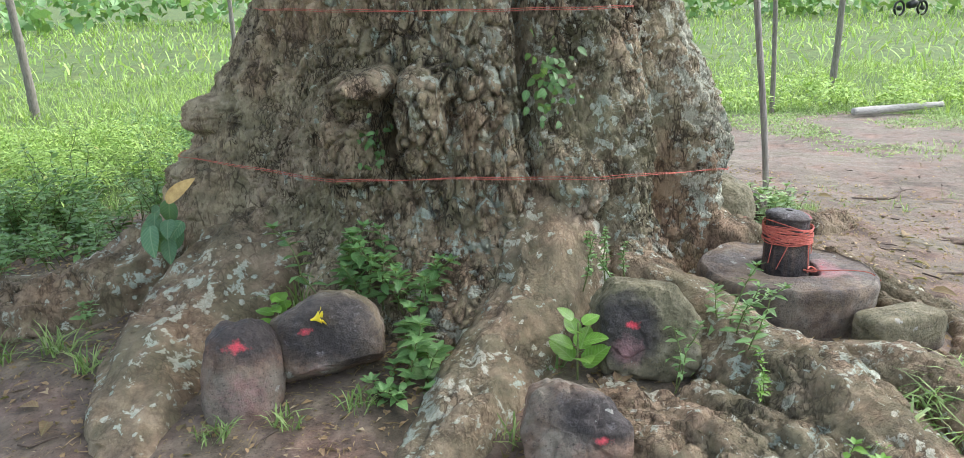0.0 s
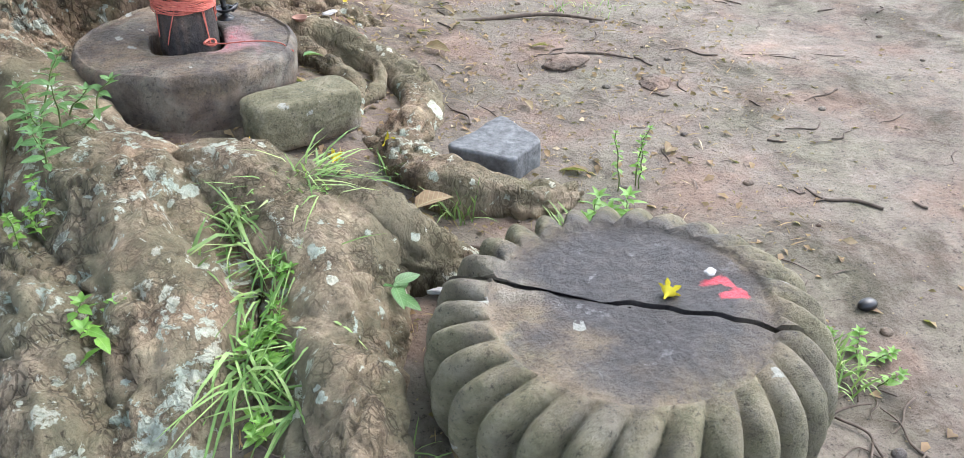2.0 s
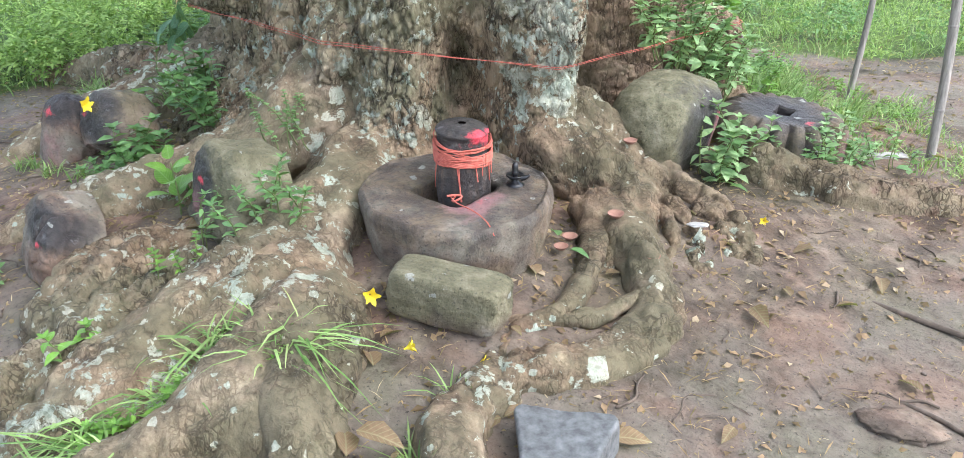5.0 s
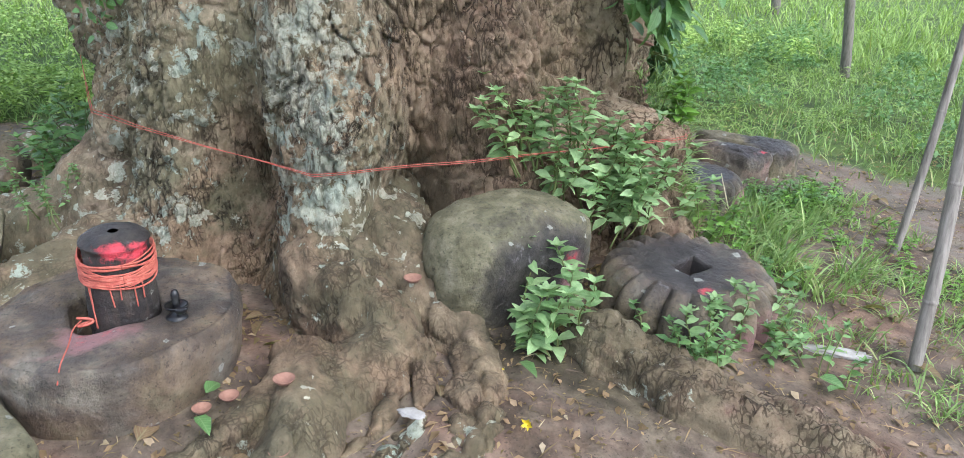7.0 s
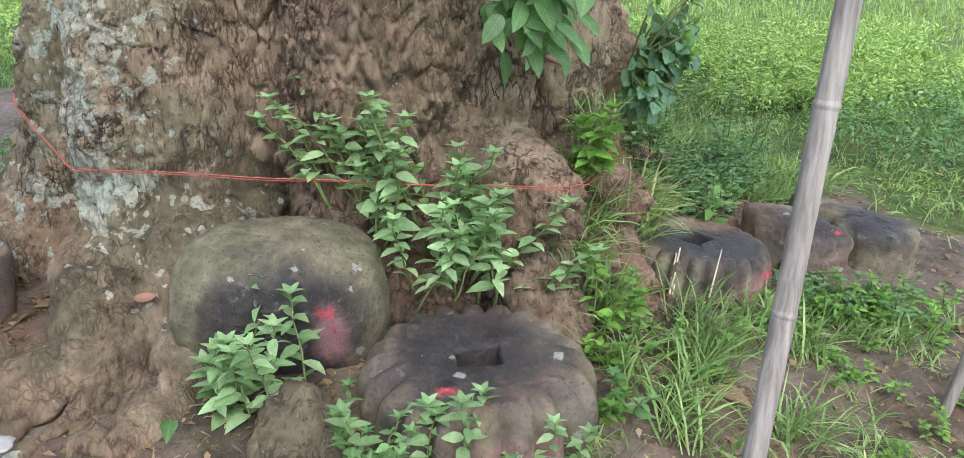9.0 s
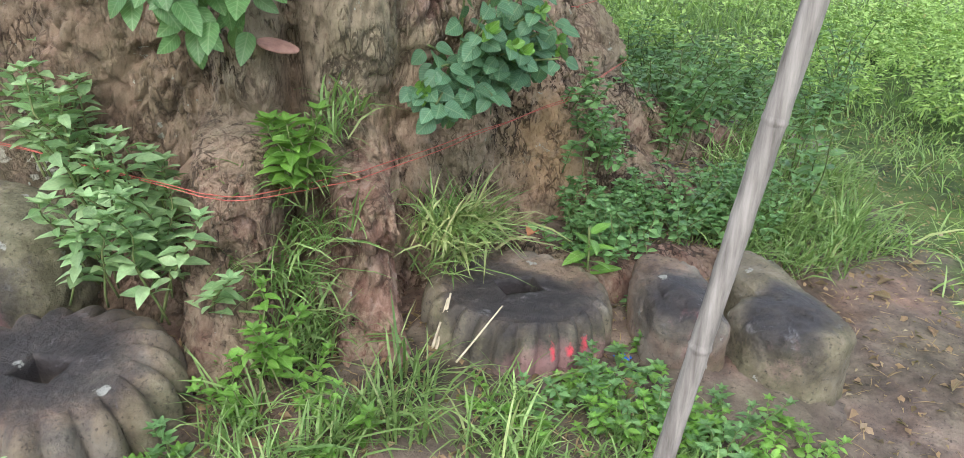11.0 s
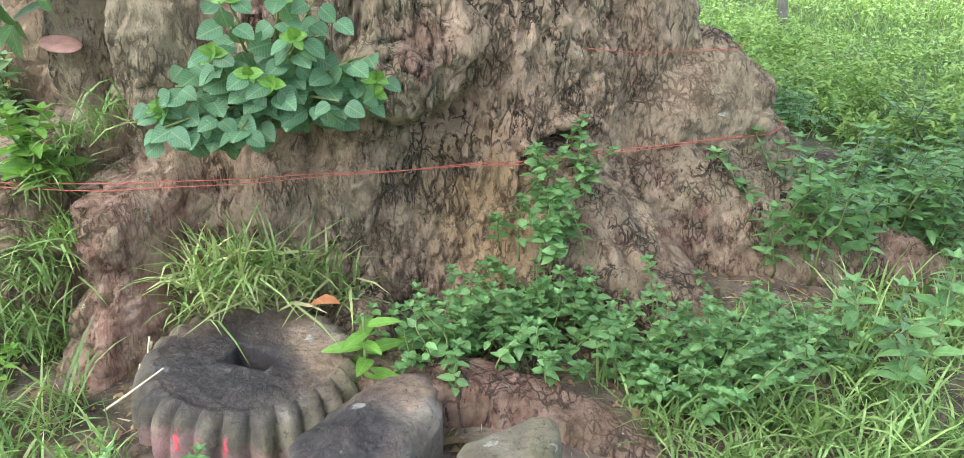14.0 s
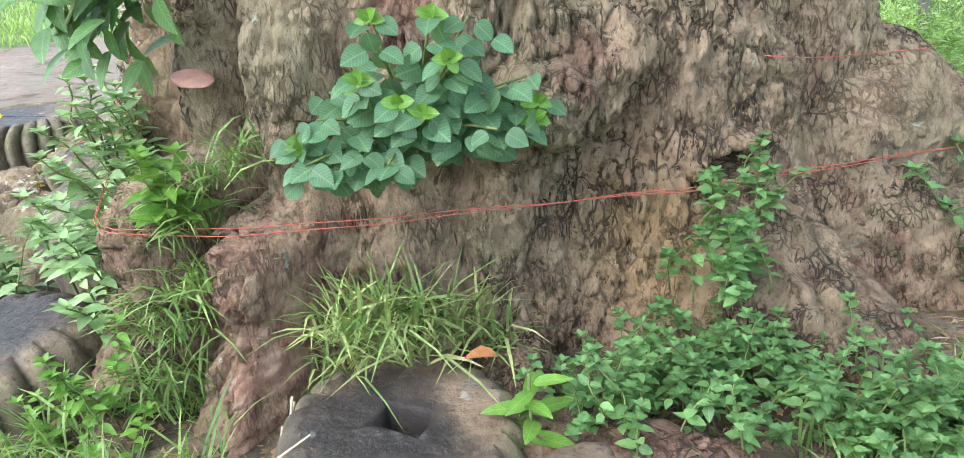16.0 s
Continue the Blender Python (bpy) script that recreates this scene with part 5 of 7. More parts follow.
def build_herb(name, label, base, height, stems, leaf, material, lean=(0, 0), spread=0.5, pairs=8, wide=0.5, seed=0, bushy=1.0, category="plant"):
    """A leafy weed: stems that fan out, each with pairs of leaves and a tuft at its tip."""
    rng = np.random.RandomState(seed + 100)
    ob = thing(name, label, category, base)
    for k in range(stems):
        turn, tilt = rng.rand() * 6.28, spread * (0.3 + 0.7 * rng.rand())
        out = np.array([math.cos(turn) * tilt + lean[0], math.sin(turn) * tilt + lean[1], 1.0])
        tall = height * (0.6 + 0.4 * rng.rand()) / np.linalg.norm(out)
        s = np.linspace(0, 1, 7)
        foot = np.array([0.02 * rng.randn() * stems**0.5, 0.02 * rng.randn() * stems**0.5, -0.01])
        line = foot + out * tall * s[:, None] + np.array([0, 0, 0.12 * tall]) * (np.sin(s * 3.1))[:, None] + 0.03 * tall * np.cumsum(rng.randn(7, 3), 0)
        thick = 0.0015 + 0.006 * height
        stem = put("stem", tube_mesh("stem", line, np.linspace(thick, thick * 0.5, 7), 5, 14), STEM, ob)
        spots = []
        for p in range(pairs):
            f = 0.22 + 0.78 * (p + 0.5 * rng.rand()) / pairs
            at = np.array([np.interp(f, s, line[:, i]) for i in range(3)])
            a = p * 1.57 + turn + 0.5 * rng.rand()
            for flip in (0, math.pi):
                if rng.rand() > bushy:
                    continue
                way = np.array([math.cos(a + flip), math.sin(a + flip), 0.15 + 0.5 * rng.rand() * f + 0.2 * rng.randn()])
                spots.append([*at, *way, *(np.array([0, 0, 1]) + 0.3 * rng.randn(3)), leaf * (0.65 + 0.5 * rng.rand()) * (1.1 - 0.45 * f)])
        for q in range(5):
            a = q * 1.25 + turn
            spots.append([*line[-1], math.cos(a), math.sin(a), 0.9, -math.cos(a), -math.sin(a), 1.0, leaf * 0.5])
        put("foliage", leaf_mesh("foliage", spots, wide, 0.15, 0.3), material, stem)
    return ob


def build_leaves(name, label, base, spots, material, stems=(), wide=0.6, droop=0.3, category="plant", fold=0.1):
    """A plant with large leaves, each a piece of its own; stems are lists of points."""
    ob = thing(name, label, category, base)
    for line in stems:
        put("stem", tube_mesh("stem", line, np.full(len(line), 0.004), 6, 16), STEM, ob)
    for row in spots:
        put("leaf", leaf_mesh("leaf", [row], wide, fold, droop, True), material, ob)
    return ob


def build_tuft(label, base, blades, length, spread, material=GRASS, lean=(0, 0), width=0.006, seed=0, patch=0.03, name="grass_tuft", bend=0.5):
    rng = np.random.RandomState(seed + 500)
    a, r = rng.rand(blades) * 6.28, patch * np.sqrt(rng.rand(blades))
    foot = np.stack([r * np.cos(a), r * np.sin(a), 0 * a - 0.01], -1)
    tilt = spread * rng.rand(blades)
    b = rng.rand(blades) * 6.28
    way = np.stack([np.cos(b) * tilt + lean[0], np.sin(b) * tilt + lean[1], 1 + 0 * a], -1)
    me = blade_mesh(name, foot, way, length * (0.5 + 0.6 * rng.rand(blades)), width * (0.6 + 0.8 * rng.rand(blades)), bend * (0.3 + rng.rand(blades)), seed)
    ob = put(name, me, material)
    ob.location = base
    return tagged(ob, label, "grass", "grass tufts", kind="stuff")


def hang(base, n, size, seed, out=(0, 0), room=0.1, drop=0.5, up=0.4):
    """Leaf rows of a bunch round the origin, facing along out."""
    rng = np.random.RandomState(seed + 900)
    rows, o = [], np.array([out[0], out[1], 0.0])
    for k in range(n):
        c = np.array([*(rng.randn(2) * room * 0.6), rng.randn() * room]) + o * rng.rand() * room
        way = o * 0.6 + np.array([*(0.7 * rng.randn(2)), -drop + 0.35 * rng.randn()])
        rows.append([*c, *way, *(o + np.array([0, 0, up]) + 0.25 * rng.randn(3)), size * (0.65 + 0.55 * rng.rand())])
    return rows


# plants on and before the front of the trunk
build_leaves("creeper", "small green creeper growing in a crevice of the bark", (0.63, 3.99, 1.2), hang(None, 70, 0.042, 1, (0.1, -0.5), 0.085), WEED, wide=0.7)
build_leaves("creeper", "tuft of small green leaves in a hollow of the bark", (-0.14, 4.03, 0.96), hang(None, 60, 0.04, 2, (0.0, -0.4), 0.06), WEED, wide=0.6)
build_leaves("leafy_sprig", "hanging sprig of large dull green leaves", (-1.06, 4.34, 0.58), hang(None, 15, 0.13, 3, (-0.1, -1), 0.07, 1.0, 0.2), TEAL, wide=0.6)
build_leaves("dry_leaf", "curled yellow-brown leaf stuck on the sprig", (-1.06, 4.3, 0.69), [[0, 0, 0, 0.5, -0.2, 0.5, -0.4, -1, 0.4, 0.17]], plain_material("dry_leaf", (0.35, 0.22, 0.08), (0.6, 0.42, 0.16), 0.8, 30, 0.2), wide=0.4, category="leaf")
build_herb("weed", "leafy green weed growing against the trunk", (-0.2, 3.86, 0.3), 0.4, 10, 0.1, WEED, (0.1, -0.3), 0.7, 7, 0.45, 1)
build_herb("weed", "leafy green weed growing against the trunk", (0.02, 3.82, 0.28), 0.36, 8, 0.09, WEED, (0.1, -0.3), 0.7, 7, 0.45, 2)
build_leaves("seedling", "bright green broad-leaved seedling between stone and trunk", (-0.52, 3.72, 0.3), [[0.03 * math.cos(k), 0.03 * math.sin(k), 0.03 * (k % 4), math.cos(k * 2.4), math.sin(k * 2.4), 0.35 + 0.1 * (k % 3), 0, -0.4, 1, 0.085] for k in range(14)], BRIGHT, [[(0, 0, -0.05), (0, 0, 0.1)]], 0.6)
build_herb("weed", "dark green weed with broad leaves beside a boulder", (0.02, 3.46, 0.16), 0.28, 8, 0.095, WEED, (0, -0.1), 0.8, 5, 0.6, 3)
build_herb("weed", "dark green weed at the foot of a root", (-0.06, 3.28, 0.1), 0.18, 7, 0.085, WEED, (0, -0.1), 0.9, 4, 0.5, 4)
build_tuft("thin grass growing at the foot of the trunk", (-0.45, 3.86, 0.3), 26, 0.3, 0.5, GRASS, (0, -0.25), 0.005, 1)
build_leaves("seedling", "bright green seedling with large heart-shaped leaves", (0.595, 3.26, 0.13), [[0.02 * math.cos(k * 2.4), 0.02 * math.sin(k * 2.4), 0.1 + 0.02 * k, math.cos(k * 2.4), math.sin(k * 2.4), 1.0 - 0.25 * (k % 3), -0.5 * math.cos(k * 2.4), -0.5 - 0.5 * math.sin(k * 2.4), 1.0, 0.125 - 0.006 * k] for k in range(10)], BRIGHT, [[(0, 0, -0.05), (0, 0.01, 0.12), (0, 0, 0.27)]], 0.72, 0.25)
build_tuft("tall narrow green blades beside a seedling", (0.52, 3.36, 0.14), 16, 0.22, 0.5, WEED, (0, -0.1), 0.012, 2)
build_herb("weed", "pale green mint-like weed before a mossy block", (0.92, 3.2, 0.14), 0.3, 4, 0.06, WEED, (0, -0.1), 0.6, 6, 0.42, 5)
build_herb("weed", "pale green mint-like weed beside a mossy block", (1.2, 3.32, 0.24), 0.36, 7, 0.07, WEED, (0.1, -0.1), 0.6, 8, 0.36, 6)
build_herb("weed", "small upright green weed on a root", (1.14, 2.92, 0.2), 0.17, 3, 0.035, BRIGHT, (0, -0.05), 0.3, 8, 0.5, 7)
build_herb("weed", "thin small-leaved weed against the bark", (0.78, 3.72, 0.4), 0.3, 7, 0.03, WEED, (0, -0.2), 0.6, 12, 0.6, 8)
build_herb("weed", "small green seedling on a root", (-1.42, 4.16, 0.2), 0.13, 3, 0.05, WEED, (0, -0.2), 0.5, 4, 0.5, 9)
build_herb("weed", "small green weed between roots", (1.27, 2.5, 0.14), 0.14, 3, 0.06, BRIGHT, (0, -0.1), 0.6, 4, 0.55, 10)
build_herb("weed", "small green weed between roots", (0.98, 2.6, 0.1), 0.1, 3, 0.05, WEED, (0, -0.1), 0.7, 4, 0.5, 11)
build_herb("weed", "small green weed between stones", (0.32, 2.6, 0.04), 0.12, 5, 0.05, WEED, (0, -0.1), 0.9, 4, 0.6, 12)
for k, (x, y, n, size) in enumerate([(-1.5, 3.98, 50, 0.22), (-1.75, 4.0, 45, 0.22), (-1.3, 3.78, 40, 0.2), (-1.95, 4.1, 40, 0.24), (-0.7, 3.18, 40, 0.14), (-0.45, 3.2, 36, 0.12), (-0.2, 3.22, 30, 0.14), (0.3, 2.95, 26, 0.13), (0.72, 2.78, 24, 0.12), (1.06, 3.26, 24, 0.13), (2.32, 2.92, 40, 0.16), (2.2, 3.2, 30, 0.16), (2.62, 2.72, 60, 0.14), (2.75, 2.68, 40, 0.12), (1.86, 2.02, 30, 0.14), (1.6, 1.95, 26, 0.14), (2.95, 1.9, 40, 0.12), (2.98, 2.02, 34, 0.1)]):
    build_tuft("short green grass tuft rooted in the soil", (x, y, float(ground_height(x, y)) + 0.01), n, size, 0.9, GRASS, (0, -0.05), 0.006, 20 + k, 0.06)
rng = np.random.RandomState(41)
for k in range(26):
    f = rng.rand() ** 1.7
    x, y, z = 1.82 - 0.26 * f + 0.07 * rng.randn(), 2.9 - 0.75 * f + 0.04 * rng.randn(), 0.26 - 0.24 * f
    build_tuft("long green and straw-coloured grass between roots", (x, y, z), 16, 0.15 + 0.13 * rng.rand(), 1.3, GRASS, (0.4 * rng.randn(), -0.15 + 0.3 * rng.randn()), 0.007, 60 + k, 0.04, bend=0.9)
for k in range(9):
    f = rng.rand()
    build_herb("weed", "small broad-leaved weed among the grass between roots", (1.84 - 0.26 * f, 2.88 - 0.7 * f, 0.24 - 0.22 * f), 0.09, 3, 0.05, BRIGHT, (0.2, -0.2), 0.9, 3, 0.4, 160 + k)
build_herb("weed", "thin green weed on the sand", (2.98, 2.92, 0.0), 0.22, 3, 0.03, BRIGHT, (0, 0), 0.4, 9, 0.5, 13)
build_herb("weed", "green weed with narrow leaves beside the broken stone", (2.67, 2.66, 0.02), 0.14, 5, 0.08, BRIGHT, (0.1, 0), 0.9, 5, 0.4, 14)
build_herb("weed", "low green weed beside the broken stone", (2.96, 1.93, 0.0), 0.1, 5, 0.04, BRIGHT, (0.2, 0), 1.0, 6, 0.5, 15)
build_leaves("seedling", "dark green broad-leaved seedling beside the broken stone", (2.0, 2.5, 0.1), [[0, 0, 0.01 * k, math.cos(k * 1.9 - 1), math.sin(k * 1.9 - 1), 0.1, 0, -0.3, 1, 0.08] for k in range(5)], WEED, (), 0.45)
build_leaves("seedling", "dark green broad leaves on the soil beside a root", (1.86, 1.76, 0.02), [[0, 0, 0.02 * k, math.cos(k * 1.9), math.sin(k * 1.9), 0.2, 0, -0.3, 1, 0.085] for k in range(6)], WEED, (), 0.55)

# leafy weeds beside the left roots
rng = np.random.RandomState(64)
for k in range(20):
    x, y = -2.9 + 1.5 * rng.rand(), 5.5 + 1.6 * rng.rand()
    build_herb("weed", "tall leafy green weed beside the roots", (x, y, float(ground_height(x, y))), 0.32 + 0.3 * rng.rand(), 7, 0.085, WEED, (0.05, -0.1), 0.7, 8, 0.5, 240 + k)
for k in range(10):
    x, y = -2.4 + 1.0 * rng.rand(), 4.75 + 0.5 * rng.rand()
    build_herb("weed", "low leafy green weed on the roots", (x, y, 0.22), 0.18 + 0.1 * rng.rand(), 6, 0.07, WEED, (0.0, -0.2), 0.8, 5, 0.5, 270 + k)

# weeds round the big boulder
for k, (x, y, z, tall, stems, lean) in enumerate([(1.62, 5.36, 0.45, 0.56, 6, (0.15, -0.05)), (1.66, 5.5, 0.42, 0.5, 6, (0.2, 0.1)), (1.58, 5.62, 0.45, 0.4, 5, (0.3, 0.2)), (1.7, 5.68, 0.3, 0.42, 5, (0.25, 0.25)), (1.55, 5.3, 0.6, 0.4, 4, (0.15, -0.15)), (1.6, 5.18, 0.6, 0.46, 4, (0.05, -0.2)), (1.66, 5.62, 0.36, 0.34, 5, (0.3, 0.35)), (1.76, 5.48, 0.36, 0.34, 5, (0.3, 0.0))]):
    build_herb("mint_weed", "bushy mint-like weed with toothed green leaves beside the trunk", (x, y, z), tall, stems, 0.08, MINT, lean, 0.6, 10, 0.5, 30 + k, 0.9)
build_herb("mint_weed", "mint-like weed standing before the big boulder", (2.12, 5.03, 0.08), 0.42, 9, 0.088, MINT, (0.05, 0.02), 0.34, 9, 0.5, 36)
build_herb("mint_weed", "mint-like weed standing before a ribbed stone", (2.34, 5.5, 0.08), 0.3, 7, 0.072, MINT, (0.05, 0.05), 0.4, 8, 0.5, 37)
build_herb("mint_weed", "mint-like weed beside a ribbed stone", (2.34, 5.8, 0.05), 0.26, 4, 0.06, MINT, (0.1, 0.1), 0.5, 8, 0.5, 38)
build_herb("weed", "low weed with dark leaves at the foot of the boulder", (2.02, 4.93, 0.1), 0.08, 3, 0.09, WEED, (0.2, 0), 0.9, 3, 0.6, 39)
build_leaves("hanging_plant", "spray of large pointed green leaves growing out of the trunk", (1.57, 5.75, 1.25), hang(None, 150, 0.095, 7, (0.8, 0.5), 0.1, 0.7, 0.5), WEED, [[(-0.25, 0, 0.1), (0.0, 0.0, 0.08), (0.15, 0.05, 0.0)], [(-0.2, 0.1, 0.1), (0.0, 0.12, 0.05), (0.1, 0.15, -0.1)]], 0.55)
for k, (x, y, z, tall, stems, leaf) in enumerate([(1.72, 6.05, 0.2, 0.3, 6, 0.06), (1.85, 6.0, 0.1, 0.25, 6, 0.05), (1.78, 6.22, 0.12, 0.22, 6, 0.05), (2.05, 5.95, 0.06, 0.2, 5, 0.05), (1.5, 5.98, 0.62, 0.3, 5, 0.09), (1.9, 6.2, 0.05, 0.18, 5, 0.04)]):
    build_herb("weed", "fresh green weed among the roots", (x, y, z), tall, stems, leaf, BRIGHT, (0.2, 0.15), 0.6, 7, 0.5, 50 + k)
rng = np.random.RandomState(77)
for k in range(26):
    x, y = 1.45 + 0.75 * rng.rand(), 5.95 + 0.85 * rng.rand()
    if np.hypot(x - 1.1, y - 6.42) > 0.36 and np.hypot(x - 1.86, y - 7.05) > 0.2:
        build_tuft("fresh green grass tuft among the roots", (x, y, float(ground_height(x, y))), 34, 0.2 + 0.1 * rng.rand(), 0.9, GRASS, (0.1, 0.1), 0.006, 200 + k, 0.07)
for k, (x, y, z, n, size) in enumerate([(1.46, 5.95, 0.66, 50, 0.26), (1.52, 5.86, 0.6, 40, 0.24), (1.6, 6.02, 0.3, 60, 0.26), (1.68, 5.95, 0.22, 50, 0.22), (1.18, 6.22, 0.34, 30, 0.24), (1.12, 6.2, 0.42, 50, 0.3), (1.02, 6.17, 0.42, 60, 0.3), (0.9, 6.17, 0.36, 50, 0.28), (0.8, 6.2, 0.3, 30, 0.2), (1.44, 6.05, 0.55, 30, 0.2), (1.5, 5.98, 0.5, 60, 0.24), (1.56, 5.98, 0.4, 60, 0.24), (1.6, 5.9, 0.45, 50, 0.2), (1.4, 6.0, 0.78, 40, 0.2), (1.34, 6.02, 0.84, 26, 0.2)]):
    build_tuft("long fresh grass growing on the roots", (x, y, z), int(n * 1.3), size * 0.9, 0.9, GRASS, (0.1, 0.3), 0.0055, 300 + k, 0.08, bend=0.6)

for k in range(34):
    x, y = 2.2 + 0.75 * rng.rand() ** 1.4, 5.75 + 1.1 * rng.rand()
    if np.hypot(x - 2.64, y - 6.13) > 0.05:
        build_tuft("short green grass tuft rooted in the soil", (x, y, float(ground_height(x, y)) + 0.005), 14 + int(26 * rng.rand()), 0.07 + 0.08 * rng.rand(), 1.0, GRASS, (0.1, 0.0), 0.005, 700 + k, 0.08)
for k in range(9):
    x, y = 2.0 + 0.6 * rng.rand(), 5.3 + 0.75 * rng.rand()
    if np.hypot(x - 2.02, y - 5.6) > 0.36:
        build_herb("weed", "fresh green weed among the roots", (x, y, float(ground_height(x, y))), 0.12 + 0.1 * rng.rand(), 4, 0.05, WEED, (0.1, 0.0), 0.8, 5, 0.5, 720 + k)

for k in range(60):
    x, y = 1.25 + 1.15 * rng.rand(), 6.55 + 0.75 * rng.rand()
    if np.hypot(x - 1.1, y - 6.42) > 0.34 and np.hypot(x - 1.92, y - 6.99) > 0.08 and x + 0.6 * (y - 6.9) > 1.25:
        if k % 3:
            build_tuft("short green grass tuft rooted in the soil", (x, y, float(ground_height(x, y)) + 0.005), 22, 0.08 + 0.08 * rng.rand(), 1.0, GRASS, (0.1, 0.1), 0.005, 760 + k, 0.07)
        else:
            build_herb("weed", "low creeping green weed on the soil", (x, y, float(ground_height(x, y))), 0.09, 5, 0.035, BRIGHT, (0.1, 0.1), 1.2, 5, 0.5, 760 + k)
for k, (x, y, z) in enumerate([(1.18, 6.2, 0.42), (1.14, 6.24, 0.36), (1.08, 6.22, 0.42), (1.02, 6.26, 0.36), (0.96, 6.2, 0.4), (0.84, 6.2, 0.34)]):
    build_tuft("pale fine grass with dry blades on the roots", (x, y, z), 34, 0.26, 0.9, PALE, (0.1, 0.3), 0.008, 840 + k, 0.08, bend=0.6)

# shrub on the back of the trunk
def build_shrub(base):
    """Shoots that fan out from one crown, each with opposite leaves and a young rosette at its tip."""
    rng = np.random.RandomState(12)
    ob = thing("shrub", "bushy blue-green shrub with heart-shaped leaves growing from the trunk", "shrub", base)
    out, side, up = np.array([0.42, 0.9, 0]), np.array([0.9, -0.42, 0]), np.array([0, 0, 1.0])
    for k in range(34):
        across = min(max((k / 33 - 0.53) * 0.56 + 0.025 * rng.randn(), -0.29), 0.25)
        top = 0.46 * (1 - (abs(across + 0.04) / 0.4) ** 1.4)
        way = side * across + out * (0.08 + 0.14 * rng.rand()) + up * (-0.06 + max(top, 0.05) * rng.rand() ** 0.6)
        line = np.array([[0, 0, 0], way * 0.5 + [0, 0, 0.03], way])
        stem = put("stem", tube_mesh("stem", line, [0.005, 0.004, 0.003], 6, 12), STEM, ob)
        turn = rng.rand() * 6.28
        size = 0.062 + 0.02 * rng.rand()
        for q in range(4):
            f = 0.5 + 0.5 * q / 3
            for flip in (0, math.pi):
                a = turn + q * 1.57 + flip + 0.25 * rng.randn()
                spread = side * math.cos(a) + (out * 0.55 + up * 0.35) * math.sin(a) + out * 0.35 - up * (0.35 + 0.2 * rng.rand())
                at = way * f + spread * 0.02
                put("leaf", leaf_mesh("leaf", [[*at, *spread, *(out * 0.9 + up * 0.8 + 0.25 * rng.randn(3)), size * (1.0 - 0.1 * q) * (0.85 + 0.3 * rng.rand())]], 0.86 + 0.1 * rng.rand(), 0.1, 0.3, True), TEAL, stem)
        for q in range(4 if k % 3 == 0 else 0):
            a = turn + 0.8 + q * 1.57
            spread = side * math.cos(a) + (out * 0.4 + up * 0.6) * math.sin(a) + out * 0.5 + up * 0.25
            put("leaf", leaf_mesh("leaf", [[*(way + out * 0.012), *spread, *(out + up * 0.5), 0.028 + 0.014 * rng.rand()]], 0.75, 0.2, 0.1, True), BRIGHT, stem, "young yellow-green leaf")
    return ob


build_shrub((0.955, 6.175, 0.83))

build_leaves("seedling", "bright green long-leaved seedling between ribbed stone and slab", (0.86, 6.58, 0.22), [[0.01 * math.cos(k), 0.01 * math.sin(k), 0.03 + 0.016 * k, math.cos(k * 2.4), math.sin(k * 2.4) + 0.3, 0.5 - 0.2 * (k % 3), 0, 0.5, 1, 0.12 - 0.004 * k] for k in range(10)], BRIGHT, [[(0, 0, -0.06), (0, 0.005, 0.1), (0, 0, 0.2)]], 0.36)
for k in range(14):
    a = 0.6 + 0.2 * k
    build_herb("weed", "low weed with rounded fresh green leaves beside the ribbed stone", (1.1 + 0.4 * math.cos(a), 6.42 + 0.4 * math.sin(a), float(ground_height(1.1 + 0.4 * math.cos(a), 6.42 + 0.4 * math.sin(a)))), 0.09, 4, 0.035, BRIGHT if k % 2 else WEED, (0.1, 0.1), 1.1, 4, 0.6, 900 + k)

# low weeds behind the tree
rng = np.random.RandomState(21)
spots = [(0.62, 6.5), (0.5, 6.55), (0.4, 6.5), (0.3, 6.55), (0.7, 6.62), (0.2, 6.62), (0.1, 6.75), (0.35, 6.7), (0.0, 6.85), (0.22, 6.45), (-0.1, 6.95), (0.55, 6.42)]
for k, (x, y) in enumerate(spots):
    build_herb("weed", "low spreading weed with rounded fresh green leaves", (x, y, 0.2), 0.24, 11, 0.045, WEED, (0.05, 0.2), 0.9, 7, 0.7, 70 + k)
for k, (x, y, z) in enumerate([(0.2, 6.42, 0.42), (0.12, 6.36, 0.5), (0.3, 6.4, 0.4), (0.15, 6.3, 0.58)]):
    build_herb("weed", "climbing weed with small rounded leaves on the bark", (x, y, z), 0.22, 6, 0.05, WEED, (0.05, 0.4), 0.7, 6, 0.75, 90 + k)
for k in range(40):
    x = -1.5 + 1.6 * rng.rand()
    y = 6.75 + 0.75 * rng.rand() + 0.25 * max(0, -x - 0.6) * rng.randn() - 0.35 * max(0, -x - 0.4)
    build_tuft("fresh green grass behind the tree", (x, y, float(ground_height(x, y))), 40, 0.3, 0.8, GRASS, (0.1, 0.2), 0.007, 400 + k, 0.09)
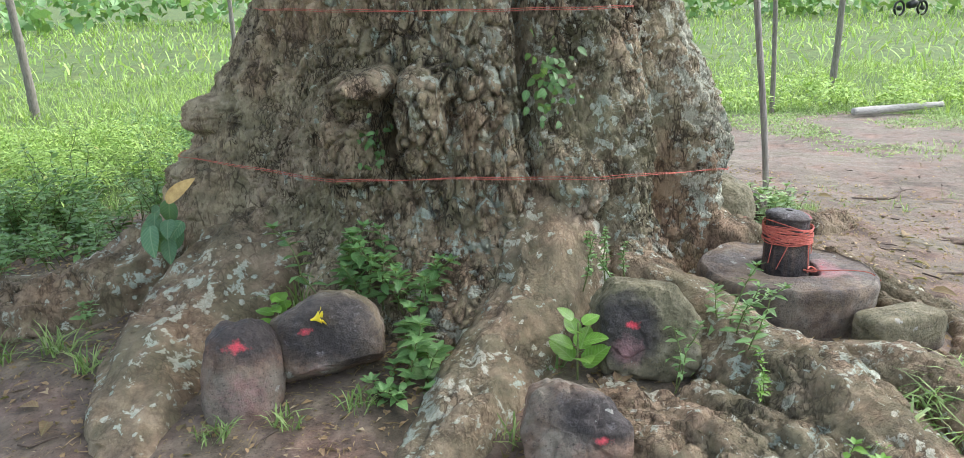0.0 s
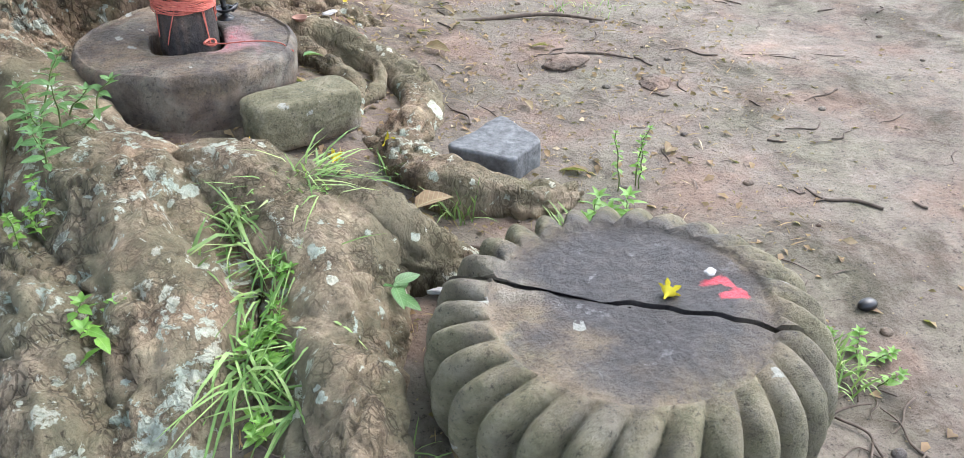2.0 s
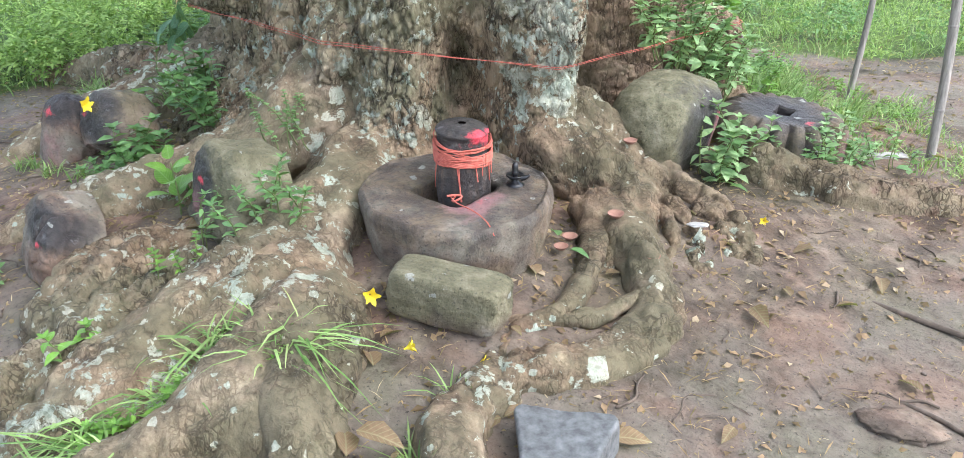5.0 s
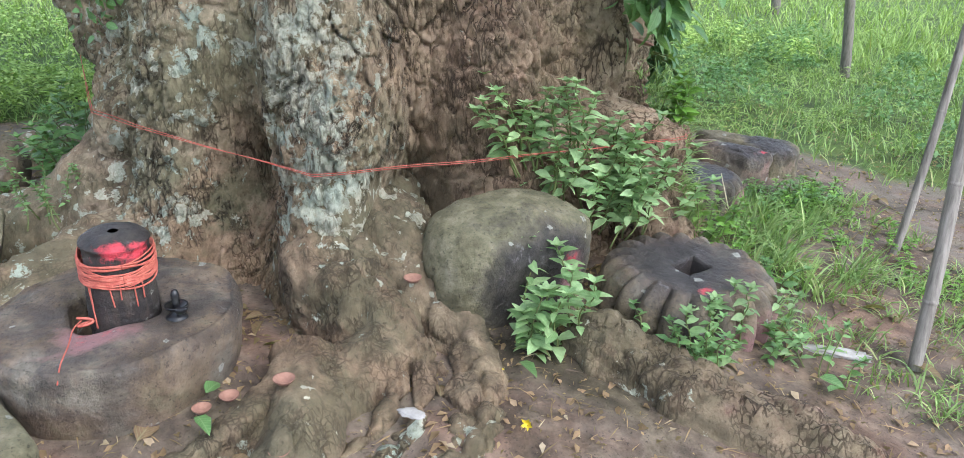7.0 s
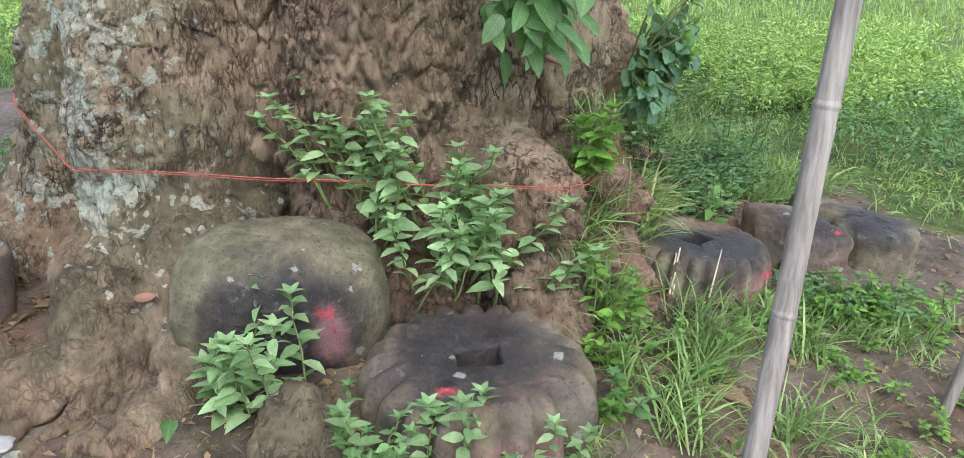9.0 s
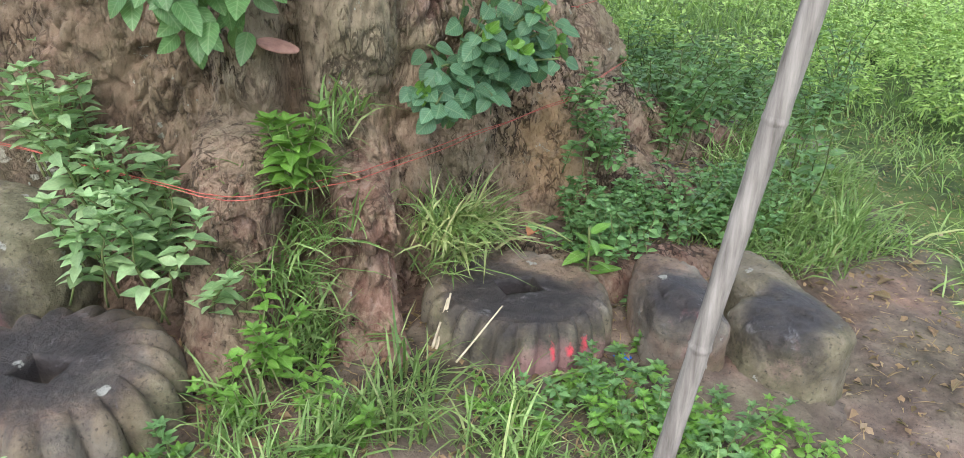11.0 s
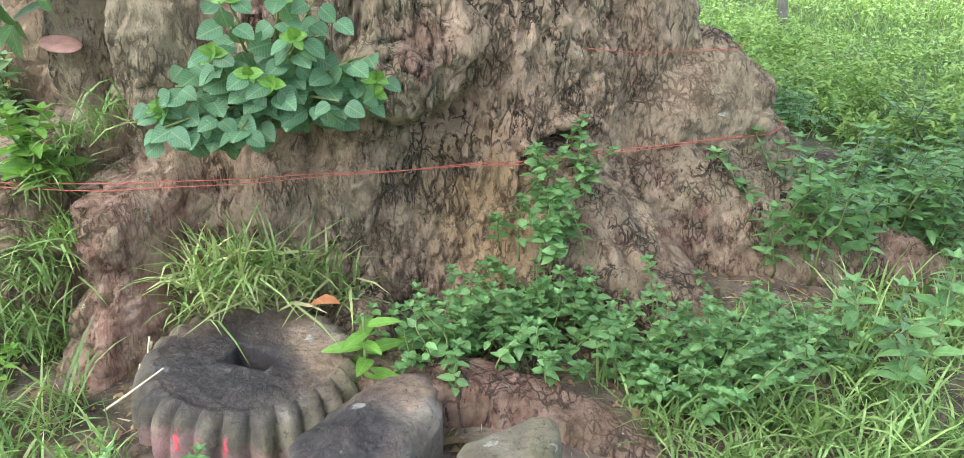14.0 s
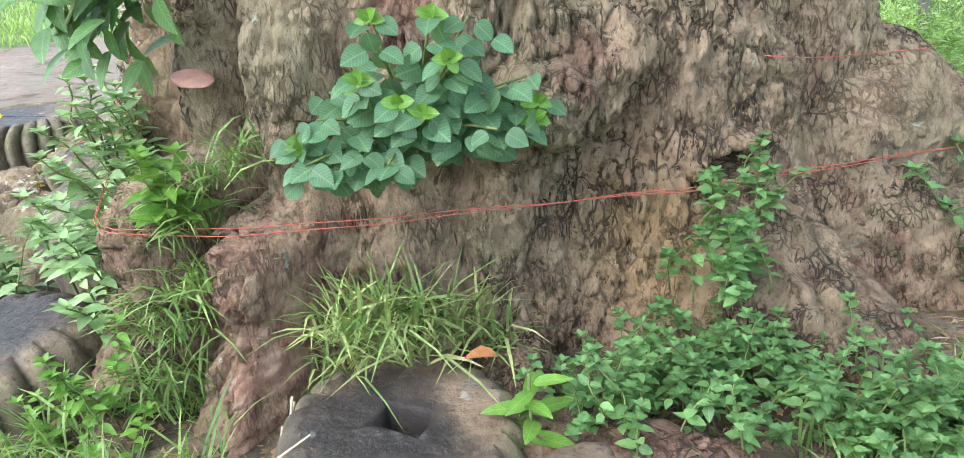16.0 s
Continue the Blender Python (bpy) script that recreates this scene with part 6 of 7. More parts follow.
for k in range(14):
    x, y = -1.5 + 1.1 * rng.rand(), 6.2 + 0.9 * rng.rand()
    build_herb("weed", "tall leafy green weed behind the tree", (x, y, float(ground_height(x, y))), 0.5, 6, 0.08, WEED, (0.1, 0.15), 0.6, 9, 0.5, 120 + k)
for k in range(24):
    x, y = -0.42 + 0.66 * rng.rand(), 6.78 + 0.5 * rng.rand()
    build_tuft("fresh green grass at the foot of the roots", (x, y, float(ground_height(x, y))), 34, 0.2 + 0.08 * rng.rand(), 0.9, GRASS, (0.1, 0.15), 0.006, 440 + k, 0.08)
for k in range(14):
    x, y = -0.35 + 0.5 * rng.rand(), 6.7 + 0.24 * rng.rand()
    build_herb("weed", "low spreading weed with rounded fresh green leaves", (x, y, 0.12 + 0.05 * rng.rand()), 0.2, 7, 0.045, WEED, (0.05, 0.15), 0.9, 6, 0.7, 140 + k)
for k, (dx, dy, tall) in enumerate([(0, 0, 0.19), (0.01, 0.008, 0.16), (-0.008, 0.01, 0.21), (0.016, -0.006, 0.13)]):
    stalk = thing("dry_stalk", "pale dry grass stalk standing among green grass", "grass", (1.38 + dx, 6.3 + dy, 0.14), "dry stalks")
    put("stalk", tube_mesh("stalk", [(0, 0, 0), (-0.022, 0.014, tall * 0.5), (-0.05 + 0.006 * k, 0.03, tall)], [0.0045, 0.0045, 0.003], 6, 12), STRAW, stalk)
stalk = thing("dry_stalk", "pale broken stalk leaning over the ribbed stone", "grass", (1.46, 6.42, 0.22), "dry stalks")
put("stalk", tube_mesh("stalk", [(0, 0, 0), (-0.06, 0.03, 0.05), (-0.14, 0.07, 0.12)], [0.003, 0.003, 0.002], 7, 12), STRAW, stalk)


# ---- field ----
def build_field(name, label, near, far, count, tall, width, seed, material, thin=1.0):
    rng = np.random.RandomState(seed)
    d = np.sqrt(near**2 + (far**2 - near**2) * rng.rand(count))
    a = rng.rand(count) * 2 * np.pi
    x, y = CX + d * np.cos(a), CY + d * np.sin(a)
    keep = turf_amount(x, y) * (0.55 + 0.9 * vnoise(np.stack([x, y, 0 * x], -1) * 0.8)) > 0.25 + 0.75 * rng.rand(count)
    x, y = x[keep], y[keep]
    n = len(x)
    lush = 0.5 + vnoise(np.stack([x, y, 0 * x + 5], -1) * 0.5)
    way = np.stack([0.3 * rng.randn(n), 0.3 * rng.randn(n), np.ones(n)], -1)
    me = blade_mesh(name, np.stack([x, y, ground_height(x, y) - 0.02], -1), way, tall * lush * (0.6 + 0.6 * rng.rand(n)), width * (0.6 + 0.8 * rng.rand(n)), 0.15 + 0.5 * rng.rand(n), seed)
    return tagged(put(name, me, material), label, "grass", kind="stuff")


def build_thin_turf(count, seed):
    """Short patchy grass on the trodden ground before the field."""
    rng = np.random.RandomState(seed)
    a, d = np.radians(rng.uniform(-5, 72, count)), 4.6 + 4.6 * np.sqrt(rng.rand(count))
    x, y = CX + d * np.cos(a), CY + d * np.sin(a)
    keep = vnoise(np.stack([x, y, 0 * x], -1) * 1.3 + 3) * (0.35 + 0.65 * smooth(4.8, 7.5, d)) > 0.2 + 0.25 * rng.rand(count)
    x, y = x[keep], y[keep]
    n = len(x)
    way = np.stack([0.6 * rng.randn(n), 0.6 * rng.randn(n), np.ones(n)], -1)
    me = blade_mesh("thin_turf", np.stack([x, y, ground_height(x, y) - 0.005], -1), way, 0.04 + 0.07 * rng.rand(n), 0.006 + 0.006 * rng.rand(n), 0.3 + 0.5 * rng.rand(n), seed)
    return tagged(put("thin_turf", me, GRASS), "short patchy dull green grass on the trodden ground", "grass", kind="stuff")


def build_cover(name, label, count, clumps, region, tall, leaf, seed, material, wide=0.55):
    """Broad-leaved weeds in clumps over a stretch of ground."""
    rng = np.random.RandomState(seed)
    (x0, x1), (y0, y1) = region
    cx, cy = x0 + (x1 - x0) * rng.rand(clumps), y0 + (y1 - y0) * rng.rand(clumps)
    inner = np.minimum.reduce([cx - x0, x1 - cx, cy - y0, y1 - cy])
    keep = (turf_amount(cx, cy) > 0.3 + 0.4 * rng.rand(clumps)) & (inner > 1.2 * rng.rand(clumps) ** 1.5)
    cx, cy = cx[keep], cy[keep]
    size = 0.5 + rng.rand(len(cx))
    k = rng.randint(0, len(cx), count)
    a, r = rng.rand(count) * 6.28, np.sqrt(rng.rand(count)) * 0.22 * size[k]
    x, y = cx[k] + r * np.cos(a), cy[k] + r * np.sin(a)
    top = tall * size[k] * (1 - (r / (0.24 * size[k])) ** 2 * 0.6)
    z = ground_height(x, y) + top * (0.15 + 0.85 * np.sqrt(rng.rand(count)))
    way = np.stack([np.cos(a) + 0.6 * rng.randn(count), np.sin(a) + 0.6 * rng.randn(count), 0.3 + 0.4 * rng.randn(count)], -1)
    up = np.stack([0.4 * rng.randn(count), 0.4 * rng.randn(count), np.ones(count)], -1)
    rows = np.hstack([np.stack([x, y, z], -1), way, up, (leaf * (0.6 + 0.7 * rng.rand(count)))[:, None]])
    return tagged(put(name, leaf_mesh(name, rows, wide, 0.15, 0.3, small=True), material), label, "weeds", kind="stuff")


build_field("meadow_grass", "fresh green grass and weeds round the trodden ground", 2.3, 8.5, 82000, 0.19, 0.0075, 1, GRASS)
build_field("meadow_grass", "lush bright green grass of the field", 6.0, 16, 80000, 0.32, 0.012, 2, FIELD)
build_field("meadow_grass", "tall bright green grass far across the field", 15, 45, 46000, 0.42, 0.04, 3, FIELD)
build_cover("weed_cover", "dense bright green weeds beside the tree", 26000, 220, ((-6.5, -1.8), (6.4, 11.0)), 0.4, 0.06, 11, FIELD, 0.3)
build_cover("weed_cover", "low green weeds at the edge of the field", 14000, 300, ((-3.5, 4.5), (7.2, 13.0)), 0.16, 0.05, 12, FIELD, 0.16)
build_cover("weed_cover", "darker green weeds in patches at the edge of the field", 9000, 60, ((-3.5, 4.5), (7.4, 12.0)), 0.3, 0.045, 16, WEED)
build_cover("weed_cover", "green weeds across the field", 12000, 260, ((-9.0, -3.0), (-2.0, 9.0)), 0.3, 0.06, 13, FIELD)
build_cover("weed_cover", "green weeds along the far edge of the sand", 8000, 150, ((2.5, 11.0), (9.0, 15.5)), 0.3, 0.07, 14, FIELD)
build_cover("weed_cover", "dark green weeds close behind the roots", 14000, 120, ((-4.6, -1.0), (2.4, 6.0)), 0.4, 0.06, 15, FIELD, 0.35)
build_field("meadow_grass", "sparse short grass on the trodden ground", 4.5, 11, 16000, 0.07, 0.006, 5, GRASS)


build_thin_turf(44000, 18)


# ---- far things ----
def build_post(base, tall, radius, lean, label):
    ob = thing("fence_post", label, "post", base, "posts in the field")
    s = np.linspace(0, 1, 8)
    line = np.stack([lean[0] * s * tall + 0.01 * np.sin(s * 6), lean[1] * s * tall, s * tall - 0.1], -1)
    put("shaft", tube_mesh("shaft", line, np.linspace(radius, radius * 0.75, 8), 9, 40, radius * 0.15, 9), BARKPOST, ob)
    return ob


BARKPOST = plain_material("grey_post", (0.1, 0.09, 0.075), (0.26, 0.24, 0.2), 0.85, 20, 0.4, (3, 3, 0.6))
for x, y, tall, r, lx, ly in [(-5.3, 13.9, 2.6, 0.07, -0.06, 0.0), (5.2, 11.6, 3.0, 0.035, -0.03, 0.0), (6.9, 13.2, 3.0, 0.055, 0.06, 0.02), (-1.3, 10.6, 2.0, 0.05, -0.03, -0.1),
                          (-4.9, 2.2, 2.2, 0.05, 0.1, -0.06), (-1.7, 13.5, 2.4, 0.05, 0.05, 0.0), (-3.4, 20.5, 2.6, 0.06, 0.0, 0.0)]:
    build_post((x, y, float(ground_height(x, y))), tall, r, (lx, ly), "slender grey wooden post standing at the field")
log = thing("log", "grey fallen log lying at the edge of the grass", "log", (5.9, 10.75, 0.08))
put("log_body", tube_mesh("log_body", [(0, 0, 0), (0.6, 0.1, 0.01), (1.35, 0.2, 0.03)], [0.055, 0.05, 0.04], 14, 50, 0.01, 6), plain_material("bleached_wood", (0.25, 0.235, 0.21), (0.5, 0.48, 0.44), 0.85, 20, 0.4, (0.6, 3, 3)), log)


def build_motorcycle(at, turn):
    ob = thing("motorcycle", "dark motorcycle parked far off beyond the field", "motorcycle", at)
    ob.rotation_euler = (0, 0, turn)
    for x in (-0.65, 0.65):
        t = np.linspace(0, 2 * np.pi, 33)
        wheel = put("wheel", tube_mesh("wheel", np.stack([x + 0.27 * np.cos(t), 0 * t, 0.3 + 0.27 * np.sin(t)], -1), np.full(33, 0.05), 8, 66), BLACK, ob)
        put("hub", tube_mesh("hub", [(x, -0.06, 0.3), (x, 0.06, 0.3)], [0.1, 0.1], 10, 4), BLACK, wheel)
    put("fuel_tank", tube_mesh("fuel_tank", [(-0.05, 0, 0.78), (0.15, 0, 0.84), (0.4, 0, 0.8)], [0.1, 0.16, 0.08], 12, 12), BLACK, ob)
    put("seat", tube_mesh("seat", [(-0.75, 0, 0.82), (-0.4, 0, 0.78), (0.0, 0, 0.78)], [0.08, 0.1, 0.1], 10, 12), BLACK, ob)
    put("engine", tube_mesh("engine", [(-0.15, 0, 0.4), (0.1, 0, 0.45), (0.3, 0, 0.5)], [0.14, 0.18, 0.12], 10, 10), BLACK, ob)
    put("fork", tube_mesh("fork", [(0.65, 0, 0.3), (0.5, 0, 0.8), (0.42, 0, 1.02)], [0.04, 0.04, 0.04], 8, 10), BLACK, ob)
    put("handlebar", tube_mesh("handlebar", [(0.35, -0.35, 1.02), (0.45, 0, 1.05), (0.35, 0.35, 1.02)], [0.02, 0.02, 0.02], 6, 14), BLACK, ob)


for x, y in ((21.4, 34.0), (25.2, 34.6)):
    build_motorcycle((x, y, float(ground_height(x, y)) + 0.02), 0.3)


def build_bushes(seed, count):
    """A far row of bushes and low trees."""
    rng = np.random.RandomState(seed)
    rows = []
    for k in range(count):
        a = 2 * np.pi * (k + rng.rand()) / count
        d = 36 + 9 * rng.rand()
        x, y = CX + d * math.cos(a), CY + d * math.sin(a)
        tall, wide = 1.6 + 2.2 * rng.rand(), 1.5 + 1.8 * rng.rand()
        n = 150
        p = rng.randn(n, 3)
        p /= np.linalg.norm(p, axis=1)[:, None]
        p *= (0.55 + 0.5 * rng.rand(n))[:, None]
        c = np.stack([x + p[:, 0] * wide, y + p[:, 1] * wide, float(ground_height(x, y)) + tall * (0.5 + 0.5 * p[:, 2])], -1)
        rows.append(np.hstack([c, rng.randn(n, 3), rng.randn(n, 3) + [0, 0, 1.0], (0.35 + 0.3 * rng.rand(n))[:, None]]))
    me = leaf_mesh("hedge", np.vstack(rows), 0.7, 0.1, 0.2, small=True)
    return tagged(put("hedge", me, WEED), "row of green bushes far behind the field", "bushes", kind="stuff")


build_bushes(4, 120)


# ---- litter and offerings ----
rng = np.random.RandomState(99)
DRY = leaf_material("fallen_leaves", (0.1, 0.06, 0.035), (0.34, 0.22, 0.13), 0.8, (0.5, 0.4, 0.28), 0.2)
TWIG = plain_material("twig", (0.05, 0.038, 0.028), (0.16, 0.12, 0.09), 0.9, 30, 0.2)
YELLOW = plain_material("yellow_petal", (0.75, 0.55, 0.02), (0.9, 0.75, 0.04), 0.6, 40, 0)
WHITE = plain_material("white_scrap", (0.2, 0.19, 0.175), (0.5, 0.48, 0.455), 0.8, 20, 0.1)
CLAY = plain_material("fired_clay", (0.22, 0.11, 0.08), (0.36, 0.2, 0.145), 0.85, 40, 0.2)
BLUE = plain_material("blue_wrapper", (0.02, 0.1, 0.5), (0.06, 0.25, 0.8), 0.4, 20, 0)


def build_fallen_leaf(at, size, turn, tilt=0.2, label="dry brown fallen leaf on the ground", material=None):
    way = [math.cos(turn), math.sin(turn), tilt]
    me = leaf_mesh("fallen_leaf", [[0, 0, 0.008, *way, 0.3 * math.sin(turn * 3), 0.3 * math.cos(turn * 5), 1, size]], 0.55, 0.25, 0.35)
    ob = put("fallen_leaf", me, material or DRY)
    ob.location = at
    return tagged(ob, label, "leaf", "fallen leaves")


def build_twig(at, length, turn, thick=0.004, label="thin dark twig on the ground"):
    ob = thing("twig", label, "twig", at, "twigs")
    w = np.array([math.cos(turn), math.sin(turn), 0])
    n = np.array([-w[1], w[0], 0])
    k = 0.12 * length
    line = [w * -0.5 * length, w * -0.15 * length + n * k * rng.randn(), w * 0.2 * length + n * k * rng.randn(), w * 0.5 * length]
    put("stick", tube_mesh("stick", np.array(line) + [0, 0, thick * 0.9], [thick, thick, thick * 0.8, thick * 0.5], 6, 14), TWIG, ob)
    if length > 0.18:
        put("side_shoot", tube_mesh("side_shoot", np.array([line[2], line[2] + w * 0.1 * length + n * 0.14 * length]) + [0, 0, thick], [thick * 0.6, thick * 0.3], 5, 6), TWIG, ob)
    return ob


def on_ground(x, y, lift=0.0):
    return (x, y, float(ground_height(x, y)) + lift)


for k in range(90):
    a, d = rng.uniform(-2.6, 1.9), rng.uniform(1.75, 3.3)
    x, y = CX + d * math.cos(a), CY + d * math.sin(a)
    build_fallen_leaf(on_ground(x, y, 0.004), 0.05 + 0.07 * rng.rand(), rng.rand() * 6.28)
for k in range(80):
    x, y = (rng.uniform(2.3, 5.5), rng.uniform(1.2, 7.5)) if k < 55 else (rng.uniform(-1.5, 2.2), rng.uniform(1.9, 3.4))
    build_twig(on_ground(x, y), 0.06 + 0.22 * rng.rand() ** 2, rng.rand() * 6.28, 0.002 + 0.003 * rng.rand())
for x, y, length, turn, thick in [(3.17, 4.47, 0.85, -0.3, 0.012), (4.52, 5.78, 0.55, -0.72, 0.02), (3.3, 4.0, 0.45, -0.4, 0.008), (3.9, 6.6, 0.8, 0.2, 0.012), (3.0, 2.45, 0.22, 1.2, 0.006), (2.25, 2.72, 0.35, -0.9, 0.009), (2.12, 2.8, 0.28, -0.8, 0.008), (3.55, 2.6, 0.25, 2.2, 0.006)]:
    build_twig(on_ground(x, y), length, turn, thick, "long dark branch lying on the sand")
for k in range(60):
    x, y = rng.uniform(2.2, 5.0), rng.uniform(1.2, 6.5)
    v, q = boulder_points((0.012, 0.01, 0.007), 2.4, 0.15, k * 1.3, 8, 12)
    me = raw_mesh("pebble", v * (0.5 + 1.2 * rng.rand()), q, flip=True)
    stone_layers(me, 0.1, 0.4 * rng.rand(), 0, 0, 0.2)
    ob = put("pebble", me, STONE)
    ob.location = on_ground(x, y, 0.003)
    tagged(ob, "small grey-brown pebble on the sand", "pebble", "pebbles")
build_fallen_leaf(on_ground(3.16, 3.07, 0.005), 0.1, 0.6, 0.05, "round pale dry leaf on the sand")
build_fallen_leaf((2.16, 2.85, 0.12), 0.14, 0.3, 0.2, "large pale dry leaf between roots")
build_fallen_leaf((2.2, 2.78, 0.1), 0.12, 2.4, 0.2, "large pale dry leaf between roots")
build_fallen_leaf((0.72, 3.2, 0.17), 0.13, 0.8, 0.3, "large curled brown leaf under a seedling")
build_fallen_leaf((1.97, 1.95, 0.05), 0.12, 0.8, 0.3, "large brown leaf beside the broken stone")
build_fallen_leaf((0.86, 6.4, 0.36), 0.09, 0.2, 0.6, "orange-brown dry leaf among weeds", plain_material("orange_leaf", (0.35, 0.13, 0.05), (0.55, 0.24, 0.1), 0.7, 30, 0.1))
build_fallen_leaf((-1.6, 3.72, 0.06), 0.15, 0.3, 0.3, "large tan dry leaf on the soil")
black = put("black_fruit", raw_mesh("black_fruit", *boulder_points((0.03, 0.02, 0.017), 2.1, 0.03, 4, 16, 24), flip=True), BLACK)
black.location = on_ground(3.215, 2.116, 0.012)
tagged(black, "shiny black oval fruit on the sand", "fruit")


def build_flower(at, size, turn, label="fallen yellow trumpet flower"):
    """A limp tubular flower with splayed petals."""
    ob = thing("yellow_flower", label, "flower", at, "yellow flowers")
    ob.rotation_euler = (1.35, 0.0, turn)
    prof = [(0.004, -0.5), (0.006, -0.3), (0.012, -0.1), (0.02, 0.05), (0.03, 0.2)]
    put("tube", lathe("tube", [(r * size / 0.06, z * size) for r, z in prof], 14), YELLOW, ob)
    for k in range(5):
        a = k * 1.2566
        put("petal", leaf_mesh("petal", [[0.02 * math.cos(a) * size / 0.06, 0.02 * math.sin(a) * size / 0.06, 0.18 * size, math.cos(a) * 0.7, math.sin(a) * 0.7, 0.8, -math.cos(a), -math.sin(a), 0.7, size * 0.6]], 0.7, 0.1, 0.3), YELLOW, ob)
    return ob


for x, y, z, size, turn in [(2.518, 2.061, 0.28, 0.036, 2.2), (2.4, 4.77, 0.14, 0.024, 0.5), (2.14, 4.81, 0.17, 0.028, 1.5), (1.33, 3.66, 0.2, 0.045, 0.2), (1.74, 3.28, 0.2, 0.04, 1.0), (2.2, 3.3, 0.12, 0.04, 2.0), (2.0, 3.2, 0.15, 0.035, 2.6), (-0.34, 3.365, 0.44, 0.05, 1.7)]:
    build_flower((x, y, z), size, turn)


def build_scrap(name, label, at, size, turn, material, thick=0.003):
    v, q = boulder_points((size[0], size[1], thick), 3.5, 0.45, turn, 14, 40)
    v[:, 2] += 0.1 * size[0] * fbm(v / size[0] * 1.5 + turn, 2)
    ob = put(name, raw_mesh(name, v, q, flip=True), material)
    ob.matrix_world = pose(*at, 0, 0, math.degrees(turn))
    return tagged(ob, label, "scrap")


build_scrap("paper_scrap", "crumpled white paper scrap on the roots", (2.268, 4.472, 0.19), (0.036, 0.022), 0.5, WHITE)
build_scrap("cloth_strip", "dirty white strip of cloth lying on the soil", (2.45, 5.92, 0.105), (0.14, 0.028), 0.7, WHITE, 0.008)
build_scrap("paper_scrap", "white scrap lying in the hole of the ribbed stone", (1.13, 6.46, 0.235), (0.045, 0.03), 0.2, WHITE)
build_scrap("paper_scrap", "white scrap lying in the hole of the ribbed stone", (2.06, 5.62, 0.235), (0.045, 0.03), 1.2, WHITE)
build_scrap("paper_scrap", "small white scrap on the soot-black stone", (2.652, 2.093, 0.283), (0.014, 0.011), 0.5, WHITE)
build_scrap("paper_scrap", "rolled white paper between root and stone", (2.14, 2.5, 0.08), (0.05, 0.009), 2.9, WHITE, 0.008)
build_scrap("blue_wrapper", "bright blue plastic wrapper on the soil", (1.86, 1.77, 0.035), (0.025, 0.014), 0.6, BLUE)
build_scrap("blue_wrapper", "blue plastic wrapper between the stones", (1.12, 6.78, 0.15), (0.025, 0.014), 1.6, BLUE)
for x, y, z, r in ((1.82, 4.68, 0.365, 0.03), (2.0, 3.96, 0.195, 0.0271), (1.98, 4.04, 0.2, 0.0287), (2.09, 4.17, 0.275, 0.0312), (2.3, 4.09, 0.2, 0.0279), (2.2, 3.75, 0.1, 0.03)):
    cup = thing("clay_lamp", "small shallow red clay lamp lying by the roots", "lamp", (x, y, z), "clay lamps")
    put("bowl", lathe("bowl", [(0.001, 0), (r * 0.6, 0.001), (r * 0.95, r * 0.4), (r, r * 0.55), (r * 0.9, r * 0.5), (r * 0.5, r * 0.15), (0.001, r * 0.1)], 24), CLAY, cup)
# bracket fungus on the bark
v, q = boulder_points((0.045, 0.055, 0.009), 2.2, 0.1, 5, 20, 40)
fungus = put("bracket_fungus", raw_mesh("bracket_fungus", v, q, flip=True), plain_material("fungus", (0.2, 0.105, 0.08), (0.4, 0.23, 0.18), 0.7, 25, 0.2))
fungus.matrix_world = pose(1.42, 5.88, 1.0, -14, 10, 40)
tagged(fungus, "reddish bracket fungus growing on the bark", "fungus")


def build_litter(count, seed):
    """Crumbs of leaf, straw and bark strewn round the roots."""
    rng = np.random.RandomState(seed)
    a, d = rng.uniform(-3.14, 3.14, count), 1.4 + 2.6 * rng.rand(count) ** 1.4
    x, y = CX + d * np.cos(a), CY + d * np.sin(a)
    z = ground_height(x, y) + 0.006
    b = rng.rand(count) * 6.28
    rows = np.stack([x, y, z, np.cos(b), np.sin(b), 0.15 * rng.randn(count), 0.3 * rng.randn(count), 0.3 * rng.randn(count), np.ones(count), 0.012 + 0.04 * rng.rand(count) ** 2], -1)
    half = count // 2
    tagged(put("leaf_litter", leaf_mesh("leaf_litter", rows[:half], 0.5, 0.2, 0.4, small=True), DRY), "crumbled dry leaves strewn round the roots", "litter", kind="stuff")
    rows[half:, 9] *= 2.0
    tagged(put("straw_litter", leaf_mesh("straw_litter", rows[half:], 0.06, 0.2, 0.2, small=True), DRY), "bits of dry straw strewn round the roots", "litter", kind="stuff")


build_litter(34000, 3)


# low banks of earth and dead grass on the sand
def build_bank(at, size, turn, seed):
    v, q = boulder_points(size, 2.2, 0.35, seed, 30, 80)
    v[:, 2] = np.abs(v[:, 2]) * (v[:, 2] > 0) - 0.03 * (v[:, 2] <= 0)
    me = raw_mesh("earth_bank", v, q, flip=True)
    give(me, "earth", 0.75 + 0.2 * fbm(v * 4, 2))
    give(me, "turf", 0.25 + 0.3 * fbm(v * 3 + 5, 2))
    ob = put("earth_bank", me, SOIL)
    ob.matrix_world = pose(*at, 0, 0, turn)
    return tagged(ob, "low bank of dark earth with dead grass on the sand", "earth", "earth banks")


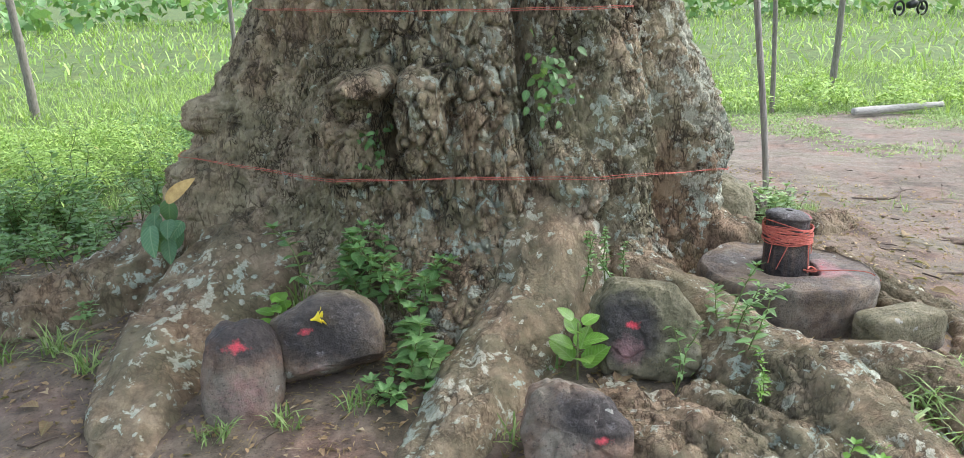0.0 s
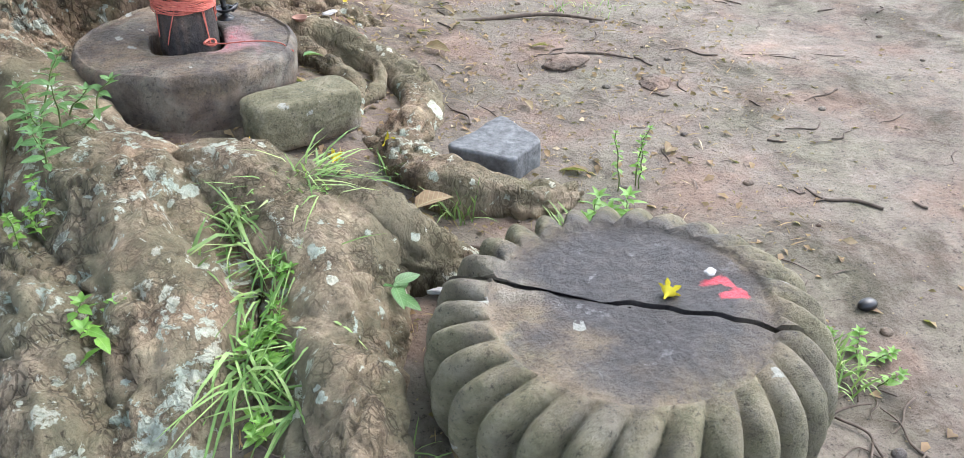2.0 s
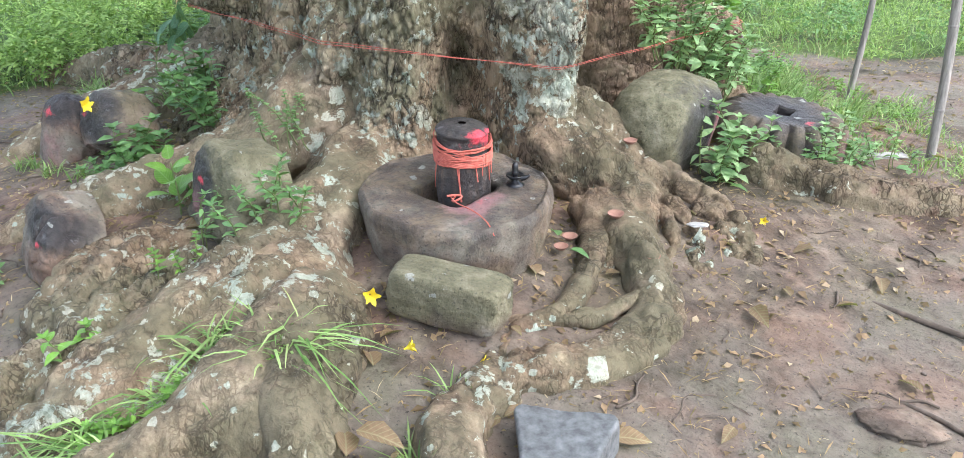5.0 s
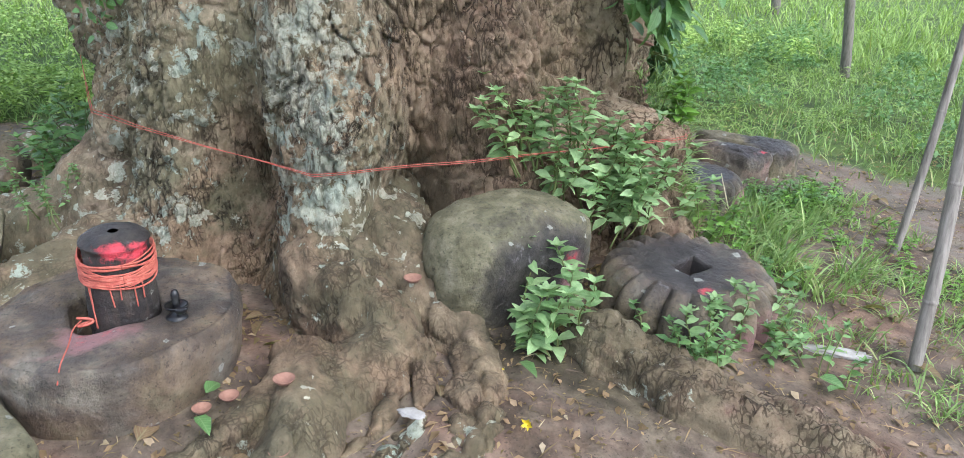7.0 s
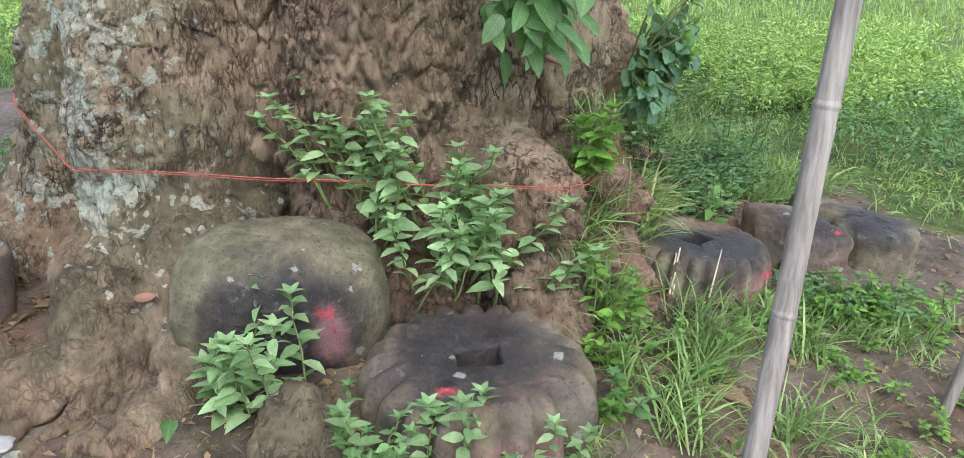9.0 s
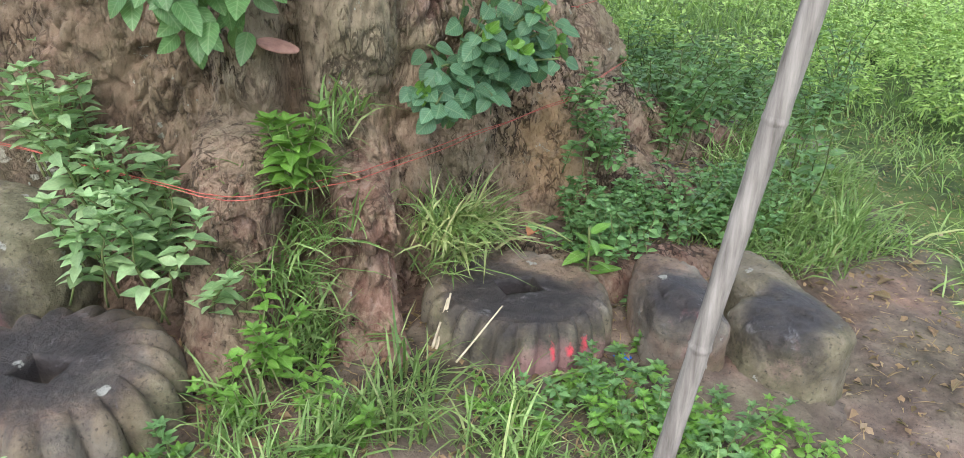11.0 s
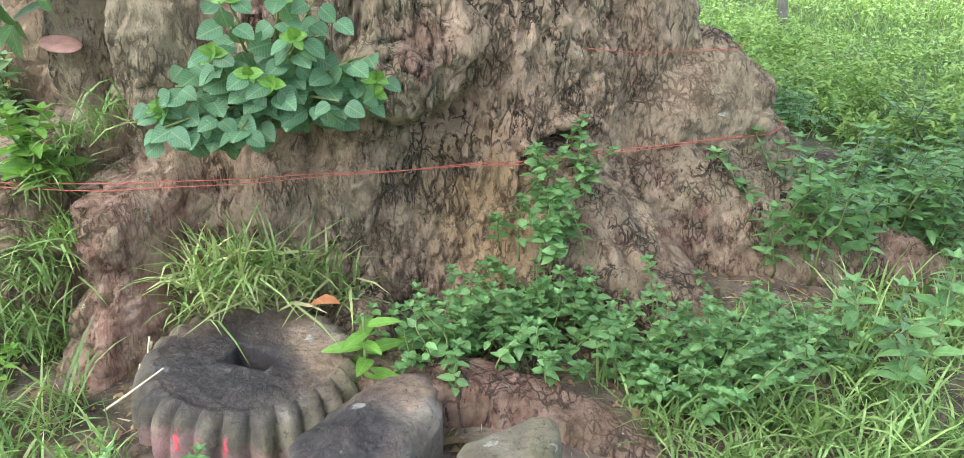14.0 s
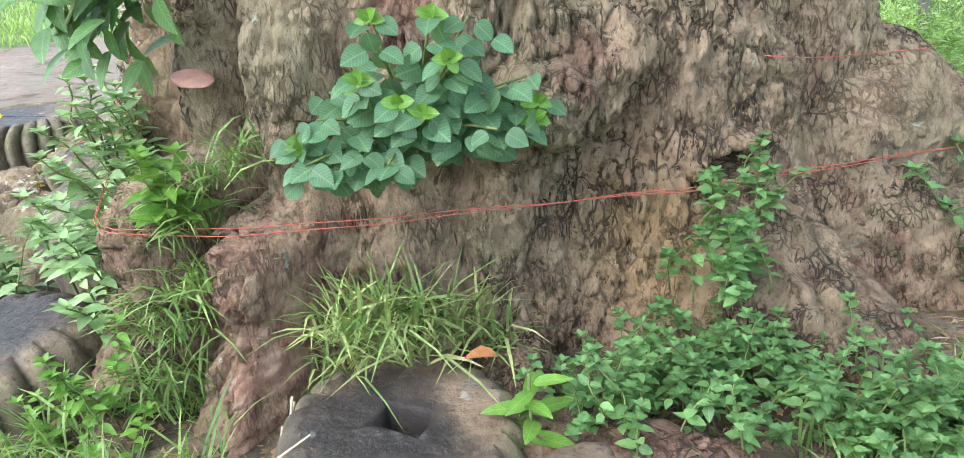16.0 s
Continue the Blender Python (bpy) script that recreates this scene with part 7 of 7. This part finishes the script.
build_bank((1.08, 7.0, 0.05), (0.3, 0.36, 0.11), 30, 14.0)
build_bank((3.93, 5.06, 0.0), (0.56, 0.1, 0.05), -17, 2.0)
build_bank((3.2, 3.98, 0.0), (0.12, 0.08, 0.025), 20, 5.0)
build_bank((3.46, 3.65, 0.0), (0.08, 0.06, 0.02), 60, 8.0)
build_bank((5.0, 4.6, 0.0), (0.35, 0.14, 0.03), -30, 11.0)
rng = np.random.RandomState(15)
for k in range(26):
    x, y = (3.5 + 1.0 * rng.rand(), 5.2 - 0.25 * rng.rand()) if k < 12 else (3.2 + 3.5 * rng.rand(), 4.4 + 3.6 * rng.rand())
    build_tuft("sparse dull green grass on the sand", on_ground(x, y), 22, 0.09, 1.2, GRASS, (0, 0), 0.005, 800 + k, 0.12)


def build_debris(count, seed):
    """Crumbs, straws and bits of bark on the open sand."""
    rng = np.random.RandomState(seed)
    x, y = 2.2 + 4.5 * rng.rand(count) ** 1.2, 0.9 + 7.0 * rng.rand(count)
    b = rng.rand(count) * 6.28
    size = 0.008 + 0.05 * rng.rand(count) ** 4
    rows = np.stack([x, y, ground_height(x, y) + 0.004, np.cos(b), np.sin(b), 0.1 * rng.randn(count), 0.3 * rng.randn(count), 0.3 * rng.randn(count), np.ones(count), size], -1)
    tagged(put("sand_litter", leaf_mesh("sand_litter", rows[::2], 0.55, 0.2, 0.4, small=True), DRY), "dry crumbs of leaf and bark strewn on the sand", "litter", kind="stuff")
    rows[:, 9] *= 2.2
    tagged(put("sand_straw", leaf_mesh("sand_straw", rows[1::2], 0.07, 0.2, 0.2, small=True), TWIG), "dark straws and thin twigs strewn on the sand", "litter", kind="stuff")


build_debris(5000, 8)
for x, y, turn in ((2.6, 5.72, 0.4), (2.67, 5.68, 1.6), (2.05, 3.94, 0.2), (1.97, 3.98, 2.4), (2.2, 4.86, 0.2), (2.12, 4.9, 2.2)):
    build_fallen_leaf((x, y, float(ground_height(x, y)) + (0.03 if x > 2.5 else 0.05)), 0.08, turn, 0.1, "green fallen leaf lying on the soil", WEED)
rng = np.random.RandomState(53)
for k in range(26):
    a = rng.uniform(-0.9, 1.2)
    r = 0.5 + 0.16 * rng.rand()
    build_twig(on_ground(2.43 + r * math.cos(a), 2.07 + r * math.sin(a), 0.004), 0.06 + 0.16 * rng.rand(), rng.rand() * 6.28, 0.0018 + 0.002 * rng.rand())
for k in range(40):
    build_twig(on_ground(rng.uniform(2.6, 4.6), rng.uniform(1.6, 5.2)), 0.05 + 0.2 * rng.rand() ** 2, rng.rand() * 6.28, 0.0018 + 0.003 * rng.rand())
for k in range(16):
    x, y = 1.26 + 0.26 * rng.rand(), 6.72 + 0.66 * rng.rand()
    build_herb("weed", "low creeping green weed before the slabs", on_ground(x, y, 0.03), 0.1 + 0.05 * rng.rand(), 5, 0.04, BRIGHT if k % 2 else WEED, (0.15, 0.05), 1.0, 5, 0.5, 950 + k)
for k in range(14):
    x, y = 1.28 + 0.3 * rng.rand(), 6.72 + 0.7 * rng.rand()
    build_tuft("short green grass tuft before the slabs", on_ground(x, y, 0.02), 26, 0.13, 1.0, GRASS, (0.1, 0.1), 0.006, 980 + k, 0.06)
for k in range(22):
    a, r = rng.uniform(0, 6.28), 0.45 + 0.12 * rng.rand()
    build_fallen_leaf(on_ground(1.68 + r * math.cos(a), 3.75 + r * math.sin(a), 0.01), 0.05 + 0.05 * rng.rand(), rng.rand() * 6.28, 0.15)
